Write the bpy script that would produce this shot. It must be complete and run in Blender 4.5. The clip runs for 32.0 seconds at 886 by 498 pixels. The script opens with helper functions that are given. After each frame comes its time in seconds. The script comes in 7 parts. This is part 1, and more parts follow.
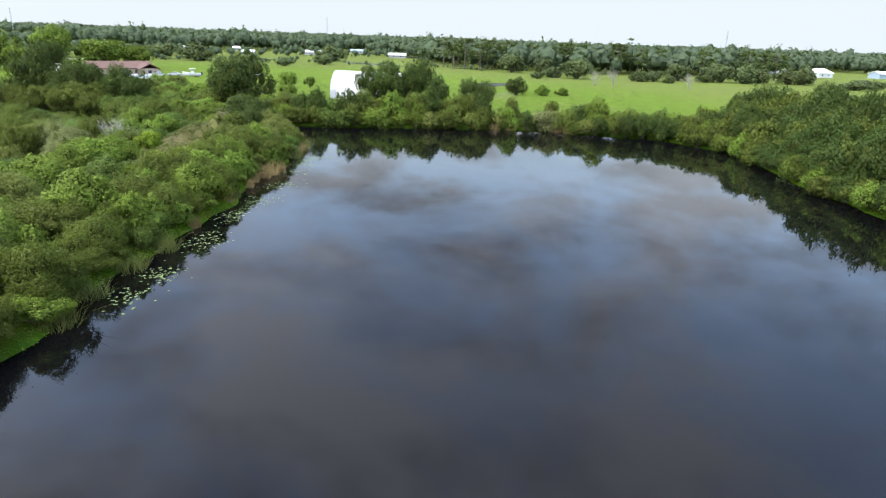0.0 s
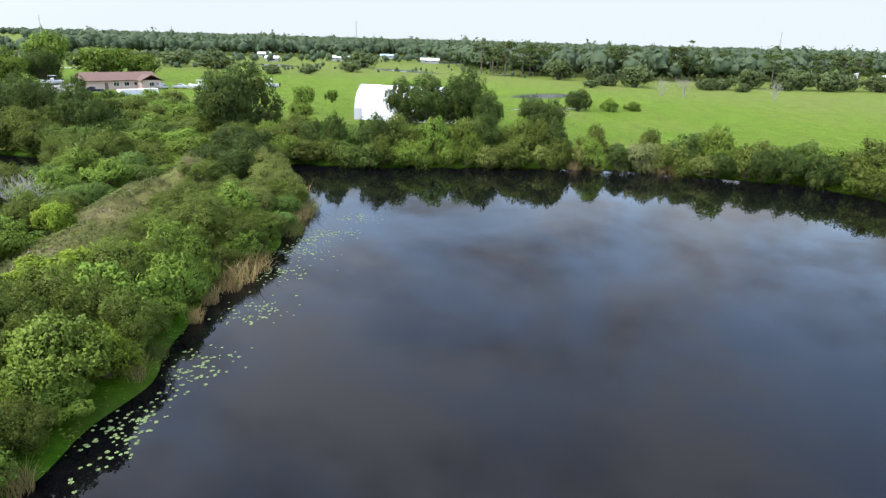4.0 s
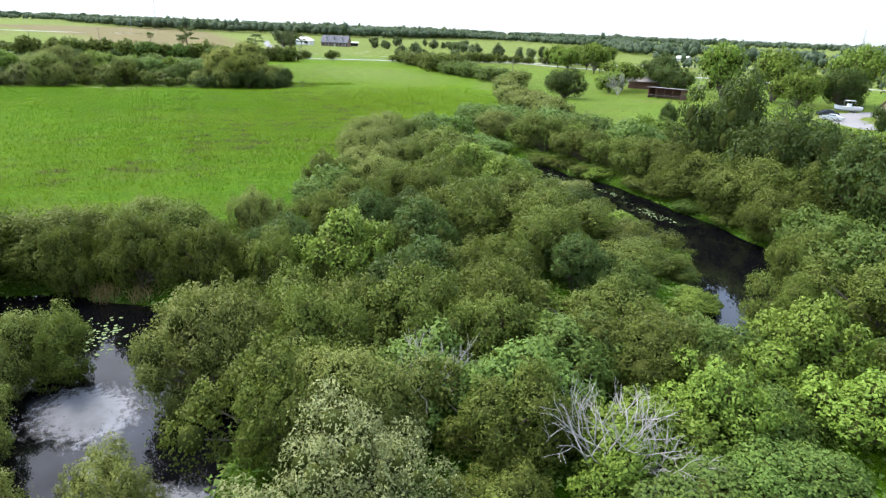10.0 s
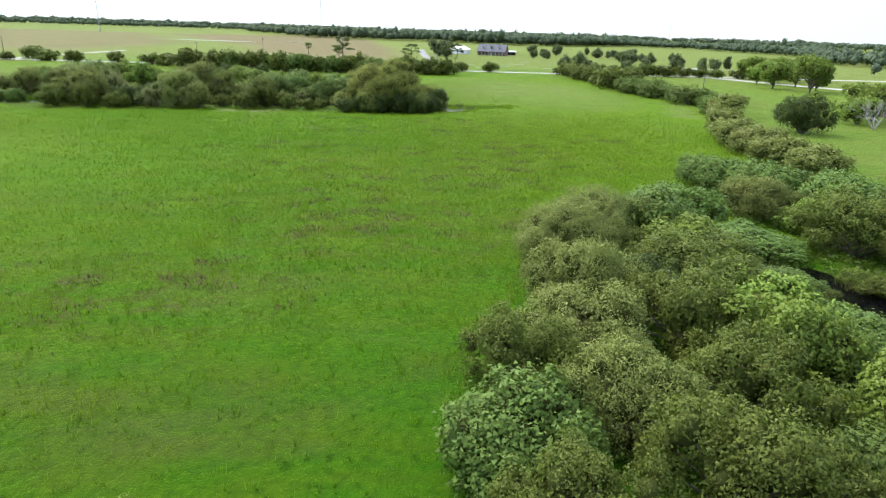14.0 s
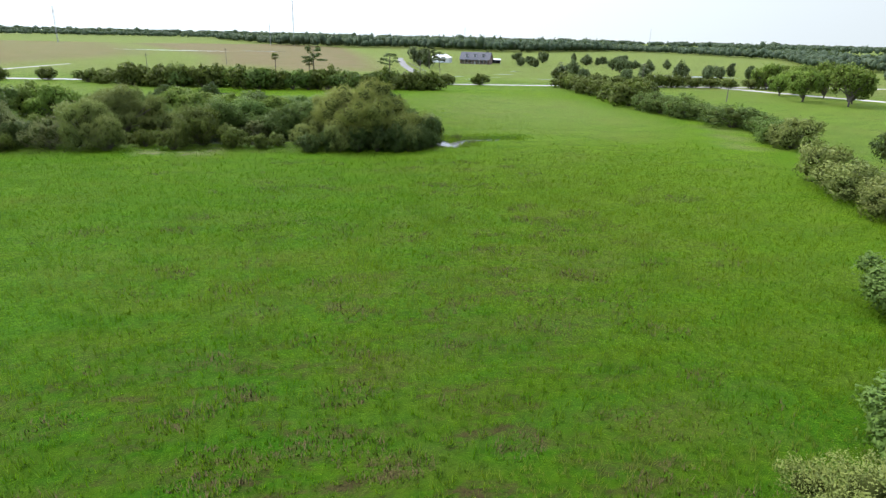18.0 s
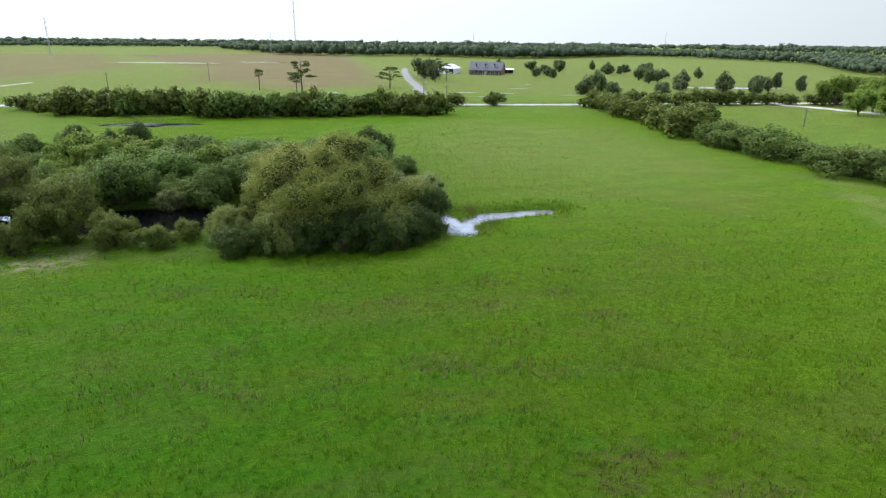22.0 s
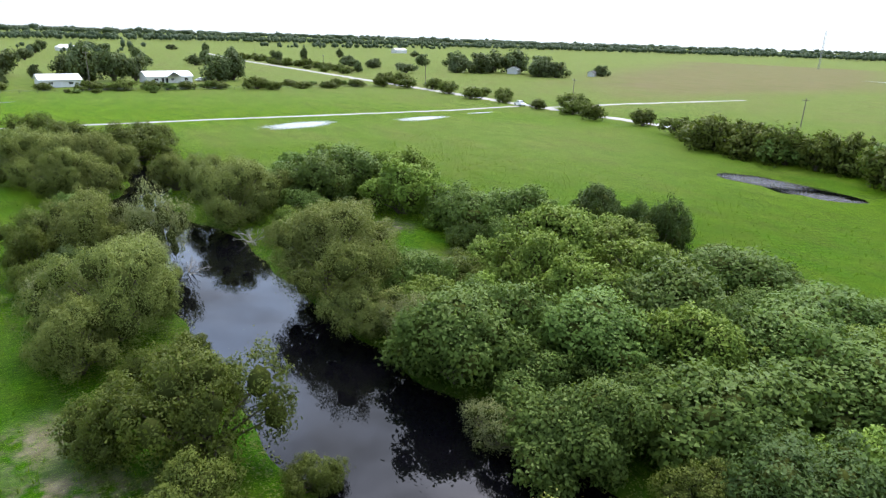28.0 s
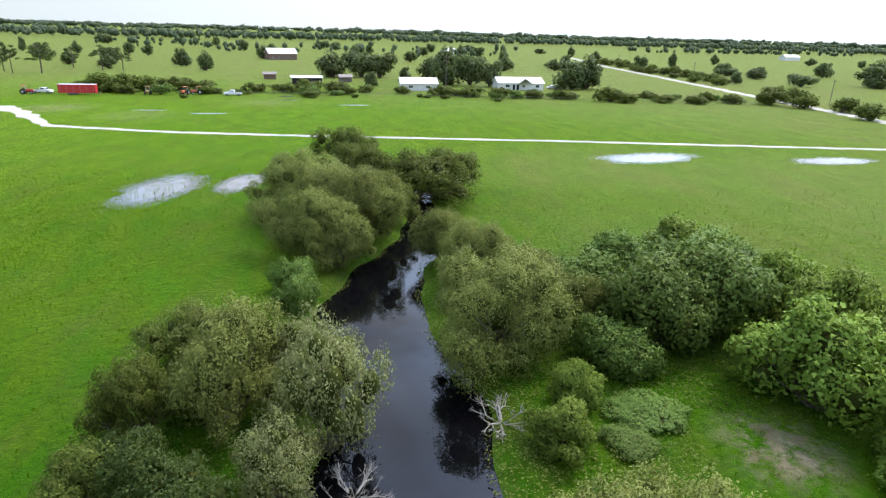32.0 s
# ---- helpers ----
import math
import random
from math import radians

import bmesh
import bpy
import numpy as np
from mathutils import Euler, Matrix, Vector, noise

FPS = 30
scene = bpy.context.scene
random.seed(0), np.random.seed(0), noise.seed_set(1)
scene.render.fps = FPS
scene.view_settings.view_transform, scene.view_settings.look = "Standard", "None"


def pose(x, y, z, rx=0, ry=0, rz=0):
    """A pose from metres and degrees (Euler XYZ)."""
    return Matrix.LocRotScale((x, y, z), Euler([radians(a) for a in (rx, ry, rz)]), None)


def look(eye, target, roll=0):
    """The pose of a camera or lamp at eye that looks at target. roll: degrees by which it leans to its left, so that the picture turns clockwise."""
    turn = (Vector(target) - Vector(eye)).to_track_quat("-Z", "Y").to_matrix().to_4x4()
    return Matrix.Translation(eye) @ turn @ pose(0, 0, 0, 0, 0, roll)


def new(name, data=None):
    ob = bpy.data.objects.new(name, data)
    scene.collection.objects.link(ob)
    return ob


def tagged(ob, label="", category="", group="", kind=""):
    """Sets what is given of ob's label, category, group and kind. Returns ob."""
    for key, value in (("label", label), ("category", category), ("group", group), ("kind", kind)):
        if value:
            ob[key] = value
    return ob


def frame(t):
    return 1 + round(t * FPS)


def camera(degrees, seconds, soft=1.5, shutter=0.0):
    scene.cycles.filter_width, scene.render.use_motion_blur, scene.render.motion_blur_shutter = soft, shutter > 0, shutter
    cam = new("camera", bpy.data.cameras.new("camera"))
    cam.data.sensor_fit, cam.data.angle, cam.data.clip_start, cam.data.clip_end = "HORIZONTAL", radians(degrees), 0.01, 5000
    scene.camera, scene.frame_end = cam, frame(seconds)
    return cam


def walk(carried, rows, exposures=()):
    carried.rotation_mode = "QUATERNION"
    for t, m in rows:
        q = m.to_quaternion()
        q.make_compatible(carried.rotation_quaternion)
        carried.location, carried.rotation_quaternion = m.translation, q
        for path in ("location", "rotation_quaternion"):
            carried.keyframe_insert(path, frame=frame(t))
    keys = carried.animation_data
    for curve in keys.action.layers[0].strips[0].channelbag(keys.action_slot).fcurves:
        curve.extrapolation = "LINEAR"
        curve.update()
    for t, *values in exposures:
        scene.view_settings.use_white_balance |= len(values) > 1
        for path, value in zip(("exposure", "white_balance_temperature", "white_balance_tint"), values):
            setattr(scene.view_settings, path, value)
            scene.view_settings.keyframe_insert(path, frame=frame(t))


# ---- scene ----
# ---- camera: a drone at about 18 to 22 m; seconds, x, y, z, yaw, pitch, roll ----
cam = camera(71.11, 32.0, soft=1.3)
ROWS = [
    (0.0, -0.01, 0.00, 17.15, -0.16, -18.77, 2.09),
    (0.5, -0.81, 4.21, 17.13, -0.23, -18.71, 2.00),
    (1.0, -1.47, 8.40, 17.19, -0.13, -18.70, 1.89),
    (1.5, -2.09, 12.71, 17.27, -0.01, -18.70, 1.78),
    (2.0, -2.70, 16.96, 17.36, 0.14, -18.65, 1.69),
    (2.5, -3.40, 21.41, 17.33, 0.32, -18.59, 1.65),
    (4.5, -5.73, 39.02, 17.63, 5.63, -18.64, 1.59),
    (5.0, -6.68, 43.57, 17.42, 12.06, -18.65, 1.69),
    (5.5, -7.74, 47.91, 17.38, 19.87, -18.78, 1.88),
    (6.0, -9.15, 52.12, 17.31, 23.25, -18.80, 1.91),
    (6.5, -11.00, 56.05, 17.28, 25.18, -18.82, 1.96),
    (7.0, -13.16, 59.96, 17.16, 32.13, -18.94, 2.12),
    (7.5, -15.72, 63.64, 17.00, 42.27, -19.15, 2.30),
    (8.0, -18.52, 66.94, 16.97, 53.06, -19.47, 2.43),
    (8.5, -21.61, 69.82, 16.92, 60.26, -19.60, 2.45),
    (9.0, -25.26, 72.16, 16.76, 61.86, -19.55, 2.43),
    (9.5, -28.90, 74.00, 16.67, 62.95, -19.46, 2.37),
    (10.0, -32.76, 75.59, 16.61, 66.58, -19.51, 2.34),
    (10.5, -36.74, 76.99, 16.54, 72.09, -19.61, 2.30),
    (11.0, -40.74, 78.06, 16.59, 75.77, -19.67, 2.27),
    (11.5, -44.25, 78.85, 16.60, 77.15, -19.57, 2.19),
    (12.0, -48.58, 79.38, 16.59, 78.00, -19.49, 2.20),
    (12.5, -52.79, 79.69, 16.76, 78.59, -19.47, 2.19),
    (13.0, -57.00, 80.04, 17.25, 79.12, -19.52, 2.10),
    (13.5, -61.42, 80.22, 17.54, 79.63, -19.49, 2.02),
    (14.0, -65.77, 80.47, 17.76, 80.07, -19.47, 1.93),
    (14.5, -70.12, 80.69, 17.93, 80.47, -19.45, 1.85),
    (15.0, -74.50, 80.95, 18.06, 80.88, -19.41, 1.77),
    (15.5, -78.81, 81.18, 18.11, 81.24, -19.36, 1.71),
    (17.5, -96.02, 82.59, 18.58, 78.52, -19.04, 1.51),
    (18.0, -100.17, 83.13, 18.60, 78.13, -18.94, 1.39),
    (18.5, -104.40, 83.92, 18.57, 78.03, -18.85, 1.24),
    (19.0, -108.93, 84.74, 18.52, 78.11, -18.79, 1.16),
    (19.5, -113.77, 85.66, 18.74, 78.25, -18.74, 1.09),
    (20.0, -118.91, 86.75, 19.13, 78.35, -18.70, 1.04),
    (20.5, -124.30, 87.94, 19.63, 78.50, -18.64, 0.99),
    (21.0, -129.86, 89.23, 20.00, 78.68, -18.60, 0.90),
    (21.5, -135.15, 90.39, 20.36, 78.87, -18.59, 0.76),
    (22.0, -140.72, 91.60, 20.83, 79.08, -18.53, 0.60),
    (22.5, -146.16, 92.68, 21.21, 79.29, -18.49, 0.48),
    (23.0, -151.62, 93.94, 21.28, 79.51, -18.42, 0.35),
    (23.5, -157.19, 95.14, 21.32, 79.72, -18.37, 0.23),
    (24.0, -162.63, 96.38, 21.39, 79.93, -18.33, 0.17),
    (24.5, -167.80, 97.42, 21.57, 82.77, -18.29, 0.33),
    (25.0, -172.88, 98.41, 21.66, 92.46, -18.32, 0.73),
    (25.5, -177.88, 99.15, 21.56, 105.06, -18.43, 1.06),
    (27.5, -197.03, 96.11, 22.14, 132.28, -18.67, 1.62),
    (28.0, -201.22, 93.87, 22.16, 141.60, -18.83, 1.82),
    (28.5, -204.92, 91.07, 22.15, 150.24, -18.98, 1.96),
    (29.0, -208.00, 87.78, 22.17, 158.95, -19.16, 2.09),
    (29.5, -210.73, 83.99, 22.18, 166.33, -19.33, 2.12),
    (30.0, -212.93, 79.92, 22.20, 170.15, -19.39, 2.02),
    (30.5, -214.51, 75.49, 22.22, 171.54, -19.41, 1.93),
    (31.0, -215.76, 70.54, 22.23, 172.30, -19.43, 1.83),
    (31.5, -216.77, 65.69, 22.19, 172.75, -19.42, 1.74),
    (32.0, -217.59, 60.70, 22.13, 173.31, -19.40, 1.65),
]
walk(cam, [(t, pose(x, y, z, 90 + pitch, 0, yaw) @ pose(0, 0, 0, 0, 0, roll)) for t, x, y, z, yaw, pitch, roll in ROWS],
     [(0.0, 0.38), (5.0, 0.38), (8.0, 0.46), (10.0, 0.58), (12.0, 0.72), (14.0, 0.42), (18.0, 0.18), (22.0, 0.02), (24.0, -0.08), (25.0, -0.12), (28.0, 0.16), (32.0, 0.22)])

# ---- light: a bright, thinly clouded sky with a veiled sun ----
SUN_EL, SUN_AZ = 58.0, 215.0        # degrees; azimuth counted from +x to +y
world = bpy.data.worlds.new("sky")
scene.world = world
world.use_nodes = True
wn, wl = world.node_tree.nodes, world.node_tree.links
wn.clear()


def wnode(kind, **props):
    n = wn.new(kind)
    for k, v in props.items():
        n.inputs[k].default_value = v
    return n


sky = wn.new("ShaderNodeTexSky")
sky.sky_type = "NISHITA"
sky.sun_disc = False
sky.sun_elevation = radians(SUN_EL)
sky.sun_rotation = radians(90 - SUN_AZ)
sky.air_density, sky.dust_density = 1.0, 1.5
sky_lvl = wnode("ShaderNodeVectorMath")
sky_lvl.operation = "SCALE"
sky_lvl.inputs["Scale"].default_value = 0.46
wl.new(sky.outputs[0], sky_lvl.inputs[0])
# clouds lie on a high plane: the direction is divided by its height
geo = wn.new("ShaderNodeTexCoord")
sep = wn.new("ShaderNodeSeparateXYZ")
wl.new(geo.outputs["Generated"], sep.inputs[0])
zz = wnode("ShaderNodeMath")
zz.operation = "MAXIMUM"
wl.new(sep.outputs["Z"], zz.inputs[0])
zz.inputs[1].default_value = 0.0
za = wnode("ShaderNodeMath")
za.operation = "ADD"
wl.new(zz.outputs[0], za.inputs[0])
za.inputs[1].default_value = 0.16
div = wnode("ShaderNodeVectorMath")
div.operation = "DIVIDE"
cmb = wn.new("ShaderNodeCombineXYZ")
for k in "XYZ":
    wl.new(za.outputs[0], cmb.inputs[k])
wl.new(geo.outputs["Generated"], div.inputs[0])
wl.new(cmb.outputs[0], div.inputs[1])
cl = wnode("ShaderNodeTexNoise", Scale=1.5, Detail=7.0, Roughness=0.58, Distortion=0.35)
wl.new(div.outputs[0], cl.inputs["Vector"])
cr = wn.new("ShaderNodeValToRGB")
cr.color_ramp.elements[0].position, cr.color_ramp.elements[0].color = 0.40, (0.30, 0.30, 0.30, 1)
cr.color_ramp.elements[1].position, cr.color_ramp.elements[1].color = 0.60, (1.0, 1.0, 1.0, 1)
wl.new(cl.outputs["Fac"], cr.inputs[0])
hz = wn.new("ShaderNodeMapRange")           # the veil thickens towards the horizon
hz.inputs["From Min"].default_value, hz.inputs["From Max"].default_value = 0.09, 0.32
hz.inputs["To Min"].default_value, hz.inputs["To Max"].default_value = 1.0, 0.0
wl.new(sep.outputs["Z"], hz.inputs["Value"])
mx = wnode("ShaderNodeMath")
mx.operation = "MAXIMUM"
wl.new(cr.outputs[0], mx.inputs[0])
wl.new(hz.outputs[0], mx.inputs[1])
cl2 = wnode("ShaderNodeTexNoise", Scale=1.3, Detail=6.0, Roughness=0.6)
wl.new(div.outputs[0], cl2.inputs["Vector"])
cgrey = wn.new("ShaderNodeValToRGB")
cgrey.color_ramp.elements[0].position, cgrey.color_ramp.elements[0].color = 0.38, (0.31, 0.35, 0.44, 1)
cgrey.color_ramp.elements[1].position, cgrey.color_ramp.elements[1].color = 0.60, (0.86, 0.92, 1.06, 1)
wl.new(cl2.outputs["Fac"], cgrey.inputs[0])
hcol = wn.new("ShaderNodeMix")
hcol.data_type = "RGBA"
hcol.inputs[7].default_value = (0.65, 0.72, 0.77, 1)
wl.new(hz.outputs[0], hcol.inputs[0])
wl.new(cgrey.outputs[0], hcol.inputs[6])
skymix = wn.new("ShaderNodeMix")
skymix.data_type = "RGBA"
wl.new(mx.outputs[0], skymix.inputs[0])
wl.new(sky_lvl.outputs[0], skymix.inputs[6])
wl.new(hcol.outputs[2], skymix.inputs[7])
# the veil glows round the hidden sun
sdir = wnode("ShaderNodeVectorMath")
sdir.operation = "DOT_PRODUCT"
wl.new(geo.outputs["Generated"], sdir.inputs[0])
sdir.inputs[1].default_value = (math.cos(radians(SUN_AZ)) * math.cos(radians(SUN_EL)), math.sin(radians(SUN_AZ)) * math.cos(radians(SUN_EL)), math.sin(radians(SUN_EL)))
glow = wn.new("ShaderNodeMapRange")
glow.interpolation_type = "SMOOTHSTEP"
glow.inputs["From Min"].default_value, glow.inputs["From Max"].default_value = -0.1, 1.0
glow.inputs["To Min"].default_value, glow.inputs["To Max"].default_value = 0.95, 2.0
wl.new(sdir.outputs["Value"], glow.inputs["Value"])
lit = wnode("ShaderNodeVectorMath")
lit.operation = "SCALE"
wl.new(skymix.outputs[2], lit.inputs[0])
wl.new(glow.outputs[0], lit.inputs["Scale"])
bg = wn.new("ShaderNodeBackground")
bg.inputs["Strength"].default_value = 1.05
wl.new(lit.outputs[0], bg.inputs[0])
wout = wn.new("ShaderNodeOutputWorld")
wl.new(bg.outputs[0], wout.inputs[0])

sun = new("sun", bpy.data.lights.new("sun", "SUN"))
sun.data.energy, sun.data.angle, sun.data.color = 2.4, radians(16), (1.0, 0.94, 0.83)
sa, se = radians(SUN_AZ), radians(SUN_EL)
sun.matrix_world = look((math.cos(sa) * math.cos(se) * 100, math.sin(sa) * math.cos(se) * 100, math.sin(se) * 100), (0, 0, 0))


# ---- materials ----
class Mat:
    """A node material under construction."""

    def __init__(self, name):
        self.m = bpy.data.materials.new(name)
        self.m.use_nodes = True
        self.n, self.l = self.m.node_tree.nodes, self.m.node_tree.links
        self.n.clear()
        self.out = self.n.new("ShaderNodeOutputMaterial")

    def node(self, kind, **props):
        nd = self.n.new(kind)
        for k, v in props.items():
            nd.inputs[k.replace("_", " ")].default_value = v
        return nd

    def link(self, a, b):
        self.l.new(a, b)

    def noise(self, scale, detail=4.0, rough=0.55, vec=None, dist=0.0):
        nd = self.node("ShaderNodeTexNoise", Scale=scale, Detail=detail, Roughness=rough, Distortion=dist)
        if vec is not None:
            self.link(vec, nd.inputs["Vector"])
        return nd.outputs["Fac"]

    def ramp(self, fac, *stops):
        nd = self.n.new("ShaderNodeValToRGB")
        e = nd.color_ramp.elements
        while len(e) < len(stops):
            e.new(0.5)
        for el, (p, c) in zip(e, stops):
            el.position, el.color = p, (*c, 1) if len(c) == 3 else c
        self.link(fac, nd.inputs[0])
        return nd.outputs[0]

    def mix(self, fac, a, b, mode="MIX"):
        nd = self.n.new("ShaderNodeMix")
        nd.data_type, nd.blend_type = "RGBA", mode
        for sock, v in ((nd.inputs[0], fac), (nd.inputs[6], a), (nd.inputs[7], b)):
            if isinstance(v, (int, float)):
                sock.default_value = v
            elif isinstance(v, tuple):
                sock.default_value = (*v, 1)
            else:
                self.link(v, sock)
        return nd.outputs[2]

    def math(self, op, a, b=0.0):
        nd = self.n.new("ShaderNodeMath")
        nd.operation = op
        for sock, v in ((nd.inputs[0], a), (nd.inputs[1], b)):
            if isinstance(v, (int, float)):
                sock.default_value = v
            else:
                self.link(v, sock)
        return nd.outputs[0]

    def pos(self):
        return self.n.new("ShaderNodeNewGeometry").outputs["Position"]

    def obj(self):
        return self.n.new("ShaderNodeTexCoord").outputs["Object"]

    def bump(self, height, strength=0.3, distance=0.05):
        nd = self.node("ShaderNodeBump", Strength=strength, Distance=distance)
        self.link(height, nd.inputs["Height"])
        return nd.outputs[0]

    def surface(self, color, rough=0.8, metal=0.0, normal=None, spec=0.5):
        b = self.node("ShaderNodeBsdfPrincipled", Roughness=rough, Metallic=metal)
        b.inputs["Specular IOR Level"].default_value = spec
        if isinstance(color, tuple):
            b.inputs["Base Color"].default_value = (*color, 1)
        else:
            self.link(color, b.inputs["Base Color"])
        if normal is not None:
            self.link(normal, b.inputs["Normal"])
        self.link(b.outputs[0], self.out.inputs[0])
        return b


def leaf_mat(name, dark, light, tip=None, trans=0.26, spec=0.14):
    """Foliage: every leaf its own tone, every plant a slightly different one, with light passing through."""
    m = Mat(name)
    g = m.n.new("ShaderNodeNewGeometry")
    oi = m.n.new("ShaderNodeObjectInfo")
    c = m.ramp(g.outputs["Random Per Island"], (0.0, tuple(.7 * a + .3 * b for a, b in zip(dark, light))), (0.5, light), (1.0, tuple(.65 * a + .35 * b for a, b in zip(tip or light, light))))
    big = m.noise(1.6, 3.0, vec=m.obj())
    c = m.mix(m.math("MULTIPLY", big, 0.45), c, tuple(0.7 * v for v in dark))
    h = m.node("ShaderNodeHueSaturation")
    m.link(m.math("ADD", m.math("MULTIPLY", oi.outputs["Random"], 0.016), 0.492), h.inputs["Hue"])
    m.link(m.math("ADD", m.math("MULTIPLY", oi.outputs["Random"], 0.4), 0.8), h.inputs["Value"])
    m.link(c, h.inputs["Color"])
    c = h.outputs[0]
    d = m.node("ShaderNodeBsdfPrincipled", Roughness=0.55)
    d.inputs["Specular IOR Level"].default_value = spec
    m.link(c, d.inputs["Base Color"])
    t = m.n.new("ShaderNodeBsdfTranslucent")
    m.link(m.mix(0.5, c, (0.16, 0.24, 0.02)), t.inputs["Color"])
    s = m.node("ShaderNodeMixShader", Fac=trans)
    m.link(d.outputs[0], s.inputs[1])
    m.link(t.outputs[0], s.inputs[2])
    m.link(s.outputs[0], m.out.inputs[0])
    return m.m


def plain(name, color, rough=0.6, metal=0.0, var=0.25, scale=3.0, bump=0.0, spec=0.5):
    """A painted, rendered or cast surface with grain and weathering."""
    m = Mat(name)
    p = m.obj()
    n1, n2 = m.noise(scale, 5.0, vec=p), m.noise(scale * 9, 3.0, vec=p)
    c = m.mix(m.math("MULTIPLY", n1, var * 1.6), color, tuple(v * 0.55 for v in color))
    c = m.mix(m.math("MULTIPLY", n2, var * 0.6), c, tuple(min(1, v * 1.25) for v in color))
    m.surface(c, rough, metal, m.bump(n2, bump, 0.02) if bump else None, spec)
    return m.m


WILLOW = leaf_mat("willow_leaf", (0.140, 0.168, 0.036), (0.200, 0.230, 0.054), (0.252, 0.280, 0.080))
OLIVE = leaf_mat("olive_leaf", (0.080, 0.106, 0.016), (0.118, 0.148, 0.024), (0.164, 0.194, 0.040))
BRIGHT = leaf_mat("bright_leaf", (0.120, 0.186, 0.022), (0.178, 0.260, 0.036), (0.252, 0.340, 0.060))
VINE = leaf_mat("vine_leaf", (0.080, 0.130, 0.024), (0.120, 0.188, 0.034), (0.174, 0.250, 0.054))
DARK = leaf_mat("dark_leaf", (0.042, 0.070, 0.015), (0.060, 0.095, 0.020), (0.084, 0.122, 0.030), 0.25)
LIME = leaf_mat("lime_leaf", (0.130, 0.190, 0.014), (0.225, 0.310, 0.028), (0.310, 0.395, 0.052), 0.32)
PINE = leaf_mat("pine_needle", (0.035, 0.055, 0.014), (0.080, 0.110, 0.028), (0.120, 0.150, 0.046), 0.2)
PALM = leaf_mat("palm_leaf", (0.060, 0.080, 0.024), (0.125, 0.160, 0.050), (0.180, 0.205, 0.080), 0.2)
GREYLEAF = leaf_mat("grey_leaf", (0.160, 0.180, 0.060), (0.240, 0.260, 0.098), (0.340, 0.350, 0.170))
REED = leaf_mat("dry_reed", (0.180, 0.115, 0.045), (0.370, 0.260, 0.125), (0.480, 0.370, 0.200), 0.3)
MOUNDG = leaf_mat("mound_weed", (0.070, 0.070, 0.022), (0.135, 0.135, 0.050), (0.200, 0.190, 0.090), 0.3)
REEDG = leaf_mat("green_reed", (0.080, 0.090, 0.024), (0.150, 0.165, 0.050), (0.240, 0.235, 0.095), 0.3)
LILY = leaf_mat("lily_leaf", (0.085, 0.125, 0.040), (0.165, 0.225, 0.085), (0.280, 0.310, 0.165), 0.05)
# bluish, lightened green: the haze of distance is put into this leaf colour
WOODS_HAZED = leaf_mat("hazed_far_wood_leaf", (0.074, 0.104, 0.056), (0.086, 0.118, 0.064), (0.100, 0.134, 0.074), 0.2, 0.05)
GOLDWILLOW = leaf_mat("great_willow_leaf", (0.166, 0.178, 0.034), (0.230, 0.242, 0.050), (0.284, 0.294, 0.072))
# green lightened for far trees, with some haze painted into the colour
PASTURE_HAZED = leaf_mat("hazed_pasture_leaf", (0.086, 0.116, 0.044), (0.118, 0.152, 0.060), (0.150, 0.186, 0.080), 0.2)
# dark twig green with the crown's inner shade put into the colour
CROWN_SHADE = plain("crown_shade", (0.062, 0.074, 0.018), 0.95, var=0.4, scale=2.0, spec=0.0)
BARK = plain("grey_bark", (0.14, 0.115, 0.09), 0.95, var=0.5, scale=6.0, bump=0.5, spec=0.2)
DEADWOOD = plain("dead_wood", (0.36, 0.34, 0.30), 0.9, var=0.4, scale=8.0, bump=0.3, spec=0.2)


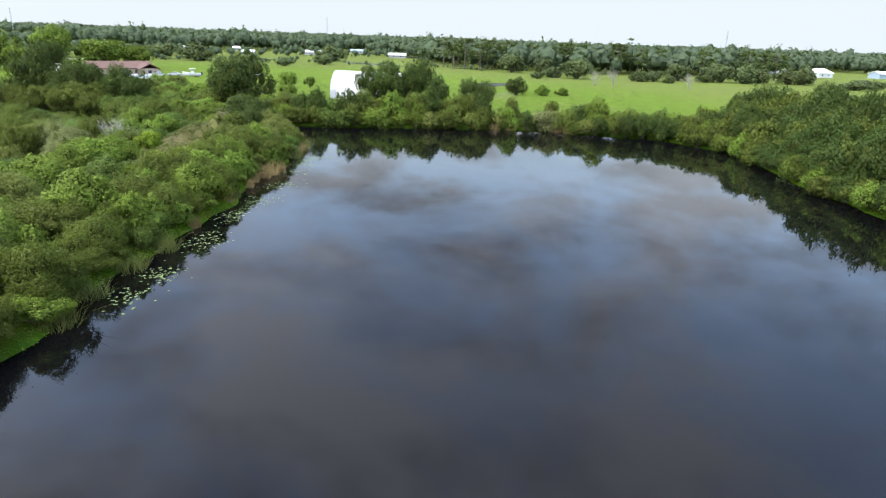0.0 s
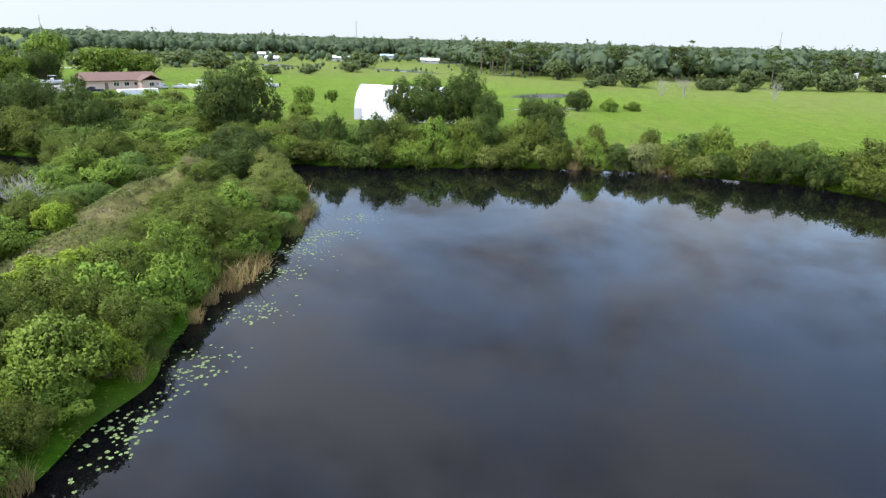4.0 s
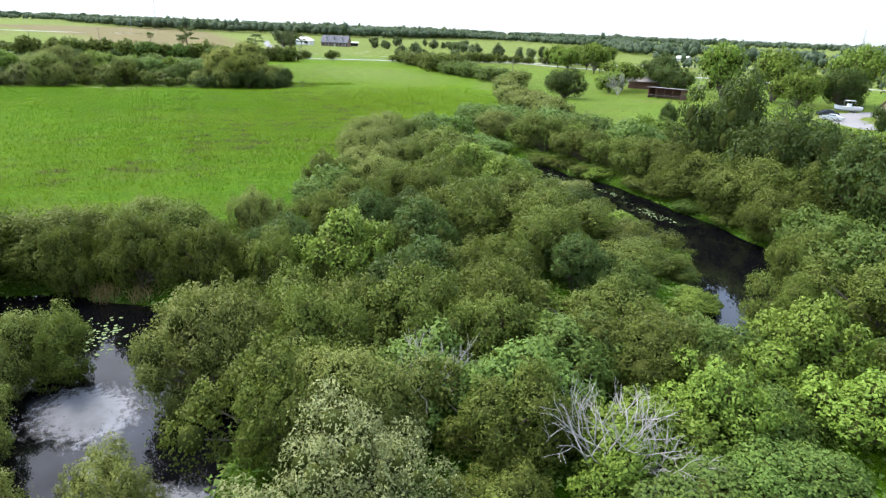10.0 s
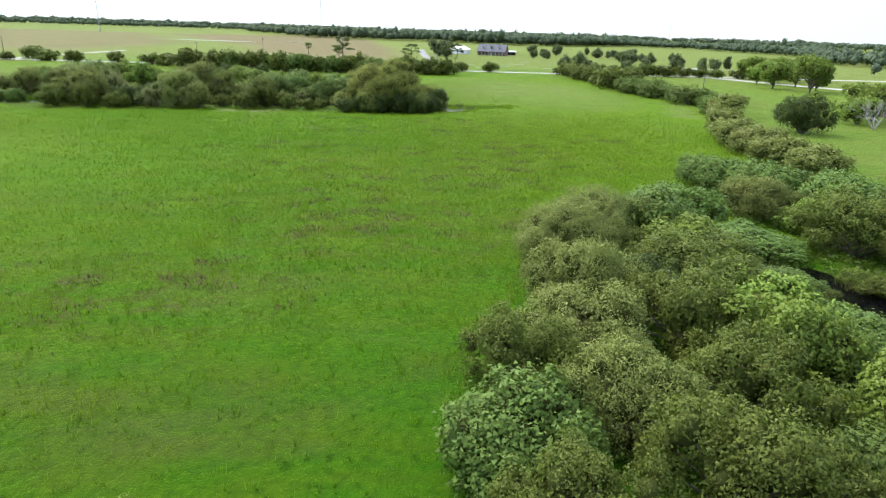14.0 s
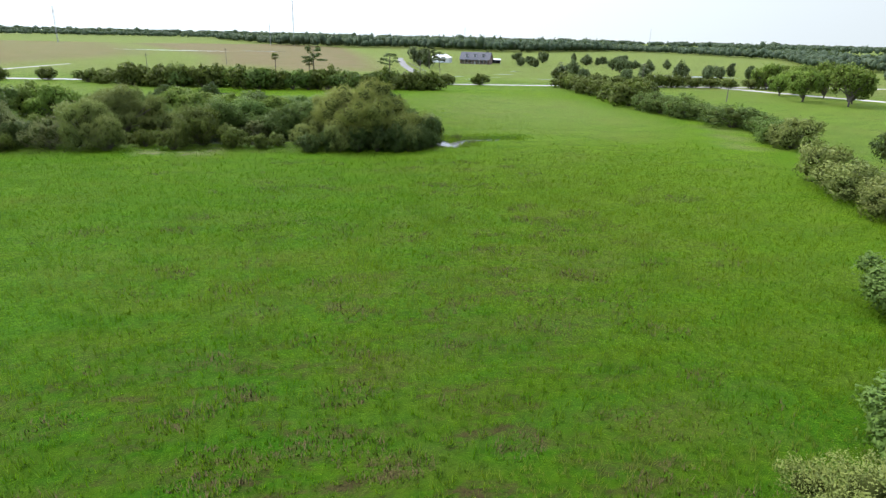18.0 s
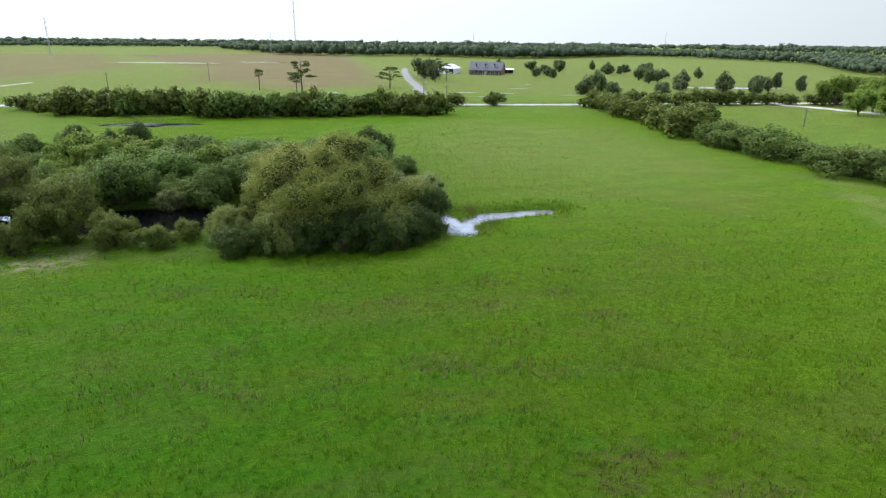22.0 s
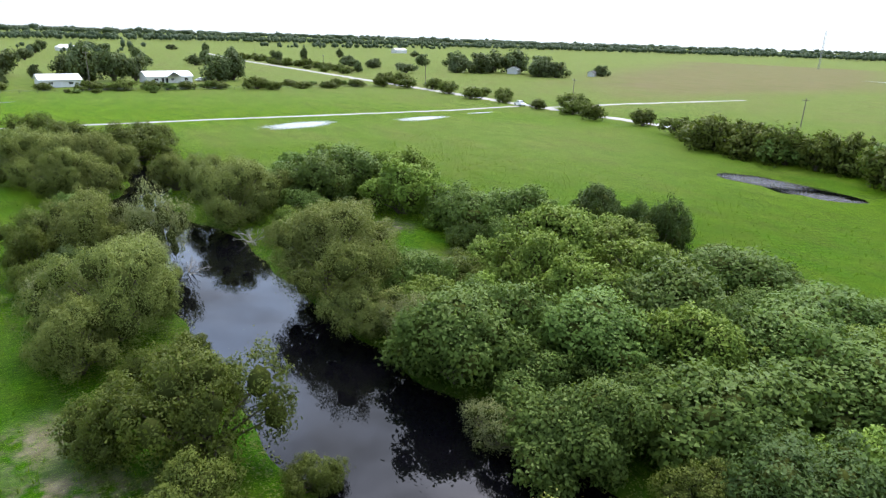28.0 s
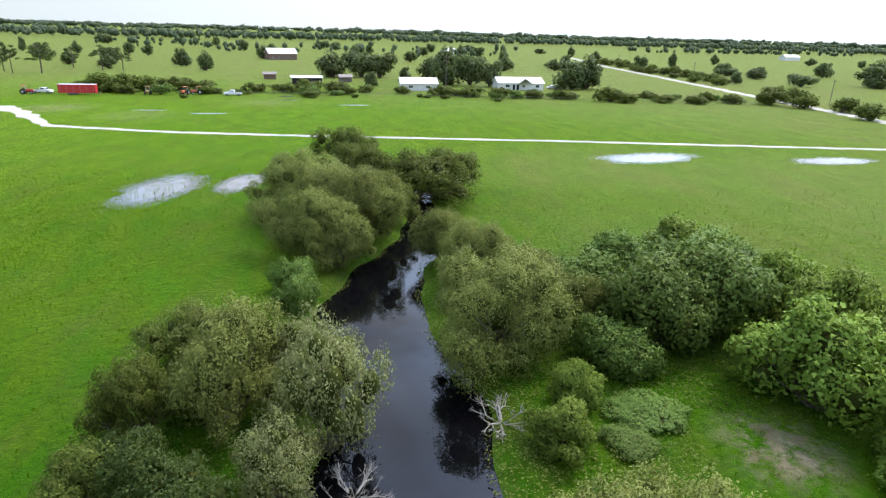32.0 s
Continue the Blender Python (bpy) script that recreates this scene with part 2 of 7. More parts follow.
def ground_mat():
    m = Mat("meadow_ground")
    p = m.pos()
    z = m.n.new("ShaderNodeVertexColor")
    z.layer_name = "zone"
    zs = m.n.new("ShaderNodeSeparateColor")
    m.link(z.outputs[0], zs.inputs[0])
    dry, brown, bare = zs.outputs[0], zs.outputs[1], zs.outputs[2]
    st = m.node("ShaderNodeMapping")                     # mowing and wind leave streaks along the field
    st.inputs["Rotation"].default_value = (0, 0, radians(-12))
    st.inputs["Scale"].default_value = (2.2, 0.8, 1.0)
    m.link(p, st.inputs["Vector"])
    streak = m.noise(0.045, 6.0, 0.62, st.outputs[0])
    broad = m.noise(0.014, 4.0, 0.5, p)
    tuft = m.noise(1.7, 5.0, 0.65, p)
    fine = m.noise(9.0, 3.0, 0.6, p)
    lush = m.ramp(tuft, (0.25, (0.010, 0.042, 0.0005)), (0.5, (0.020, 0.072, 0.0009)), (0.8, (0.035, 0.098, 0.0016)))
    pale = m.ramp(tuft, (0.25, (0.017, 0.044, 0.0009)), (0.5, (0.033, 0.072, 0.0014)), (0.8, (0.050, 0.095, 0.0028)))
    band = m.noise(0.16, 5.0, 0.6, st.outputs[0])
    c = m.mix(m.ramp(m.math("ADD", m.math("MULTIPLY", broad, 0.45), m.math("MULTIPLY", band, 0.55)), (0.44, (0, 0, 0)), (0.56, (1, 1, 1))), lush, pale)
    rust = m.ramp(fine, (0.3, (0.017, 0.015, 0.006)), (0.7, (0.058, 0.044, 0.016)))
    c = m.mix(m.math("MULTIPLY", m.ramp(streak, (0.52, (0, 0, 0)), (0.68, (1, 1, 1))), 0.25), c, rust)
    spots = m.ramp(m.noise(1.1, 4.0, 0.6, st.outputs[0]), (0.42, (0, 0, 0)), (0.54, (1, 1, 1)))
    drifts = m.ramp(m.noise(0.28, 6.0, 0.66, st.outputs[0]), (0.46, (0, 0, 0)), (0.60, (1, 1, 1)))
    c = m.mix(m.math("MULTIPLY", z.outputs["Alpha"], m.math("MULTIPLY", spots, drifts)), c, rust)
    patch = m.ramp(m.noise(0.09, 7.0, 0.68, st.outputs[0]), (0.47, (0, 0, 0)), (0.62, (1, 1, 1)))
    c = m.mix(m.math("MULTIPLY", patch, 0.24), c, m.ramp(fine, (0.3, (0.040, 0.046, 0.010)), (0.7, (0.085, 0.086, 0.024))))
    dryc = m.ramp(tuft, (0.25, (0.072, 0.092, 0.016)), (0.55, (0.114, 0.140, 0.030)), (0.8, (0.158, 0.180, 0.050)))
    c = m.mix(m.math("MULTIPLY", dry, m.ramp(m.noise(0.35, 5.0, 0.6, p), (0.2, (0.45, 0.45, 0.45)), (0.55, (1, 1, 1)))), c, dryc)
    faded = m.ramp(m.noise(0.045, 7.0, 0.66, st.outputs[0]), (0.46, (0, 0, 0)), (0.62, (1, 1, 1)))
    c = m.mix(m.math("MULTIPLY", m.math("MULTIPLY", dry, faded), 0.65), c, m.ramp(fine, (0.3, (0.085, 0.080, 0.024)), (0.7, (0.140, 0.124, 0.046))))
    brc = m.ramp(m.noise(0.06, 6.0, 0.6, st.outputs[0]), (0.3, (0.095, 0.110, 0.030)), (0.5, (0.138, 0.112, 0.050)), (0.8, (0.180, 0.140, 0.074)))
    c = m.mix(brown, c, brc)
    sand = m.ramp(m.noise(0.8, 6.0, 0.65, p), (0.3, (0.085, 0.062, 0.040)), (0.7, (0.21, 0.172, 0.126)))
    bm = m.math("MULTIPLY", bare, m.ramp(m.noise(0.9, 5.0, 0.6, p), (0.40, (0, 0, 0)), (0.58, (1, 1, 1))))
    c = m.mix(bm, c, sand)
    hgt = m.math("ADD", m.math("MULTIPLY", tuft, 0.8), m.math("MULTIPLY", fine, 0.35))
    b = m.surface(c, 0.9, 0.0, m.bump(hgt, 0.6, 0.3), 0.05)
    b.inputs["Sheen Roughness"].default_value = 0.28    # lit blade tips seen at a low angle
    mott = m.ramp(m.noise(0.13, 7.0, 0.68, st.outputs[0]), (0.34, (0.6, 0.6, 0.6)), (0.62, (1, 1, 1)))
    mott = m.mix(0.45, mott, m.ramp(tuft, (0.3, (0.4, 0.4, 0.4)), (0.7, (1, 1, 1))), "MULTIPLY")
    m.link(m.math("MULTIPLY", m.math("MULTIPLY", m.math("SUBTRACT", 1.0, brown), m.math("SUBTRACT", 1.0, m.math("MULTIPLY", dry, 0.5))), mott), b.inputs["Sheen Weight"])
    m.link(m.mix(0.8, c, m.mix(dry, (0.56, 0.82, 0.03), (0.50, 0.60, 0.16))), b.inputs["Sheen Tint"])
    return m.m


GROUND = ground_mat()


def water_mat():
    m = Mat("dark_water")
    p = m.pos()
    rip = m.noise(0.9, 3.0, 0.5, p)
    rip2 = m.noise(5.0, 2.0, 0.5, p)
    h = m.math("ADD", m.math("MULTIPLY", rip, 1.0), m.math("MULTIPLY", rip2, 0.15))
    c = m.mix(m.noise(0.03, 3.0, 0.5, p), (0.0016, 0.0016, 0.0024), (0.0030, 0.0028, 0.0036))
    b = m.surface(c, 0.016, 0.0, m.bump(h, 0.032, 0.06), 0.5)
    b.inputs["IOR"].default_value = 1.34
    return m.m


WATER = water_mat()


def puddle_mat():
    """Shallow standing water, breaking up into the grass or the open water round its rim."""
    m = Mat("shallow_puddle")
    p, o = m.pos(), m.obj()
    # muddy grey, made paler so that its colour carries some reflected sky
    c = m.mix(m.ramp(m.noise(0.8, 4.0, 0.6, p), (0.3, (0, 0, 0)), (0.7, (1, 1, 1))), (0.10, 0.104, 0.104), (0.18, 0.18, 0.19))
    b = m.surface(c, 0.06, 0.0, m.bump(m.noise(2.5, 3.0, 0.5, p), 0.05, 0.05), 0.5)
    b.inputs["IOR"].default_value = 1.33
    ln = m.n.new("ShaderNodeVectorMath")
    ln.operation = "LENGTH"
    m.link(o, ln.inputs[0])
    edge = m.math("ADD", m.math("MULTIPLY", ln.outputs["Value"], -1.0), m.math("MULTIPLY", m.noise(2.8, 8.0, 0.74, p), 1.85))
    mask = m.ramp(edge, (-0.0, (0, 0, 0)), (0.42, (1, 1, 1)))
    t = m.n.new("ShaderNodeBsdfTransparent")
    s = m.n.new("ShaderNodeMixShader")
    m.link(mask, s.inputs[0])
    m.link(t.outputs[0], s.inputs[1])
    m.link(b.outputs[0], s.inputs[2])
    m.link(s.outputs[0], m.out.inputs[0])
    return m.m


PUDDLE = puddle_mat()
ROADM = plain("shell_road", (0.43, 0.41, 0.365), 0.95, var=0.3, scale=0.5, bump=0.3, spec=0.2)
ASPHALT = plain("worn_drive", (0.23, 0.22, 0.21), 0.95, var=0.3, scale=0.4, bump=0.3, spec=0.2)
WHITEMETAL = plain("white_metal_roof", (0.80, 0.80, 0.79), 0.45, var=0.10, scale=0.7)
FABRIC = plain("white_fabric_cover", (0.83, 0.83, 0.83), 0.55, var=0.07, scale=0.5)
GREYPANEL = plain("grey_fabric_end", (0.42, 0.42, 0.45), 0.6, var=0.12, scale=0.8)
STUCCO = plain("pink_stucco", (0.56, 0.41, 0.34), 0.9, var=0.15, scale=1.0, bump=0.2)
WHITEWALL = plain("white_wall", (0.74, 0.74, 0.72), 0.8, var=0.12, scale=0.9)
GREYWALL = plain("weathered_white_wall", (0.40, 0.40, 0.38), 0.85, var=0.3, scale=0.9)
BROWNROOF = plain("brown_shingle", (0.150, 0.088, 0.068), 0.9, var=0.35, scale=1.4, bump=0.4)
GREYROOF = plain("grey_shingle", (0.115, 0.115, 0.125), 0.9, var=0.3, scale=1.2, bump=0.4)
BRICKWALL = plain("red_brown_brick", (0.21, 0.13, 0.10), 0.9, var=0.4, scale=2.5, bump=0.3)
REDWOOD = plain("weathered_red_wood", (0.155, 0.075, 0.050), 0.9, var=0.5, scale=1.5, bump=0.3)
TIMBER = plain("grey_timber", (0.17, 0.145, 0.12), 0.9, var=0.4, scale=3.0, bump=0.3)
RUST = plain("rusty_sheet", (0.24, 0.21, 0.19), 0.7, var=0.5, scale=1.0)
STEEL = plain("galvanised_steel", (0.42, 0.43, 0.44), 0.45, 0.7, var=0.2)
REDPAINT = plain("red_paint", (0.52, 0.030, 0.035), 0.4, var=0.15)
ORANGE = plain("orange_paint", (0.55, 0.13, 0.04), 0.5, var=0.25)
YELLOW = plain("ochre_paint", (0.45, 0.27, 0.06), 0.5, var=0.25)
WHITEPAINT = plain("white_paint", (0.78, 0.78, 0.78), 0.3, var=0.08)
SILVER = plain("silver_paint", (0.45, 0.47, 0.49), 0.3, 0.3, var=0.1)
NAVY = plain("dark_paint", (0.020, 0.022, 0.030), 0.25, var=0.15)
RUBBER = plain("black_rubber", (0.02, 0.02, 0.02), 0.9, var=0.2)
GLASS = plain("dark_glass", (0.015, 0.018, 0.022), 0.05, var=0.05)
# near-black lining; on openings it puts the shade inside into the colour
DARKIN = plain("painted_dark_interior", (0.02, 0.018, 0.016), 0.9, var=0.3)
ROCK = plain("pale_rock", (0.46, 0.44, 0.39), 0.9, var=0.5, scale=4.0, bump=0.6)
BLUE = plain("blue_paint", (0.34, 0.42, 0.48), 0.5, var=0.2)


# ---- helpers for building ----
rng = np.random.default_rng(7)


def mesh_of(name, verts, faces, mats=(), smooth=False, mat_index=None, normals=None):
    me = bpy.data.meshes.new(name)
    verts = np.asarray(verts, np.float32)
    if isinstance(faces, np.ndarray):
        n, k = faces.shape
        me.vertices.add(len(verts))
        me.vertices.foreach_set("co", verts.ravel())
        me.loops.add(n * k)
        me.loops.foreach_set("vertex_index", faces.astype(np.int32).ravel())
        me.polygons.add(n)
        me.polygons.foreach_set("loop_start", np.arange(0, n * k, k, dtype=np.int32))
        me.polygons.foreach_set("loop_total", np.full(n, k, np.int32))
        me.update(calc_edges=True)
    else:
        me.from_pydata([tuple(map(float, v)) for v in verts], [], faces)
    for mt in mats:
        me.materials.append(mt)
    if smooth:
        me.polygons.foreach_set("use_smooth", np.ones(len(me.polygons), bool))
    if normals is not None:
        me.polygons.foreach_set("use_smooth", np.ones(len(me.polygons), bool))
        me.normals_split_custom_set_from_vertices(normals.tolist())
    if mat_index is not None:
        me.polygons.foreach_set("material_index", np.asarray(mat_index, np.int32))
    return me


def part(name, bm, material, parent, label=""):
    me = bpy.data.meshes.new(name)
    bm.to_mesh(me)
    bm.free()
    me.materials.append(material)
    ob = new(name, me)
    ob.parent = parent
    if label:
        ob["label"] = label
    return ob


def child(name, me, parent, m=None, label=""):
    ob = new(name, me)
    ob.parent = parent
    if m is not None:
        ob.matrix_local = m
    if label:
        ob["label"] = label
    return ob


def base(name, m, label, category, group="", kind=""):
    ob = new(name)
    ob.empty_display_size = 0.3
    ob.matrix_world = m
    return tagged(ob, label, category, group, kind)


def box(bm, x0, y0, z0, x1, y1, z1, m=None, bevel=0.0):
    r = bmesh.ops.create_cube(bm, size=1.0, matrix=Matrix.Translation(((x0 + x1) / 2, (y0 + y1) / 2, (z0 + z1) / 2)) @ Matrix.Diagonal((x1 - x0, y1 - y0, z1 - z0, 1)))
    vs = r["verts"]
    if bevel:
        es = list({e for v in vs for e in v.link_edges})
        b = bmesh.ops.bevel(bm, geom=es, offset=bevel, segments=2, affect="EDGES", profile=0.6)
        vs = list({v for f in b["faces"] for v in f.verts} | {v for v in vs if v.is_valid})
    if m is not None:
        bmesh.ops.transform(bm, matrix=m, verts=vs)
    return vs


def bmbox(*a, **k):
    bm = bmesh.new()
    box(bm, *a, **k)
    return bm


def tube(bm, pts, radii, sides=6):
    """A tapered limb along points."""
    rings = []
    for i, p in enumerate(pts):
        p = Vector(p)
        a = Vector(pts[max(i - 1, 0)])
        b = Vector(pts[min(i + 1, len(pts) - 1)])
        q = (b - a).normalized().to_track_quat("Z", "Y")
        rings.append([bm.verts.new(p + q @ Vector((math.cos(k * math.tau / sides) * radii[i], math.sin(k * math.tau / sides) * radii[i], 0))) for k in range(sides)])
    for r0, r1 in zip(rings, rings[1:]):
        for k in range(sides):
            bm.faces.new((r0[k], r0[(k + 1) % sides], r1[(k + 1) % sides], r1[k]))
    bm.faces.new(rings[-1])
    bm.faces.new(rings[0][::-1])


# ---- the plan: water bodies, mound, zones ----
GZ = 0.6            # ground level; the water stands at 0
POND = [(-25, -60), (-24, 20), (-23.2, 32), (-23.8, 40), (-23.2, 48), (-22.2, 56), (-21.8, 62), (-22.9, 70), (-22.4, 78), (-21.8, 86), (-22.4, 95), (-26.8, 108), (-31.5, 118), (-31.5, 123),
        (-21, 122.5), (-5, 125), (3, 126), (18, 127), (31, 123.5), (40, 121.5), (46.5, 113), (50, 105), (49, 95), (48.5, 88), (48, 79), (49, 50), (50, -60)]
CANAL = [(-106, 117, 2.6), (-96, 117.2, 3.2), (-89, 118.6, 3.8), (-77, 117.4, 4.4), (-67, 116.2, 5.0), (-60, 111.8, 5.0), (-55.6, 106.4, 3.6), (-58.5, 99, 2.4), (-65, 87, 2.6), (-65, 77, 5), (-59, 71.5, 5.5), (-50, 70.5, 4.5), (-47, 66, 3)]
MARSH = [(-64, 73, 6), (-70, 66, 4.8), (-76, 54, 4), (-80, 20, 4)]
SLOUGH = [(-207, 107, 1.8), (-213, 105, 2.6), (-219, 98, 4), (-222, 88, 4), (-218.5, 76, 6.5), (-217.5, 65, 5.5), (-218, 50, 5.2), (-218.5, 38, 4.8), (-220, 28, 4.6), (-217, 15, 4.2),
          (-219, 5, 3.2), (-223, -5, 2.6), (-224, -20, 2), (-222, -34, 1.5)]
SIDEARM = [(-208.6, 107.4, 1.0), (-211, 108.4, 1.6), (-213.2, 112.0, 1.6), (-213.8, 116.5, 1.5), (-213.9, 120, .9)]
POOL = [(-314, 34, 1.6), (-311.5, 42, 4.2), (-310, 51, 5.0), (-308, 60, 2.4), (-307, 66, .8)]
MOUND = [(-35.4, 100.0, 5.0, 5.0), (-36.2, 95.5, 3.1, 5.8), (-36.6, 89, 3.4, 6.2), (-36.0, 83, 2.6, 5.8), (-35.0, 77, 2.3, 5.6), (-33.8, 70, 1.6, 5.2), (-33.0, 62, .9, 4.6)]


def d_poly(x, y, poly):
    """Signed distance to a polygon, inside negative."""
    d2 = np.full(x.shape, 1e12)
    ins = np.zeros(x.shape, bool)
    for (x0, y0), (x1, y1) in zip(poly, poly[1:] + poly[:1]):
        ex, ey = x1 - x0, y1 - y0
        t = np.clip(((x - x0) * ex + (y - y0) * ey) / (ex * ex + ey * ey), 0, 1)
        d2 = np.minimum(d2, (x - x0 - t * ex) ** 2 + (y - y0 - t * ey) ** 2)
        if y0 != y1:
            ins ^= ((y0 > y) != (y1 > y)) & (x < ex * (y - y0) / (y1 - y0) + x0)
    d = np.sqrt(d2)
    return np.where(ins, -d, d)


def d_line(x, y, line):
    """Signed distance to the banks of a channel given by its middle line and half widths."""
    best = np.full(x.shape, 1e9)
    for (x0, y0, w0), (x1, y1, w1) in zip(line, line[1:]):
        ex, ey = x1 - x0, y1 - y0
        t = np.clip(((x - x0) * ex + (y - y0) * ey) / (ex * ex + ey * ey), 0, 1)
        best = np.minimum(best, np.hypot(x - x0 - t * ex, y - y0 - t * ey) - (w0 + t * (w1 - w0)))
    return best


def wave(x, y):
    return 0.5 * np.sin(x * 0.71 + 1.3 * np.sin(y * 0.37)) + 0.5 * np.sin(y * 0.83 + 1.1 * np.sin(x * 0.43))


def d_water(x, y):
    d = d_poly(x, y, POND)
    for ln in (CANAL, MARSH, SLOUGH, SIDEARM, POOL):
        d = np.minimum(d, d_line(x, y, ln))
    return d + 0.5 * wave(x, y)


def ground_z(x, y):
    x, y = np.asarray(x, float), np.asarray(y, float)
    z = GZ * np.clip(d_water(x, y) / 1.4, -2.6, 1.0)
    top = np.zeros(x.shape)
    for (x0, y0, h0, w0), (x1, y1, h1, w1) in zip(MOUND, MOUND[1:]):
        ex, ey = x1 - x0, y1 - y0
        t = np.clip(((x - x0) * ex + (y - y0) * ey) / (ex * ex + ey * ey), 0, 1)
        d = np.hypot(x - x0 - t * ex, y - y0 - t * ey) / (w0 + t * (w1 - w0))
        top = np.maximum(top, (h0 + t * (h1 - h0)) * np.clip(1 - d, 0, 1) ** 1.0)
    return z + top * (1 + 0.16 * wave(x * 1.3, y * 1.1) + 0.08 * wave(x * 3.1, y * 2.7)) * (top > 0)


def steps(*spans):
    """Coordinates with a pitch of their own per span."""
    out = [spans[0][0]]
    for a, b, s in spans:
        n = max(1, round((b - a) / s))
        out += [a + (b - a) * (i + 1) / n for i in range(n)]
    return np.array(out)


gx = steps((-4600, -1200, 680), (-1200, -440, 60), (-440, -275, 6), (-275, -195, 1.25), (-195, -112, 3), (-112, 60, 1.25), (60, 160, 8), (160, 1000, 60), (1000, 4600, 720))
gy = steps((-4600, -1200, 680), (-1200, -240, 60), (-240, -60, 6), (-60, 140, 1.25), (140, 440, 5), (440, 1200, 60), (1200, 4600, 680))
X, Y = np.meshgrid(gx, gy, indexing="ij")
Z = ground_z(X, Y)
nx, ny = X.shape
idx = np.arange(nx * ny).reshape(nx, ny)
quads = np.stack([idx[:-1, :-1], idx[1:, :-1], idx[1:, 1:], idx[:-1, 1:]], -1).reshape(-1, 4)
ground_me = mesh_of("ground", np.stack([X, Y, Z], -1).reshape(-1, 3), quads, [GROUND], True)


def soft(d, w):
    return np.clip(0.5 - d / (2 * w), 0, 1)


mound_poly = [(-32, 103.5), (-38.4, 104.5), (-41, 98), (-41, 88), (-38.8, 77), (-35.5, 68), (-32, 67), (-32, 74), (-32.4, 82), (-32.6, 92)]
brown_poly = [(-1180, 60), (-1000, 128), (-620, 128), (-440, 118), (-425, 75), (-470, 30), (-620, 10), (-1050, -160)]
brown_poly2 = [(-1050, -420), (-1050, -180), (-640, -40), (-430, -70), (-470, -130), (-560, -190)]
dry = np.maximum(soft(d_poly(X, Y, mound_poly), 2.0), 0.9 * soft(d_poly(X, Y, [(-231, 172), (-199, 157), (-197, 160), (-229, 175)]), 2))
dry = np.maximum(dry, 0.85 * np.clip((np.hypot(X + 130, Y - 60) - 190) / 120, 0, 1))
dry = np.maximum(dry, 0.4 * soft(d_poly(X, Y, [(-205, 172), (-140, 150), (-40, 128), (60, 132), (400, 200), (400, 600), (-400, 600), (-340, 190)]), 6))
rust = np.zeros(X.shape)
for bx, by, rx_, ry_, s in ((-122, 86, 16, 20, 1), (-108, 66, 12, 16, .9), (-134, 98, 16, 14, .6), (-131, 82, 10, 30, .8), (-150, 104, 12, 22, .8), (-158, 96, 8, 20, .5), (-176, 92, 10, 26, .4), (-146, 97, 12, 16, .9), (-142, 88, 9, 14, .9), (-162, 106, 8, 14, .7), (-160, 72, 8, 16, .6), (-149, 73, 7, 12, .6), (-186, 106, 10, 26, .5), (-190, 72, 9, 22, .5), (-222, 140, 26, 26, .7), (-250, 125, 24, 26, .6), (-200, 128, 20, 22, .7), (-238, 158, 22, 14, .6), (-272, 140, 22, 26, .5), (-268, 10, 24, 30, .55), (-285, 60, 22, 26, .5), (-240, -24, 26, 20, .45)):
    rust = np.maximum(rust, s * np.clip(1.6 - 1.6 * np.hypot((X - bx) / rx_, (Y - by) / ry_), 0, 1))
for bx, by, rx_, ry_, s in ((-262, 135, 60, 45, .55), (-300, -10, 60, 70, .5), (-262, -40, 40, 30, .4), (-250, 0, 20, 30, .3)):
    dry = np.maximum(dry, s * np.clip(1.5 - 1.5 * np.hypot((X - bx) / rx_, (Y - by) / ry_), 0, 1))
brown = np.maximum(0.5 * soft(d_poly(X, Y, mound_poly), 2.0), soft(d_poly(X, Y, brown_poly), 12))
brown = np.maximum(brown, 0.8 * soft(d_poly(X, Y, brown_poly2), 20))
bare = np.zeros(X.shape)
for bx, by, br, s in ((-240, 34, 3, 1), (-236, 46.5, 3.4, 1), (-239.6, 48.6, 3, 1), (-233.6, 54, 2.4, 1), (-201.5, 64, 2.6, 1), (-203, 66, 3.5, .9), (-202, 58, 2.5, .8), (-236, 104, 2.5, .8), (-40, 96, 3, .8), (-37.5, 84, 2.2, .8), (-36, 76, 2.5, .8),
                      (-34, 98, 2, .7), (-42, 90, 2, .8), (-33, 104, 2.5, .7), (-135, -112, 9, .8), (-160, -100, 9, .5), (15, 200, 8, .8), (-128, 214, 8, .8), (-135, 222, 7, .7), (-186, -132, 10, .5)):
    bare = np.maximum(bare, s * np.clip(1.4 - np.hypot(X - bx, Y - by) / br, 0, 1))
bed = d_water(X, Y)
bare = np.maximum(bare, 0.1 * np.clip(1.0 - bed / 0.8, 0, 1))
ca = ground_me.color_attributes.new("zone", "FLOAT_COLOR", "POINT")
ca.data.foreach_set("color", np.stack([dry, brown, bare, rust], -1).astype(np.float32).ravel())
ground = tagged(new("ground", ground_me), "flat green pasture and marsh ground with banks", "ground", kind="structure")


def sheet(name, x0, y0, x1, y1, label):
    ob = new(name, mesh_of(name, [(x0, y0, 0), (x1, y0, 0), (x1, y1, 0), (x0, y1, 0)], [(0, 1, 2, 3)], [WATER]))
    return tagged(ob, label, "water", kind="structure")


sheet("water_pond", -34, -60, 52, 130, "large still pond of dark brown water")
sheet("water_canal", -120, 10, -34.004, 130, "narrow dark canal between overgrown banks")
sheet("water_slough", -232, -40, -200, 124, "dark water of a narrow slough under bushes")
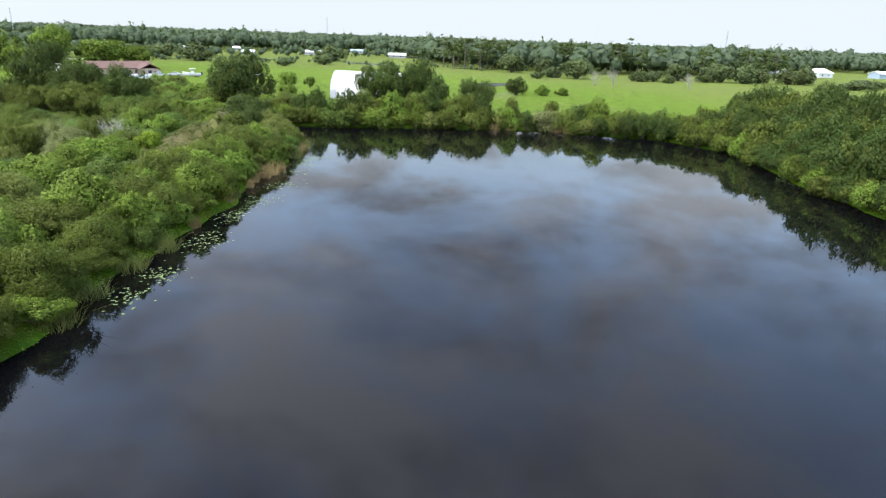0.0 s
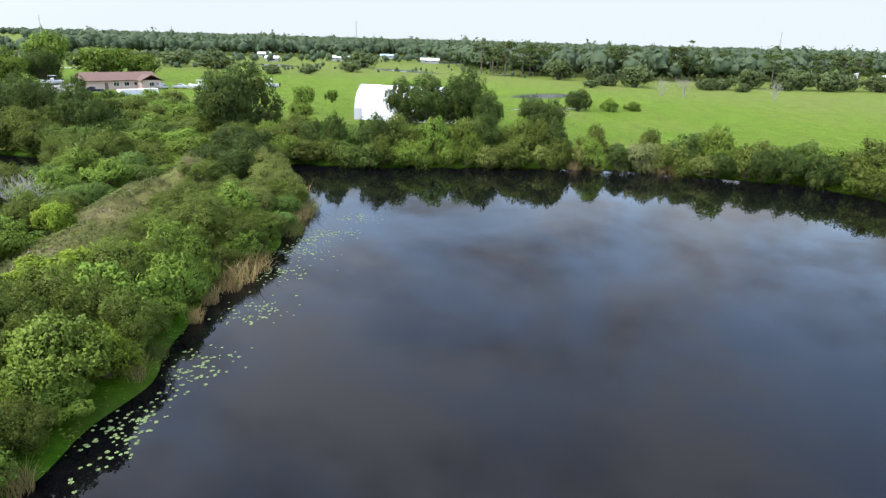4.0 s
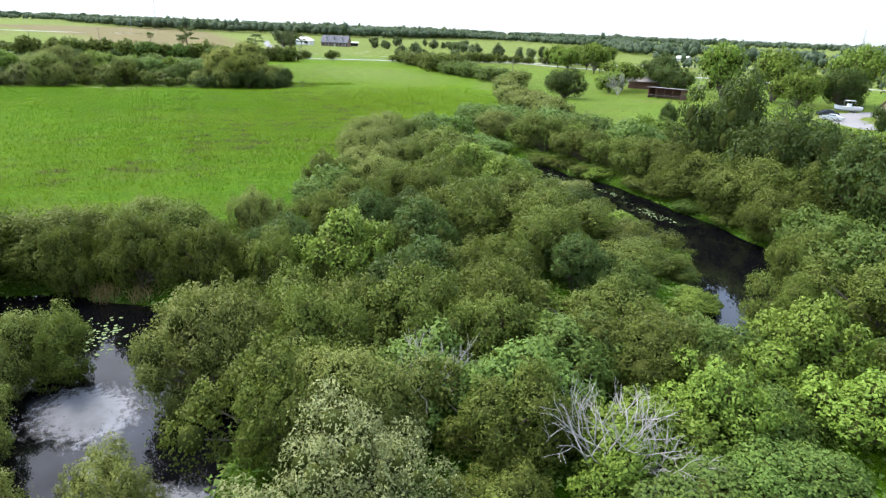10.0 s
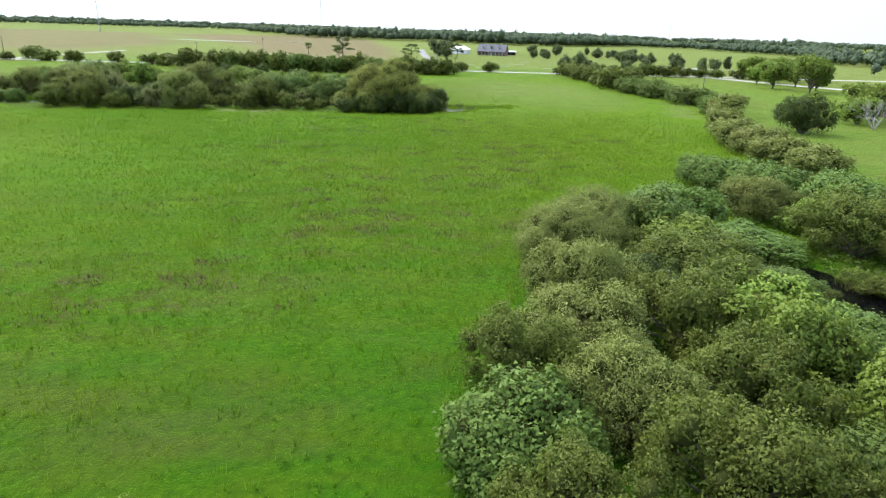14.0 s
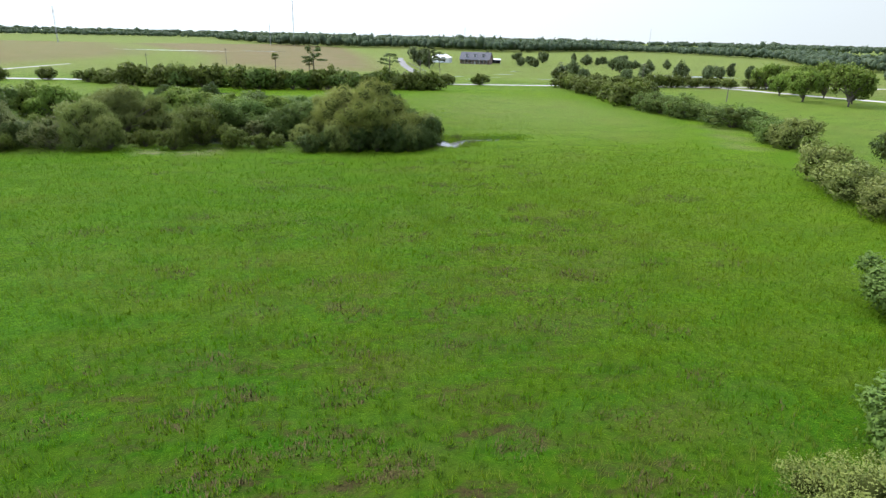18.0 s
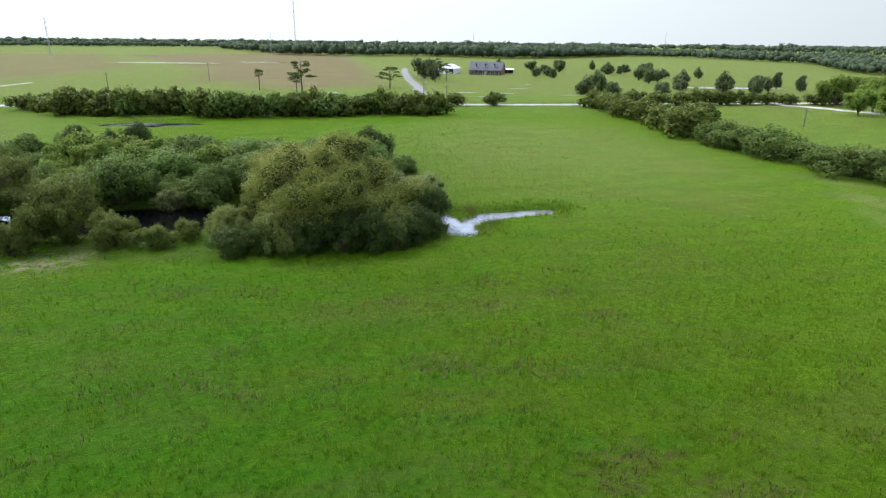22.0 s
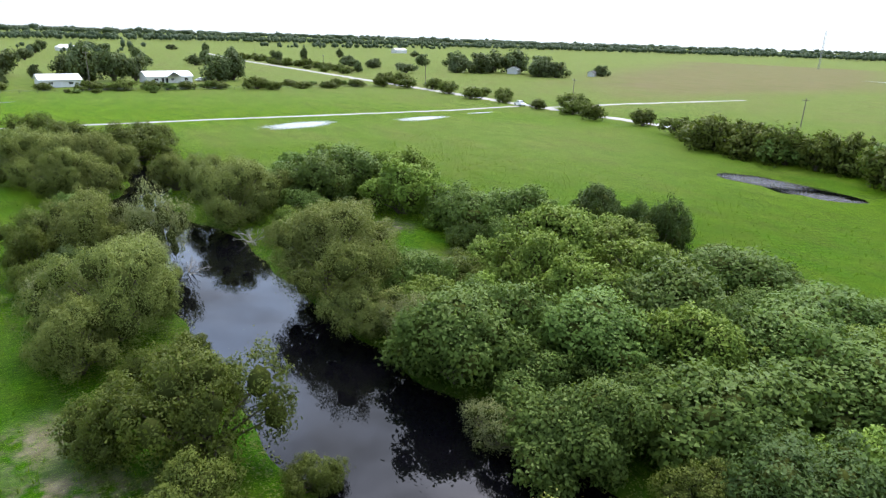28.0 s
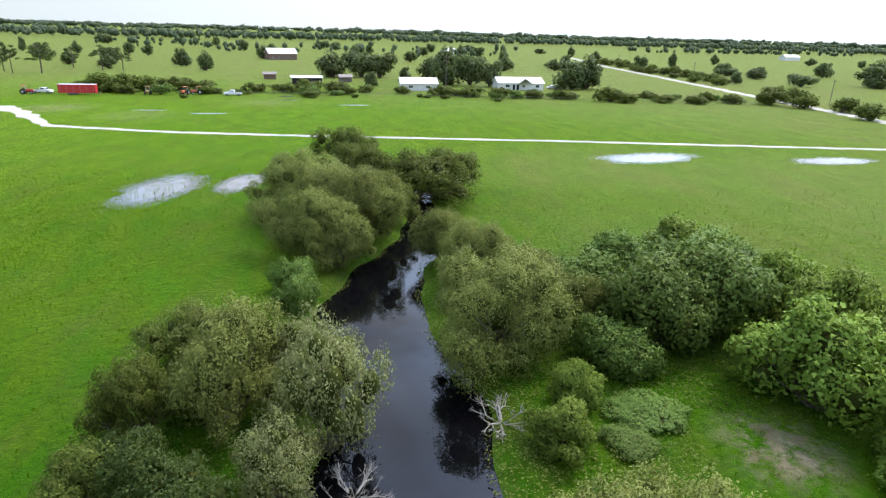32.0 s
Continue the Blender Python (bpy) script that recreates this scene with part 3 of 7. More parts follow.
sheet("water_pool", -322, 26, -298, 74, "dark shallow pool beside the roadside hedge")


def ribbon(name, pts, mat, label, z=GZ + 0.03, category="road", ragged=0.42):
    """A road with uneven edges along points of x, y and half width."""
    vs, fs = [], []
    r = random.Random(len(pts) + int(pts[0][0]))
    dense = []
    for (x0, y0, w0), (x1, y1, w1) in zip(pts, pts[1:]):
        n = max(1, int(math.hypot(x1 - x0, y1 - y0) / 2.5))
        dense += [(x0 + (x1 - x0) * k / n, y0 + (y1 - y0) * k / n, w0 + (w1 - w0) * k / n) for k in range(n)]
    dense.append(pts[-1])
    for i, (x, y, w) in enumerate(dense):
        a, b = dense[max(i - 1, 0)], dense[min(i + 1, len(dense) - 1)]
        dx, dy = b[0] - a[0], b[1] - a[1]
        ln = math.hypot(dx, dy)
        px_, py_ = -dy / ln, dx / ln
        wl_, wr_ = w * (1 + r.uniform(-ragged, ragged)), w * (1 + r.uniform(-ragged, ragged))
        vs += [(x + px_ * (wl_ + .3), y + py_ * (wl_ + .3), z - 0.08), (x + px_ * wl_, y + py_ * wl_, z), (x, y, z + 0.03), (x - px_ * wr_, y - py_ * wr_, z), (x - px_ * (wr_ + .3), y - py_ * (wr_ + .3), z - 0.08)]
        if i:
            k = 5 * i
            fs += [(k - 5 + j, k - 4 + j, k + 1 + j, k + j) for j in range(4)]
    return tagged(new(name, mesh_of(name, vs, fs, [mat], True)), label, category, kind="structure")


ribbon("road_west", [(-410, -560, 2.6), (-387, -400, 2.6), (-376, -254, 2.5), (-367, -140, 2.3), (-361, -60, 2.2), (-358, 0, 2.0), (-353, 60, 1.9), (-350, 130, 2.0), (-347, 172, 1.9), (-345, 230, 1.9), (-340, 420, 2.0)], ROADM, "long straight white shell road through the fields")
ribbon("road_south", [(-357, -62, 1.1), (-327, -61, .85), (-258, -68, .85), (-201, -72, .85), (-175, -75, .9), (-148, -82, 1.1), (-136, -98, 1.9), (-123, -113, 2.0), (-90, -125, 2.0), (-40, -140, 2.4)], ROADM, "pale sandy farm track across the meadow", GZ + 0.034)
ribbon("road_drive", [(-350, 130.5, 2.6), (-400, 132, 2.3), (-440, 136, 2.2), (-500, 140, 2.1), (-560, 146, 2.2), (-640, 156, 2.0)], ASPHALT, "grey driveway running up to the farmhouse", GZ + 0.038)
ribbon("road_field", [(-361, -55, 1.3), (-401, -52, 1.4), (-470, -41, 0.9)], ROADM, "pale sandy track into the brown field", GZ + 0.036)
ribbon("road_yard", [(-140, 250, 2.2), (-136, 228, 3.0), (-128, 214, 3.5), (-116, 206, 2.5)], ASPHALT, "worn gravel yard drive by the house", GZ + 0.033)
ribbon("road_north", [(-345, 250, 2.4), (-300, 268, 2.2), (-240, 300, 2.2), (-180, 345, 2.2)], ROADM, "pale farm lane behind the tree row", GZ + 0.037)


def puddle(x, y, rx, ry, rot, seed, label="rainwater puddle lying in the grass", z=GZ + 0.02, name="puddle"):
    """Standing rain water with a broken outline."""
    r = random.Random(seed)
    ph = [r.uniform(0, 6.28) for _ in range(5)]
    n = 72
    vs = [(0, 0, 0.022)]
    for k in range(n):
        a = k * math.tau / n
        s = 1 + 0.22 * math.sin(3 * a + ph[0]) + 0.16 * math.sin(5 * a + ph[1]) + 0.07 * math.sin(9 * a + ph[2]) + 0.03 * math.sin(17 * a + ph[3]) + r.uniform(-.02, .02)
        vs.append((math.cos(a) * s * 1.1, math.sin(a) * s * 1.1, 0.014))
    fs = [(0, 1 + k, 1 + (k + 1) % n) for k in range(n)]
    ob = new(name, mesh_of(name, vs, fs, [PUDDLE], True))
    ob.matrix_world = pose(x, y, z, 0, 0, rot) @ Matrix.Diagonal((rx, ry, 1, 1))
    return tagged(ob, label, "puddle", "rain puddles", "structure")


for i, (x, y, rx, ry, rot) in enumerate(((-188.5, -26, 11, 5.6, 78), (-198.6, -29.5, 7.5, 3.6, 78), (-269, -50, 12.5, 5.5, 14), (-305, -48, 11, 4.0, 8),
                                         (-330, -52, 6, 1.4, 0), (-365, 30, 12, 2.6, 92), (-364, 60, 14, 3.2, 92), (-363, 92, 9, 2.6, 90),
                                         (-404, 96, 6, 1.6, 90), (-400, 150, 7, 1.4, 88), (-395, 165, 6, 1.2, 88), (-380, 155, 8, 1.0, 90), (-420, 180, 7, 1.2, 88), (-385, 190, 7, 1.1, 88), (-450, 196, 6, 1.4, 88),
                                         (-420, 285, 30, 8, 75), (-372, 262, 12, 2.6, 70), (-352, 250, 9, 2.2, 85), (-345, 300, 14, 2.4, 80), (-212, -128, 6, 1.2, 5), (-192, -140, 5, 1.0, 0), (-176, -105, 6, 1.2, 8), (-160, -110, 5, 1.0, 8),
                                         (-760, 40, 30, 8, 70), (-740, -40, 60, 9, 80), (-356, -2, 7, 1.5, 80), (-190, -150, 3.5, 2.0, 40), (8, 205, 7, 1.2, 25), (20, 210, 5, 1, 25), (-46, 394, 34, 11, -40), (-126, 417, 26, 11, -42), (-30, 560, 40, 16, -50), (18, 251, 19, 9, 44), (-80, 420, 16, 6, -40), (10, 380, 16, 6, 0))):
    puddle(x, y, rx, ry, rot, i + 3)

puddle(-30, 533, 26, 7, 0, 90)
# pale films on dark water, the sky's reflection put into their colour
for i, (x, y, rx, ry, rot) in enumerate(((-310.6, 44, 5.0, 9.5, 12), (-307.6, 57, 3.6, 8, 8), (-210.0, 108.2, 6.4, 4.4, 10), (-213.6, 115.8, 9.5, 5.4, 92), (-60.2, 70.6, 3.4, 2.6, 30), (-51.6, 70.0, 3.6, 2.2, 100), (-52.4, 74.2, 3.0, 1.8, 60), (-56.0, 71.6, 1.6, .9, 20), (-49.4, 71.2, 1.5, .8, 80))):
    puddle(x, y, rx, ry, rot, i + 60, "pale film on the water with sky reflection painted into it", 0.0, "water_film")

# ---- plants: meshes shared by all plants of a kind ----
def ico(sub):
    bm = bmesh.new()
    bmesh.ops.create_icosphere(bm, subdivisions=sub, radius=1.0)
    v = np.array([p.co[:] for p in bm.verts])
    f = np.array([[p.index for p in q.verts] for q in bm.faces])
    bm.free()
    return v, f


ICO1, ICO2 = ico(1), ico(2)


def leaves(pos, nrm, size, r, aspect=0.5, droop=0.0, jitter=0.75):
    """Small folded leaves or sprigs at points, each turned near its normal. Returns vertices and triangles."""
    n = len(pos)
    nrm = nrm + r.normal(0, jitter, (n, 3))
    nrm[:, 2] += 0.55
    nrm /= np.linalg.norm(nrm, axis=1, keepdims=True) + 1e-9
    a = np.cross(nrm, r.normal(0, 1, (n, 3)))
    a[:, 2] -= droop
    a /= np.linalg.norm(a, axis=1, keepdims=True) + 1e-9
    b = np.cross(nrm, a)
    s = size * r.uniform(0.6, 1.35, (n, 1))
    w = s * aspect
    v = np.stack([pos - a * s * .35 + b * w * .55, pos + a * s * .65 - nrm * s * .12, pos - a * s * .35 - b * w * .55], 1)
    turned = np.einsum("ij,ij->i", np.cross(v[:, 1] - v[:, 0], v[:, 2] - v[:, 0]), nrm) < 0
    v[turned] = v[turned][:, ::-1]
    f = np.arange(3 * n).reshape(n, 3)
    return v.reshape(-1, 3), f


def lobes_of(r, n, spread, low, big, small, squash):
    c = []
    ph = r.uniform(0, math.tau, 3)
    for k in range(n):
        a, e = r.uniform(0, math.tau), r.uniform(low, 1.0)
        way = 1 + .20 * math.sin(2 * a + ph[0]) + .15 * math.sin(3 * a + ph[1])
        q = math.sqrt(max(0, 1 - e * e))
        rad = r.uniform(small, big)
        d = spread * r.uniform(0.66, 1.08) * way
        c.append((math.cos(a) * q * d, math.sin(a) * q * d, 0.10 + (0.32 + e * 0.36 * r.uniform(.8, 1.12) * (1 + .16 * math.sin(a + ph[2]))) * squash, rad))
    c.append((0, 0, 0.42, 0.42))
    return np.array(c)


FLAT = 0.82         # lobes are flatter than wide before a plant is stretched to its height


def crown_mesh(name, seed, mat, n_lobes=16, n_leaf=2400, leaf=0.085, aspect=0.5, spread=0.66, low=-0.75, big=0.40, small=0.24, squash=1.0, droop=0.0, fill=0.25, jitter=0.55):
    """A crown of unit radius and unit height made of leafy lobes."""
    r = np.random.default_rng(seed)
    L = lobes_of(r, n_lobes, spread, low, big, small, squash)
    sub = []
    for x, y, z, q in L:                    # every lobe carries smaller tufts
        for k in range(18):
            d = r.normal(0, 1, 3)
            d[2] = abs(d[2]) * 0.9 - .15
            d /= np.linalg.norm(d)
            e = q * r.uniform(.72, 1.28)
            sub.append((x + d[0] * e, y + d[1] * e, z + d[2] * e * FLAT, q * r.uniform(.14, .42)))
    S = np.concatenate([L, np.array(sub)])
    area = S[:, 3] ** 2
    pick = r.choice(len(S), int(n_leaf * 1.9), p=area / area.sum())
    d = r.normal(0, 1, (len(pick), 3))
    d /= np.linalg.norm(d, axis=1, keepdims=True)
    stray = np.where(r.random((len(pick), 1)) < .10, r.uniform(.1, .55, (len(pick), 1)), 0)     # shoots standing out of the crown
    rad = S[pick, 3:4] * (1 + r.normal(0, .16, (len(pick), 1)) + stray)
    flat = np.array((1, 1, FLAT))
    p = S[pick, :3] + d * rad * flat
    inside = np.zeros(len(p), bool)
    for q in L:
        inside |= (np.linalg.norm((p - q[:3]) / flat, axis=1) < q[3] * 0.80)
    keep = (~inside | (r.random(len(p)) < fill * 0.25)) & (p[:, 2] > 0.0)
    p, d = p[keep][:n_leaf], d[keep][:n_leaf]
    v, f = leaves(p, d, leaf, r, aspect, droop, jitter)
    v = np.repeat(p, 3, 0) + (v - np.repeat(p, 3, 0)) * flat
    out = p - np.array((0, 0, .30))
    out /= np.linalg.norm(out, axis=1, keepdims=True) + 1e-9
    nv = .6 * d + .5 * out + r.normal(0, .26, d.shape) + np.array((0, 0, .14))
    nv /= np.linalg.norm(nv, axis=1, keepdims=True)
    return mesh_of(name, v, f, [mat], normals=np.repeat(nv, 3, 0)), L


def stem_mesh(name, L, seed, inner, bark=BARK, core=0.72, trunk=0.04, stems=4, z0=-0.05):
    """Stems from the ground into the lobes and dark cores that paint shade into the crown's gaps."""
    r = random.Random(seed)
    bm = bmesh.new()
    for k, (x, y, z, q) in enumerate(sorted(L.tolist(), key=lambda c: -c[3])):      # a stem for every lobe, the thickest for the largest
        trunk *= .55 if k == stems else 1
        bx, by = r.uniform(-.05, .05), r.uniform(-.05, .05)
        tube(bm, [(bx, by, z0), (bx * .6 + x * .35 + r.uniform(-.05, .05), by * .6 + y * .35, z * .5), (x, y, z)], [trunk, trunk * .7, trunk * .25], 5)
    nb = len(bm.faces)
    # dark lumps inside the lobes stand in for shade between the leaves
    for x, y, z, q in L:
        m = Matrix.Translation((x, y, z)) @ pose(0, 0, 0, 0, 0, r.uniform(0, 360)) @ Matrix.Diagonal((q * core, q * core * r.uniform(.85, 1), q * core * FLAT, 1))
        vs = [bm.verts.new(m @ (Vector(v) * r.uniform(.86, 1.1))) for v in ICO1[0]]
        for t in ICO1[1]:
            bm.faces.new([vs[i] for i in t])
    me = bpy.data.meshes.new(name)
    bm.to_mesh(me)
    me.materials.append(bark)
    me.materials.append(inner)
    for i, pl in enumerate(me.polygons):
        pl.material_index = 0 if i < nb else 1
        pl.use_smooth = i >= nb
    bm.free()
    return me


KINDS = {}


def kind(key, name, label, category, mat, seeds, **kw):
    stems = kw.pop("stems", 4)
    core = kw.pop("core", 0.60)
    trunk = kw.pop("trunk", 0.04)
    out = []
    for s in seeds:
        me, L = crown_mesh("crown", s, mat, **kw)
        out.append((me, stem_mesh("branchwork", L, s, CROWN_SHADE, core=core, trunk=trunk, stems=stems)))
    KINDS[key] = (name, label, category, out)


kind("willow", "willow_bush", "rounded olive-green willow bush with fine pale leaves", "bush", WILLOW, (1, 2, 3, 33), n_lobes=28, n_leaf=32000, leaf=0.029, aspect=0.55, big=.29, small=.12, spread=.78)
kind("bigwillow", "willow_bush", "large rounded olive-green willow with fine pale leaves", "bush", WILLOW, (61, 62, 63), n_lobes=34, n_leaf=64000, leaf=0.020, aspect=0.55, big=.26, small=.12, spread=.76)
kind("greatwillow", "great_willow", "great spreading willow dome with pale yellowish-green leaves", "bush", GOLDWILLOW, (71,), n_lobes=64, n_leaf=100000, leaf=0.0160, aspect=0.55, big=.19, small=.08, spread=.84, low=-.6, stems=10, core=.76)
kind("olive", "wax_myrtle_bush", "dense olive-green shrub with small leaves", "bush", OLIVE, (4, 5, 6, 34), n_lobes=28, n_leaf=18500, leaf=0.038, aspect=0.6, big=.30, small=.12, spread=.80)
kind("bright", "broadleaf_bush", "bright green broad-leaved shrub in full leaf", "bush", BRIGHT, (7, 8, 9, 35), n_lobes=24, n_leaf=12500, leaf=0.055, aspect=0.75, big=.32, small=.13, spread=.80)
kind("vine", "vine_covered_bush", "low mound of shrubs blanketed in green vines", "bush", VINE, (10, 11, 12, 36), n_lobes=16, n_leaf=13000, leaf=0.052, aspect=0.85, big=.40, small=.22, squash=.85, jitter=.5, spread=.74)
kind("dark", "pepper_bush", "dense dark green shrub with glossy leaves", "bush", DARK, (13, 14, 15), n_lobes=24, n_leaf=13000, leaf=0.046, aspect=0.65, big=.32, small=.13, spread=.80)
kind("lime", "lime_green_shrub", "small shrub with lime-green new leaves", "bush", LIME, (16, 17), n_lobes=14, n_leaf=5000, leaf=0.078, aspect=0.65, big=.34, small=.16, spread=.74)
kind("grey", "thin_willow_bush", "thin greyish willow bush with bare twigs showing", "bush", GREYLEAF, (18, 19), n_lobes=18, n_leaf=11000, leaf=0.036, aspect=0.5, big=.32, small=.16, core=.55, stems=12, trunk=.02, spread=.72)
kind("oak", "oak_tree", "round dark green oak tree with dense crown", "tree", DARK, (20, 21, 22), n_lobes=30, n_leaf=13000, leaf=0.042, aspect=0.7, big=.30, small=.12, low=-.85, trunk=.06, spread=.78)
kind("leafy", "tall_leafy_tree", "tall light green leafy tree with open crown", "tree", BRIGHT, (23, 24), n_lobes=20, n_leaf=4600, leaf=0.066, aspect=0.7, big=.28, small=.14, spread=.74, low=-.9, trunk=.05, core=.66)
kind("faroak", "pasture_tree", "small round dark tree standing in the pasture", "tree", PASTURE_HAZED, (25, 26, 27), n_lobes=20, n_leaf=1800, leaf=0.105, aspect=0.8, big=.36, small=.18, low=-.95, trunk=.07, spread=.7)
kind("farbush", "hedge_bush", "dull green hedge bush beside the road", "bush", OLIVE, (28, 29, 30), n_lobes=13, n_leaf=1500, leaf=0.13, aspect=0.7, big=.40, small=.2, spread=.72)
kind("farvine", "hedge_bush", "green vine-grown hedge bush", "bush", VINE, (31, 32), n_lobes=13, n_leaf=1500, leaf=0.13, aspect=0.8, big=.40, small=.2, spread=.72)
for key, name_, lab, mt, sd in (("olive", "wax_myrtle_bush", "dense olive-green shrub with small leaves", OLIVE, 40), ("bright", "broadleaf_bush", "bright green broad-leaved shrub in full leaf", BRIGHT, 43), ("dark", "pepper_bush", "dense dark green shrub with glossy leaves", DARK, 46),
                                ("willow", "willow_bush", "rounded olive-green willow bush with fine pale leaves", WILLOW, 49), ("vine", "vine_covered_bush", "low mound of shrubs blanketed in green vines", VINE, 52), ("grey", "thin_willow_bush", "thin greyish willow bush with bare twigs showing", GREYLEAF, 55)):
    kind("far_" + key, name_, lab, "bush", mt, (sd, sd + 1), n_lobes=16, n_leaf=5200, leaf=0.064, aspect=0.65, big=.36, small=.17, spread=.72)

vr = random.Random(11)
BUSHES = []
CANAL_GROUPS = ("thicket along the canal", "bushes hanging over the canal")


def plant(key, x, y, r, h, z=None, group="", label="", lift=0.0, wide=None):
    """Sets a plant of radius r and height h on the ground."""
    if key == "willow" and r > 4.1:
        key = "bigwillow"
    if group in CANAL_GROUPS:               # growth stays low and narrow beside the water
        dc = float(d_line(np.array([x]), np.array([y]), CANAL[:7])[0])
        r, h = min(r, max(1.1, dc + 1.0)), min(h, max(1.2, .9 + .38 * dc))
    name, lab, cat, metas = KINDS[key]
    me, st = vr.choice(metas)
    if z is None:
        z = max(float(ground_z(x, y)), -0.15)
    ob = base(name, pose(x, y, z, 0, 0, vr.uniform(0, 360)) @ Matrix.Diagonal((r * vr.uniform(.98, 1.26), r * vr.uniform(.98, 1.26), h * vr.uniform(.95, 1.08), 1)), label or lab, cat, group)
    up = Matrix.Translation((0, 0, lift))
    child("crown", me, ob, up)
    child("branchwork", st, ob, up)
    BUSHES.append((x, y, r))
    return ob


def trunk_under(ob, h, lift, r):
    """A tree's bole under a lifted crown."""
    bm = bmesh.new()
    s = ob.matrix_world.to_scale()
    tube(bm, [(0, 0, -0.02), (0.03, 0.02, lift * .5), (0, 0.02, lift + .35)], [0.055, 0.042, 0.03], 7)
    part("trunk", bm, BARK, ob)


def tree(key, x, y, r, h, lift=0.2, **kw):
    """A plant whose crown stands on a bole; lift is the bole's share of the height."""
    lift *= .5 if key == "faroak" else 1
    ob = plant(key, x, y, r, h * 1.08 * (1 - lift), lift=lift / (1 - lift) * .8, **kw)
    trunk_under(ob, h, lift / (1 - lift) * .8, r)
    return ob


def rows(key, data, group="", dz=0.0):
    for x, y, r, h in data:
        plant(key, x, y, r, h, group=group)


# the bushes round the slough
G1 = "bushes along the slough"
rows("olive", ((-212.5, -42.6, 4.3, 6.5), (-222.8, -21.6, 6.6, 7.2), (-228, -24, 4.5, 6.2), (-216, -24, 5.0, 7.2)), G1)
rows("willow", ((-210.5, -8, 6.2, 8.6), (-215.5, -4, 5.0, 8.2), (-209, -15, 5.0, 8.0), (-211, 0, 3.6, 5.6)), G1)
rows("willow", ((-214.2, 4.5, 3.2, 5.4), (-217.2, -3.5, 3.0, 5.6), (-219.5, -11, 3.2, 6.0), (-211.8, 1.5, 4.4, 7.4)), G1)
rows("vine", ((-211.6, 14.2, 2.0, 3.4), (-210.8, 10, 2.0, 3.0)), G1)
rows("willow", ((-209.3, 28.6, 4.1, 7.2), (-208.3, 47.4, 5.0, 7.9), (-204.8, 51.5, 3.0, 5.0)), G1)
rows("grey", ((-215.0, 31.6, 3.9, 7.0), (-213.4, 26.0, 3.2, 5.4), (-213.0, 36.0, 2.6, 4.4), (-206.6, 43.0, 3.4, 5.4)), G1)
rows("dark", ((-211.0, 40.6, 2.0, 3.2), (-209.0, 38.6, 2.4, 3.8), (-207.0, 36.2, 2.2, 3.8), (-211.4, 24.0, 2.0, 3.4)), G1)
rows("olive", ((-204.8, 30.0, 2.4, 4.6), (-206.0, 23.5, 3.0, 4.8), (-204.6, 35.8, 2.2, 3.6), (-208.0, 56.2, 2.0, 3.0), (-208.8, 64.8, 4.2, 6.4), (-212.0, 40.5, 1.2, 1.5), (-211.9, 44.2, 1.1, 1.3), (-211.8, 53.0, 1.3, 1.8), (-212.2, 57.6, 1.2, 1.6), (-212.6, 69.5, 1.4, 2.0), (-204.6, 61.0, 2.2, 3.4)), G1)
rows("willow", ((-226.6, 9.0, 4.4, 6.8), (-226.0, 22.0, 5.4, 8.2), (-230.2, 17.5, 4.0, 6.2), (-224.6, 3.5, 3.0, 5.0)), G1)
rows("vine", ((-238.2, 21.6, 4.8, 6.2), (-243.2, 18.6, 5.2, 7.2), (-247.2, 13.5, 4.4, 6.0), (-234.4, 15.5, 3.8, 5.0), (-240, 11, 4.0, 5.0), (-233.6, 24.5, 2.8, 3.8)), G1)
rows("bright", ((-244.8, 30.2, 4.8, 7.2), (-249.4, 25.0, 4.0, 6.0), (-247.0, 6.0, 3.6, 5.0), (-251.0, 17, 3.6, 5.2)), G1)
rows("vine", ((-233.8, 30.4, 2.2, 0.9), (-231.4, 33.0, 1.6, 0.8)), G1)
rows("bright", ((-227.6, 33.0, 1.9, 3.0), (-230.0, 28.6, 1.6, 2.4)), G1)
rows("willow", ((-224.9, 48.6, 5.9, 9.2), (-229.0, 44.0, 3.8, 6.2), (-223.8, 56.4, 3.0, 4.6)), G1)
rows("vine", ((-230.2, 53.4, 2.8, 4.0), (-247.6, 41.2, 4.6, 5.2), (-253.5, 42.5, 4.2, 5.0), (-224.8, 66.0, 3.8, 5.6), (-231.0, 64.5, 4.2, 5.2), (-224.8, 75.8, 3.4, 4.2), (-233.5, 70.4, 4.4, 5.6), (-241.6, 71.2, 4.8, 5.6)), G1)
rows("vine", ((-243.0, 78.2, 4.6, 5.4), (-254.5, 69.1, 4.6, 4.8), (-251.8, 77.4, 4.4, 4.6), (-240.9, 84.5, 4.8, 5.2), (-232.3, 80.6, 4.6, 5.4), (-226.4, 76.8, 3.0, 4.2)), G1)
rows("bright", ((-239.4, 58.2, 4.0, 6.2), (-246.0, 55.4, 4.8, 6.0), (-238.5, 64.5, 4.2, 5.4), (-247.5, 64, 4.4, 5.4), (-249, 84, 3.8, 4.2), (-237, 76, 3.6, 5.6)), G1)
rows("dark", ((-259.5, 49.5, 3.8, 5.8), (-263, 47, 2.8, 5.0), (-258.4, 59.6, 3.0, 6.2), (-261, 54, 2.4, 4.4), (-247, 99, 4.0, 5.6), (-229, 86.5, 4.0, 4.6)), G1)
rows("grey", ((-222.6, 72.5, 2.4, 3.0), (-225.0, 60.6, 2.6, 3.6), (-220.6, 104.6, 3.0, 4.0), (-223.5, 100, 2.8, 3.8)), G1)
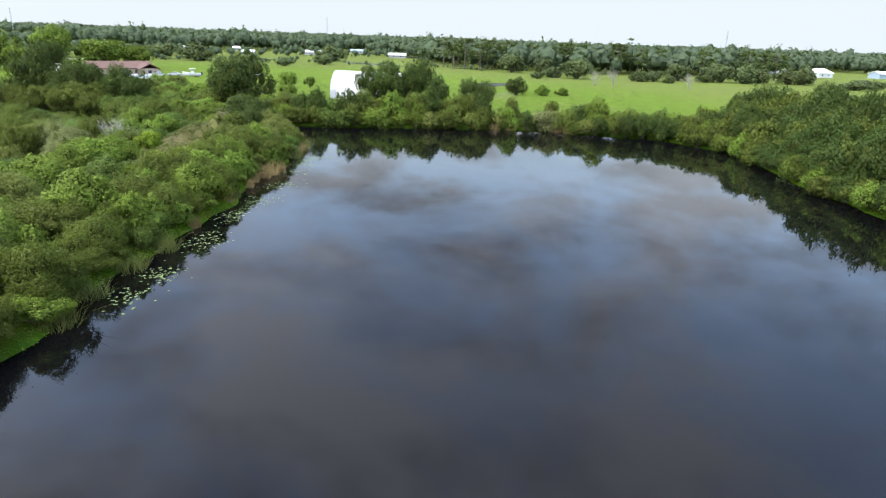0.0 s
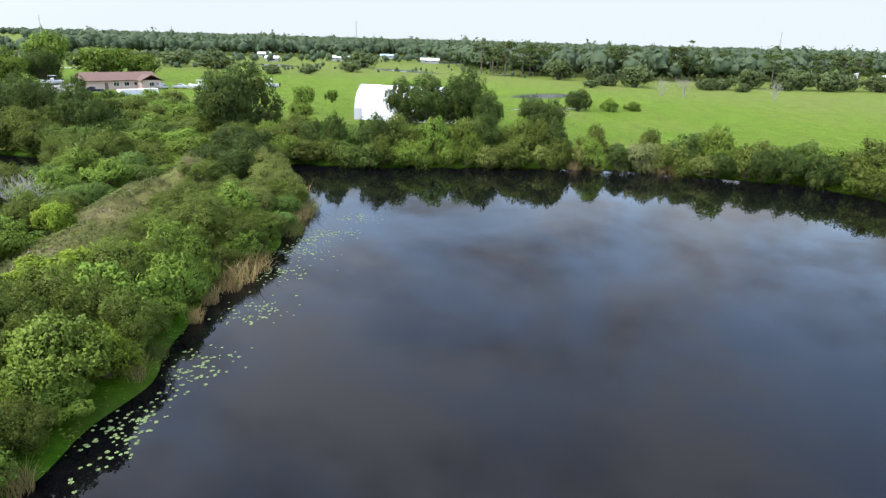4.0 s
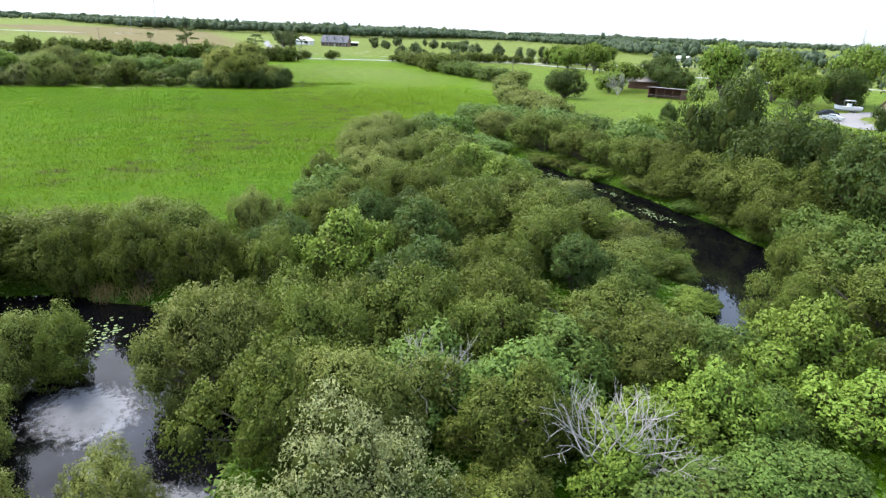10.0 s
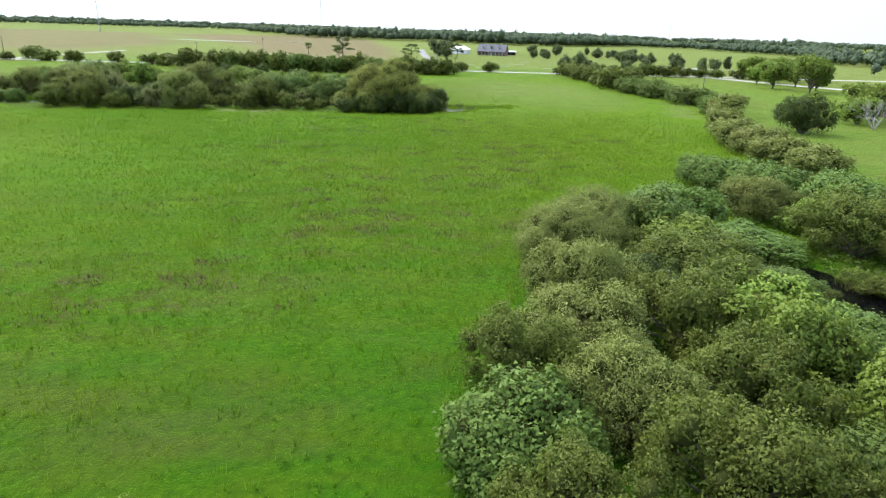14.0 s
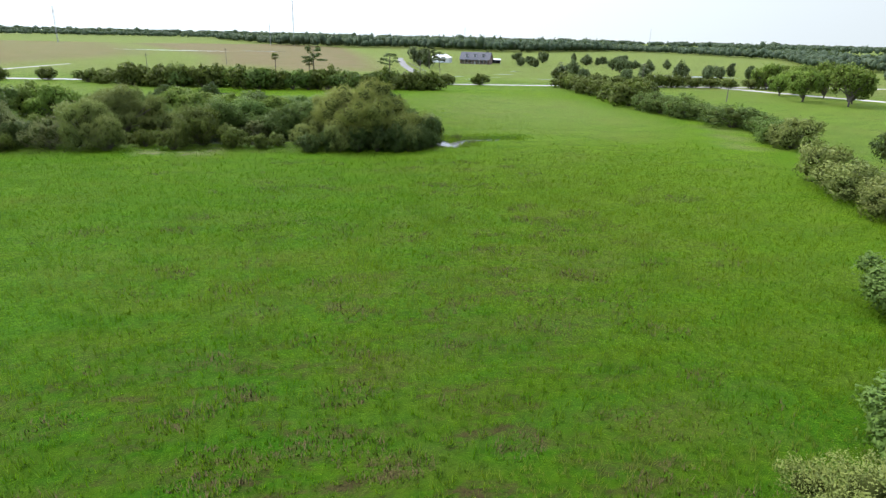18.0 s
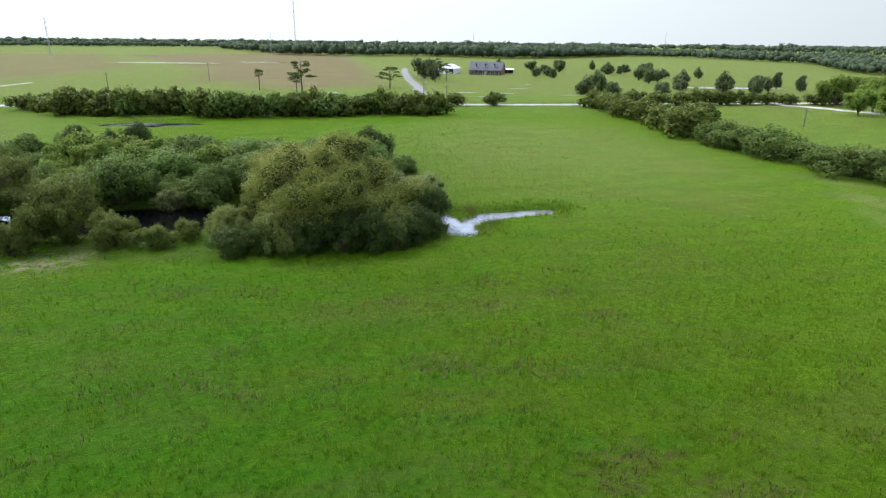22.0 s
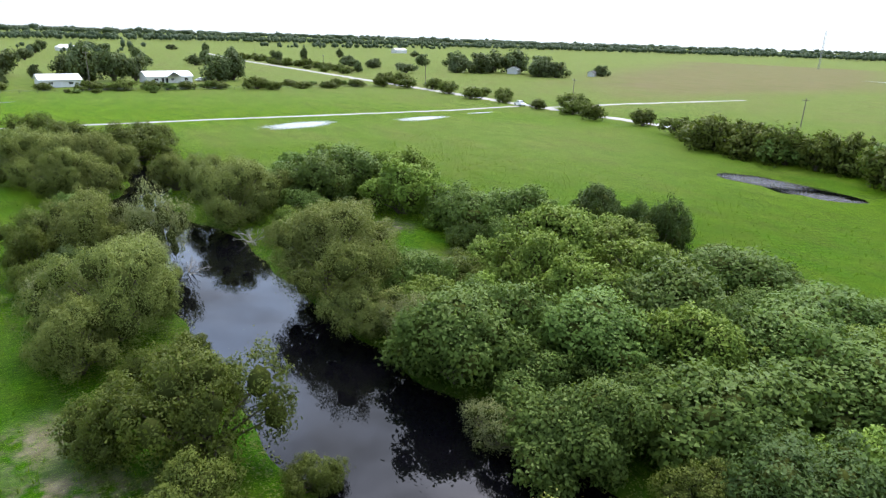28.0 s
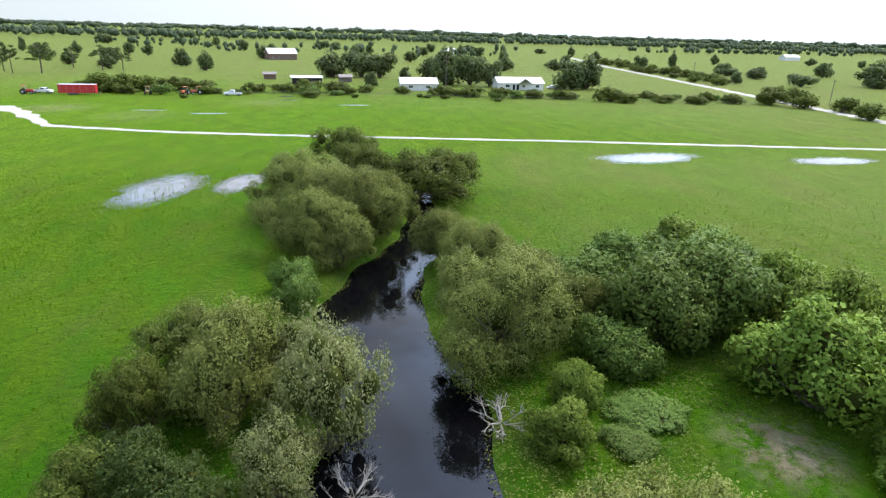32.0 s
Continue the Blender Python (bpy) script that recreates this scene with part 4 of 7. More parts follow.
rows("vine", ((-241.2, 90.3, 4.8, 5.4), (-238.6, 97.5, 4.8, 5.2), (-232, 92.5, 4.4, 5.0), (-246, 91, 3.8, 4.6), (-232.5, 100.5, 3.0, 3.6), (-239, 103.5, 3.0, 2.6), (-226.5, 94, 3.4, 4.2)), G1)
rows("bright", ((-252, 50, 4.0, 4.6), (-253, 58, 4.0, 4.8)), G1)
# the great willow by the field
gw = plant("greatwillow", -206.6, 92.5, 8, 9, group="great willow clump")
gw.matrix_world = pose(-208.0, 91.6, float(ground_z(-208.0, 91.6)), 0, 0, 8) @ Matrix.Diagonal((8.0, 11.6, 11.4, 1))
rows("willow", ((-210.8, 84.6, 2.4, 4.8), (-206.0, 81.6, 2.6, 3.8), (-202.2, 97.5, 2.8, 4.6), (-201.8, 87.0, 2.8, 4.4)), "great willow clump")
rows("dark", ((-200.4, 96, 2.2, 4.2), (-202.2, 99.5, 2.0, 2.8), (-204.6, 102.6, 1.8, 2.4), (-200.6, 90, 2.2, 4.0), (-201.8, 85, 2.0, 3.4)), "great willow clump")
rows("dark", ((-200.6, 93.0, 2.4, 4.4), (-204.2, 100.8, 2.2, 3.4), (-209.2, 102.8, 2.4, 4.6), (-212.2, 101.8, 2.0, 4.4), (-201.4, 82.0, 2.2, 2.6), (-200.4, 98, 2.0, 3.4)), "great willow clump")
rows("olive", ((-206.0, 70.0, 2.6, 3.4), (-205.2, 74.2, 2.0, 2.6), (-207.6, 77.0, 1.6, 2.0)), G1)

# the thicket between field and canal
G2 = "thicket along the canal"
rows("willow", ((-112.2, 101.4, 4.2, 5.8), (-107.5, 97.6, 4.2, 5.4), (-93.8, 93.7, 3.6, 5.0), (-99.5, 95.5, 4.0, 5.6), (-87.4, 92.6, 3.2, 4.6), (-120.6, 122.8, 3.4, 4.6), (-82.9, 110.3, 3.2, 5.2), (-78.5, 80.6, 2.2, 4.6)), G2)
rows("olive", ((-103.0, 104.7, 4.8, 5.6), (-76.9, 85.3, 2.6, 4.6), (-81.5, 88.5, 2.8, 4.4), (-88, 98.5, 3.6, 4.8), (-82, 95, 3.6, 5.0), (-75.5, 95.5, 3.6, 5.0), (-72.7, 101.5, 3.8, 5.2), (-78, 103, 3.6, 5.0), (-69.5, 107.5, 3.2, 4.8), (-95, 100, 3.8, 5.2)), G2)
rows("bright", ((-91.0, 102.8, 3.6, 5.2), (-97.5, 106.5, 3.6, 5.0), (-85, 104.5, 3.2, 4.6), (-108, 108, 4.0, 5.0), (-69.2, 84.4, 3.0, 4.8)), G2)
rows("dark", ((-66.2, 89.4, 3.2, 4.8), (-72, 91, 3.0, 4.6), (-62.6, 86.2, 2.8, 4.4), (-75.6, 88.0, 2.6, 4.2)), G2)
rows("vine", ((-102.5, 112.3, 4.0, 4.6), (-111, 114, 4.4, 5.0), (-94, 109.5, 3.6, 4.4), (-114, 107, 4.0, 5.0), (-118, 112, 4.2, 4.6)), G2)
rows("olive", ((-77.9, 75.4, 3.0, 4.0), (-77.3, 71.8, 3.0, 4.2), (-77.6, 67.6, 3.2, 4.2), (-77.2, 63.2, 3.4, 4.2), (-78.5, 58.5, 3.4, 4.0), (-81, 53, 3.6, 4.0), (-84.5, 47, 3.6, 3.9), (-85.5, 40, 3.6, 3.8), (-86, 33, 3.6, 3.8), (-73.2, 77.2, 2.6, 3.2)), G2)
rows("olive", ((-71.5, 76.5, 2.2, 4.6), (-73.2, 72.6, 2.2, 4.8), (-69.6, 80.2, 2.2, 4.6), (-74.6, 68.6, 2.0, 4.6), (-68.2, 83.6, 1.8, 4.0)), G2)
rows("willow", ((-80.5, 73.0, 2.4, 3.9), (-79.6, 69.0, 2.4, 3.8), (-80.2, 61.5, 2.6, 3.9), (-84, 56, 2.8, 3.6)), G2)
rows("olive", ((-61.0, 77.6, 3.0, 5.0), (-58.6, 80.4, 2.8, 4.8), (-59.6, 85.5, 3.2, 4.8), (-61.0, 91.0, 3.2, 4.8), (-65.5, 91.5, 2.6, 4.4), (-57.5, 95.7, 3.2, 4.6), (-57.1, 89.1, 2.8, 4.2), (-65.0, 104.0, 3.4, 4.8), (-56.6, 101.5, 3.0, 4.4)), G2)
rows("willow", ((-53, 81, 2.8, 4.4), (-58.6, 64.6, 2.8, 5.0), (-63, 66.5, 2.2, 4.4)), G2)
rows("grey", ((-49.6, 79.6, 2.8, 4.4), (-52.8, 64.5, 2.6, 4.2), (-46.6, 74.6, 2.0, 3.2)), G2)
rows("willow", ((-57.8, 66.6, 2.2, 4.2), (-59.8, 75.9, 3.0, 5.2), (-62.6, 76.2, 2.2, 4.6), (-51.2, 72.3, 1.8, 3.7), (-51.5, 68.4, 2.0, 4.0)), G2)
rows("grey", ((-47.0, 76.2, 2.6, 3.8), (-46.4, 69.4, 1.6, 2.8), (-47.9, 80.6, 2.3, 3.8)), G2)
rows("olive", ((-53.8, 78.2, 2.6, 4.6), (-63.4, 80.6, 2.6, 4.6), (-60.8, 82.6, 2.8, 4.8), (-50.4, 86.0, 2.4, 3.8), (-53.2, 95.6, 3.0, 4.2), (-64, 69, 1.8, 3.6)), G2)
rows("bright", ((-43.6, 74.1, 2.0, 3.2), (-43.3, 80.1, 2.0, 3.0), (-45.0, 71.0, 1.8, 3.0), (-43.4, 77.2, 1.8, 2.6)), G2)
# bank between canal and pond
G3 = "bushes on the pond bank"
for i in range(34):                     # low growth along the waterline
    y = 22 + i * 3.1
    x = float(np.interp(y, (20, 45, 62, 70, 80, 88, 96, 108, 118), (-24.6, -23.8, -22.6, -23.6, -23.0, -22.4, -23.2, -27.6, -32)))
    plant(vr.choice(("lime", "bright", "olive", "bright") if 58 < y < 90 else ("olive", "bright", "olive", "vine")), x - vr.uniform(.2, 1.2), y + vr.uniform(-.8, .8), vr.uniform(1.3, 1.9), vr.uniform(1.5, 2.6), group=G3)
rows("olive", ((-31.2, 92.0, 2.5, 3.2), (-28.2, 95.6, 2.6, 3.4), (-27.2, 80.6, 3.0, 4.6), (-27.5, 71.5, 2.8, 4.4), (-29.0, 62, 3.0, 4.6), (-28.2, 54, 2.8, 4.4), (-29.0, 45.5, 3.0, 4.2), (-30.2, 37, 3.2, 4.4), (-29, 29, 3.2, 4.6), (-41.4, 86.4, 1.9, 2.6), (-44.2, 84.5, 2.2, 3.0)), G3)
rows("bright", ((-26.9, 88.6, 2.5, 3.6), (-27.4, 67.0, 2.8, 4.2), (-30.2, 49.5, 3.2, 4.6), (-26.8, 76.0, 2.6, 4.4), (-28.4, 58.0, 2.2, 3.4), (-31.0, 41.5, 2.8, 3.6), (-41.2, 77.6, 2.4, 3.4), (-42.2, 72.6, 2.8, 3.8), (-41.6, 67.2, 2.8, 3.6), (-40.5, 61, 3.0, 3.8), (-46.0, 77.0, 2.4, 3.4)), G3)
rows("lime", ((-39.4, 82.2, 1.7, 2.2), (-33.0, 70.2, 1.6, 1.6), (-30.2, 75.0, 1.4, 2.0), (-29.6, 84.2, 1.4, 1.8), (-28.6, 64.0, 1.8, 2.8), (-32.2, 78.0, 1.0, 1.0)), G3)
rows("willow", ((-27.2, 101.0, 2.7, 3.4), (-26.6, 92.4, 2.3, 3.2), (-30.6, 110.0, 2.8, 3.8), (-28.5, 105.5, 2.2, 3.2)), G3)
rows("dark", ((-33.6, 107.8, 2.8, 3.8), (-34.5, 114.5, 3.4, 4.6), (-37, 120, 3.4, 4.6), (-38.6, 112.4, 2.4, 3.4)), G3)
rows("bright", ((-42.9, 114.9, 3.8, 3.8), (-46.2, 101.2, 2.6, 3.2), (-50.5, 103.5, 2.8, 4.0), (-49.2, 95.4, 2.4, 3.4), (-46.6, 121, 3.6, 4.2), (-52, 120, 3.6, 4.2)), G3)
rows("vine", ((-47.5, 109, 3.0, 3.2), (-48.2, 98.4, 1.8, 2.0), (-44.0, 105.0, 2.4, 2.4), (-52.8, 99.6, 2.0, 2.8)), G3)
rows("olive", ((-52.8, 112.0, 3.2, 4.4), (-41, 126, 3.4, 4.4), (-48.4, 106.0, 1.7, 2.8), (-47.4, 113.6, 2.4, 3.6)), G3)
rows("vine", ((-57.8, 117.6, 3.6, 4.4), (-62.5, 120.6, 3.0, 4.4), (-44.6, 90.6, 2.2, 2.2), (-52.0, 88.0, 2.8, 3.6), (-54.6, 92.0, 2.6, 3.4), (-45.0, 96.0, 2.2, 2.0), (-60.5, 126, 3.8, 5.0), (-53.8, 127.5, 3.8, 4.6)), G3)
rows("olive", ((-68, 121.8, 3.0, 5.0), (-60.4, 115.6, 2.6, 4.8), (-75.5, 123.6, 2.8, 4.8), (-55.4, 108.4, 2.4, 4.0), (-83, 124.2, 2.8, 4.6), (-90, 125.0, 2.8, 4.4)), G3)
rows("olive", ((-72.2, 124.6, 4.4, 6.0), (-80.0, 126.0, 4.0, 5.4), (-87.1, 127.0, 4.2, 5.2), (-94, 126.5, 4.2, 5.0), (-101, 125, 4.0, 4.8), (-109, 124, 4.4, 5.2), (-66, 130.5, 4.0, 5.6), (-73.5, 134, 4.2, 6.0)), G3)
rows("vine", ((-128, 128, 4.4, 4.4), (-120, 131.5, 4.6, 4.6), (-111, 132, 4.6, 4.8), (-102, 134, 4.4, 5.0), (-133, 124, 3.6, 3.8), (-90, 135, 4.4, 5.2), (-81, 137, 4.4, 5.6)), G3)

rows("olive", ((-27.2, 83.6, 3.0, 4.4), (-29.7, 90.8, 1.9, 3.0), (-28.0, 65.6, 2.7, 4.4), (-26.4, 79.4, 2.0, 3.2)), G3)
rows("olive", ((-31.6, 87.4, 2.4, 3.4), (-30.8, 82.4, 2.2, 3.0), (-33.2, 97.0, 1.8, 2.2), (-30.6, 77.2, 1.8, 2.4)), G3)
rows("bright", ((-24.6, 59.6, 2.4, 3.8), (-24.8, 71.6, 2.2, 3.6), (-25.4, 49.0, 2.4, 3.8)), G3)
rows("olive", ((-24.4, 65.6, 2.2, 3.4), (-24.4, 83.0, 2.4, 3.6), (-25.2, 54.0, 2.4, 3.6), (-25.6, 43.0, 2.2, 3.4), (-25.4, 35.5, 2.4, 3.8), (-25.6, 29, 2.4, 3.8)), G3)
rows("olive", ((-26.2, 22, 3.0, 4.8), (-28.4, 15, 3.2, 5.0), (-25.4, 26, 2.2, 3.2), (-26.6, 9, 3.0, 4.6), (-31, 20, 3.4, 5.0), (-24.6, 17, 1.8, 2.4)), G3)
rows("bright", ((-24.0, 33.2, 1.7, 1.6), (-24.2, 22.4, 1.6, 1.8)), G3)
rows("lime", ((-30.6, 71.4, 2.3, 3.0), (-28.2, 73.2, 2.0, 3.0), (-31.2, 77.4, .8, 1.0), (-27.2, 77.0, 1.1, 2.6), (-27.4, 88.6, 1.8, 3.0), (-38.3, 81.4, 1.7, 2.6)), G3)
rows("bright", ((-23.4, 85.2, 1.8, 2.4),), G3)
rows("dark", ((-38.3, 117.5, 3.8, 5.2),), G3)

cb = random.Random(31)
for (x0, y0, w0), (x1, y1, w1) in zip(CANAL[:7], CANAL[1:8]):          # growth hanging over the canal
    ln = math.hypot(x1 - x0, y1 - y0)
    for side in (-1, 1):
        for k in range(int(ln / 2.6)):
            u = (k + cb.random()) / (ln / 2.6)
            w = w0 + (w1 - w0) * u + cb.uniform(.0, 1.2)
            plant(cb.choice(("olive", "olive", "vine", "bright")), x0 + (x1 - x0) * u - side * (y1 - y0) / ln * w, y0 + (y1 - y0) * u + side * (x1 - x0) / ln * w, cb.uniform(1.5, 2.3), cb.uniform(2.2, 4.0), group="bushes hanging over the canal")

# scattered infill of the thickets
def thicket(poly, keys, n, rmin, rmax, ratio, group, seed, gap=0.62, wet=0.3):
    r = random.Random(seed)
    xs, ys = [p[0] for p in poly], [p[1] for p in poly]
    made = 0
    for _ in range(n * 30):
        if made >= n:
            break
        x, y, q = r.uniform(min(xs), max(xs)), r.uniform(min(ys), max(ys)), r.uniform(rmin, rmax)
        a = np.array([x]), np.array([y])
        if d_poly(*a, poly)[0] > 0 or d_water(*a)[0] < wet or d_poly(*a, mound_poly)[0] < q * .7:
            continue
        if any(math.hypot(x - bx, y - by) < gap * (q + br) for bx, by, br in BUSHES):
            continue
        plant(r.choice(keys), x, y, q, q * r.uniform(*ratio), group=group)
        made += 1


thicket([(-44, 20), (-78, 20), (-74, 60), (-60, 62), (-46, 62), (-40, 70), (-38, 50)], ("olive", "bright", "willow", "dark"), 60, 2.4, 3.6, (1.1, 1.6), G2, 21)
thicket([(-28, 20), (-42, 20), (-40, 60), (-40, 100), (-46, 112), (-32, 122), (-30, 100), (-31, 60), (-26, 40)], ("bright", "olive", "vine"), 26, 1.6, 2.8, (1.0, 1.4), G3, 22)
thicket([(-46, 64), (-40, 82), (-46, 100), (-56, 104), (-64, 84), (-60, 76)], ("olive", "bright", "vine", "grey"), 22, 1.8, 3.0, (1.1, 1.5), G2, 23)
thicket([(-84, 86), (-68, 78), (-62, 100), (-66, 110), (-104, 114), (-118, 108), (-112, 98)], ("olive", "dark", "vine", "olive"), 22, 2.2, 3.4, (1.2, 1.6), G2, 24)
thicket([(-36, 122), (-58, 114), (-64, 122), (-110, 122), (-136, 128), (-120, 138), (-70, 146), (-36, 140)], ("far_bright", "far_vine", "far_olive"), 34, 2.6, 4.0, (1.0, 1.3), G3, 25)
thicket([(-246, 34), (-262, 46), (-262, 66), (-256, 84), (-246, 102), (-228, 104), (-223, 92), (-225, 76), (-224, 58), (-231, 52), (-242, 52)], ("vine", "bright", "vine", "olive"), 26, 2.2, 3.4, (1.0, 1.3), G1, 26)

thicket([(-120, 140), (-70, 146), (-36, 140), (-34, 150), (-62, 172), (-88, 190), (-104, 192), (-122, 168)], ("far_bright", "far_bright", "far_olive", "far_vine"), 70, 2.4, 3.8, (.8, 1.15), G3, 27, .55)

# north and east banks of the pond
G4 = "hedge on the far bank of the pond"
for i in range(34):
    x = -37 + i * 2.8
    yb = float(np.interp(x, (-37, -31.5, -21, -5, 3, 18, 31, 40, 46.5), (125, 123.4, 122.6, 125, 126, 127, 123.5, 121.5, 114)))
    big = vr.random()
    plant("far_" + vr.choice(("olive", "bright", "olive", "grey", "dark", "willow") if x > 5 else ("bright", "olive", "willow", "olive", "vine")), x + vr.uniform(-.8, .8), yb + vr.uniform(-.4, .9), vr.uniform(2.0, 3.0), vr.uniform(3.0, 4.6), group=G4)
    if big > .3:
        plant("far_" + vr.choice(("bright", "olive", "dark", "olive")), x + vr.uniform(-1.2, 1.2), yb + vr.uniform(2.6, 5), vr.uniform(2.4, 3.6), vr.uniform(4.2, 6.4), group=G4)
    if x < 2 or x > 36:
        plant("far_" + vr.choice(("bright", "olive", "vine")), x + vr.uniform(-1.2, 1.2), yb + vr.uniform(6, 8), vr.uniform(2.6, 3.6), vr.uniform(3.4, 4.8), group=G4)
G5 = "thick growth on the east bank"
for i in range(26):
    y = 122 - i * 2.7
    x = float(np.interp(y, (50, 79, 95, 105, 113, 122), (49.5, 48.8, 49.8, 50.6, 47.6, 42)))
    plant("far_" + vr.choice(("olive", "bright", "dark", "olive")), x + vr.uniform(-.9, .4), y + vr.uniform(-.8, .8), vr.uniform(2.0, 2.8), vr.uniform(2.6, 4.4), group=G5)
for i in range(15):
    y = 124 - i * 4.2
    for k in range(3):
        plant("far_" + vr.choice(("olive", "dark", "dark", "olive")), 52.5 + k * 5.5 + vr.uniform(-1, 1.5) - max(0, 92 - y) * .02, y + vr.uniform(-1.4, 1.4), vr.uniform(3.0, 4.2), vr.uniform(5.0, 7.5) + k * 1.2, group=G5)
for x, y, r, h in ((60, 127, 4.6, 8.5), (69, 133, 4.6, 9.5), (75, 125, 5, 10), (78, 114, 5, 10), (79, 102, 5, 10.5), (76, 90, 5, 10), (84, 140, 5, 10), (80, 78, 5, 10), (72, 118, 4, 10)):
    tree("oak", x, y, r, h, 0.12, group=G5)

# single trees
G6 = "trees between pond and farmyard"
for x, y, r, h in ((-44.6, 138.5, 6.4, 12.2), (-86, 133, 5.2, 11.8), (-75.5, 131.5, 4.8, 9.8), (-64.2, 127.6, 4.8, 9.0)):
    tree("oak", x, y, r, h, 0.06, group=G6)
for x, y, r, h in ((-13.4, 161.5, 5.4, 10.4), (-7.0, 163.6, 4.8, 10.6), (-19.4, 163.5, 3.8, 8.6), (7.0, 149.0, 3.9, 7.6), (22.1, 204.6, 3.0, 5.0), (-3.0, 160.5, 3.4, 7.6)):
    tree("oak", x, y, r, h, 0.03, group=G6)
for x, y, r, h in ((-44.9, 180, 3.0, 6.4), (-44, 205, 1.8, 4.0), (-40, 160, 3.2, 4.6), (-52, 158, 3.0, 4.2)):
    tree("leafy", x, y, r, h, 0.1, group=G6)
for x, y, r, h in ((31, 207, 2.6, 3.6), (38, 210, 2, 2.6)):
    plant("bright", x, y, r, h, group=G6)
tree("oak", -176, 171, 5.4, 7.8, 0.05, group=G6)
plant("dark", -127, 162, 2.0, 4.4, group=G6)
tree("leafy", -196, 205, 7, 9.5, 0.2, group=G6)
tree("leafy", -190, 196, 5, 6, 0.1, group=G6)
for x, y, r, h in ((-176, 226, 8, 15.5), (-163, 232, 8.5, 14.0), (-155, 252, 8, 17.0), (-150, 226, 6, 9.5), (-140, 262, 9.0, 12.0), (-131, 268, 7, 10.5)):
    tree("leafy", x, y, r, h, 0.12, group="tall trees by the farmhouse")
for x, y, r, h in ((-147, 238, 6.5, 10.0), (-198, 222, 6.5, 11.0), (-206, 228, 5, 9), (-183, 214, 5, 8.5), (-113, 203, 1.8, 5.6)):
    tree("oak", x, y, r, h, 0.1, group="tall trees by the farmhouse")

# hedge between field and north pasture
G7 = "hedge along the field ditch"
for x, y, r, h in ((-164, 148, 4.4, 4.6), (-170.5, 151, 4.8, 5.8), (-199, 169, 5.0, 5.4), (-206, 171, 4.2, 4.4), (-156, 146, 4.4, 4.6), (-147, 145, 4.0, 4.4), (-139, 144, 4.2, 4.6), (-160, 153, 3.6, 3.8),
                   (-226, 176, 5.6, 4.8), (-235, 176, 5.0, 4.4), (-244, 175, 5.6, 5.6), (-252, 173, 5.0, 5.2), (-259, 174, 5.0, 5.4), (-218, 178, 4.4, 3.8)):
    plant("far_willow" if x > -200 else "far_vine", x, y, r, h, group=G7)
for x, y, r, h in ((-270, 173, 5.4, 6.2), (-276, 175, 5.2, 6.6), (-283, 175, 4.6, 5.2), (-291, 178, 4.6, 4.8), (-299, 179, 5, 5.4), (-308, 178, 5, 5.0), (-317, 179, 5, 5.4), (-326, 180, 5, 5.2), (-336, 179, 5, 5.6), (-285, 186, 5, 5.4), (-295, 190, 5, 5)):
    plant("farbush", x, y, r, h, group=G7)
for i in range(12):
    plant("farbush", -340 + vr.uniform(-3, 3), 196 + i * 8.5, vr.uniform(3.5, 5), vr.uniform(3.5, 5), group=G7)

# hedge along the west road
G8 = "hedge along the road"
for i in range(27):
    y = 22 + i * 3.9
    x = -331 + 0.10 * (y - 22) + (6 if 60 < y < 95 else 0)
    plant(vr.choice(("farbush", "farbush", "farvine")), x + vr.uniform(-2, 2), y + vr.uniform(-1.2, 1.2), vr.uniform(3.8, 5.4), vr.uniform(4.6, 7.4), group=G8)
    if i % 2:
        plant("farbush", x - 7 + vr.uniform(-2, 2), y, vr.uniform(3.4, 4.6), vr.uniform(4, 6), group=G8)
for x, y, r, h in ((-352, -9, 3.6, 4.3), (-345, 6, 4.4, 4.6), (-341, 13, 4.4, 5.0), (-350, -24, 3.6, 4.2), (-354, -36, 3.4, 4.0), (-364, -44, 5.0, 5.0), (-354, -52, 3, 3), (-366, -80, 3.2, 4.2), (-356, -88, 4, 4.1), (-362, -108, 4.2, 4.4),
                   (-368, -128, 4.6, 4.6), (-371, -156, 5.0, 5.6), (-356, -148, 5.0, 5.4), (-362, -138, 4.4, 4.6), (-376, -176, 4.2, 4.6), (-347, 24, 3, 4), (-358, -72, 3, 3.4), (-370, -96, 3, 3.2), (-347, 136, 4, 3.6), (-346, 148, 3.6, 4.2)):
    plant("farbush", x, y, r, h, group=G8)
for x, y, r, h in ((-299, -151, 4.6, 4.7), (-303, -147, 3.6, 3.2), (-330, -148, 4.4, 2.6), (-318, -150, 4.0, 2.6), (-345, -151, 4, 3), (-285, -156, 4, 2.6), (-275, -158, 4, 2.8), (-262, -160, 4, 3.4), (-252, -160, 4.4, 3.6), (-242, -162, 4.4, 3.4), (-228, -166, 3, 2.4),
                   (-205, -165, 4.4, 3.6), (-196, -164, 4.4, 4.2), (-187, -163, 4, 3.2), (-178, -162, 3.4, 3), (-153, -164, 5, 4.6), (-160, -163, 4, 3.4), (-138, -158, 5.4, 5.6), (-130, -162, 5.6, 5.4), (-145, -160, 4.6, 4.4), (-215, -168, 3.4, 2.6)):
    plant("farbush", x, y, r, h, group="scrub along the south fence")
sr = random.Random(77)
for i in range(54):
    x = sr.uniform(-352, -120)
    rr = sr.choice((1.2, 1.6, 2.2, 3.0))
    plant(sr.choice(("farbush", "farvine")), x, -158 + .03 * (x + 240) + sr.gauss(0, 4.5), rr, rr * sr.uniform(.7, 1.1), group="scrub along the south fence")
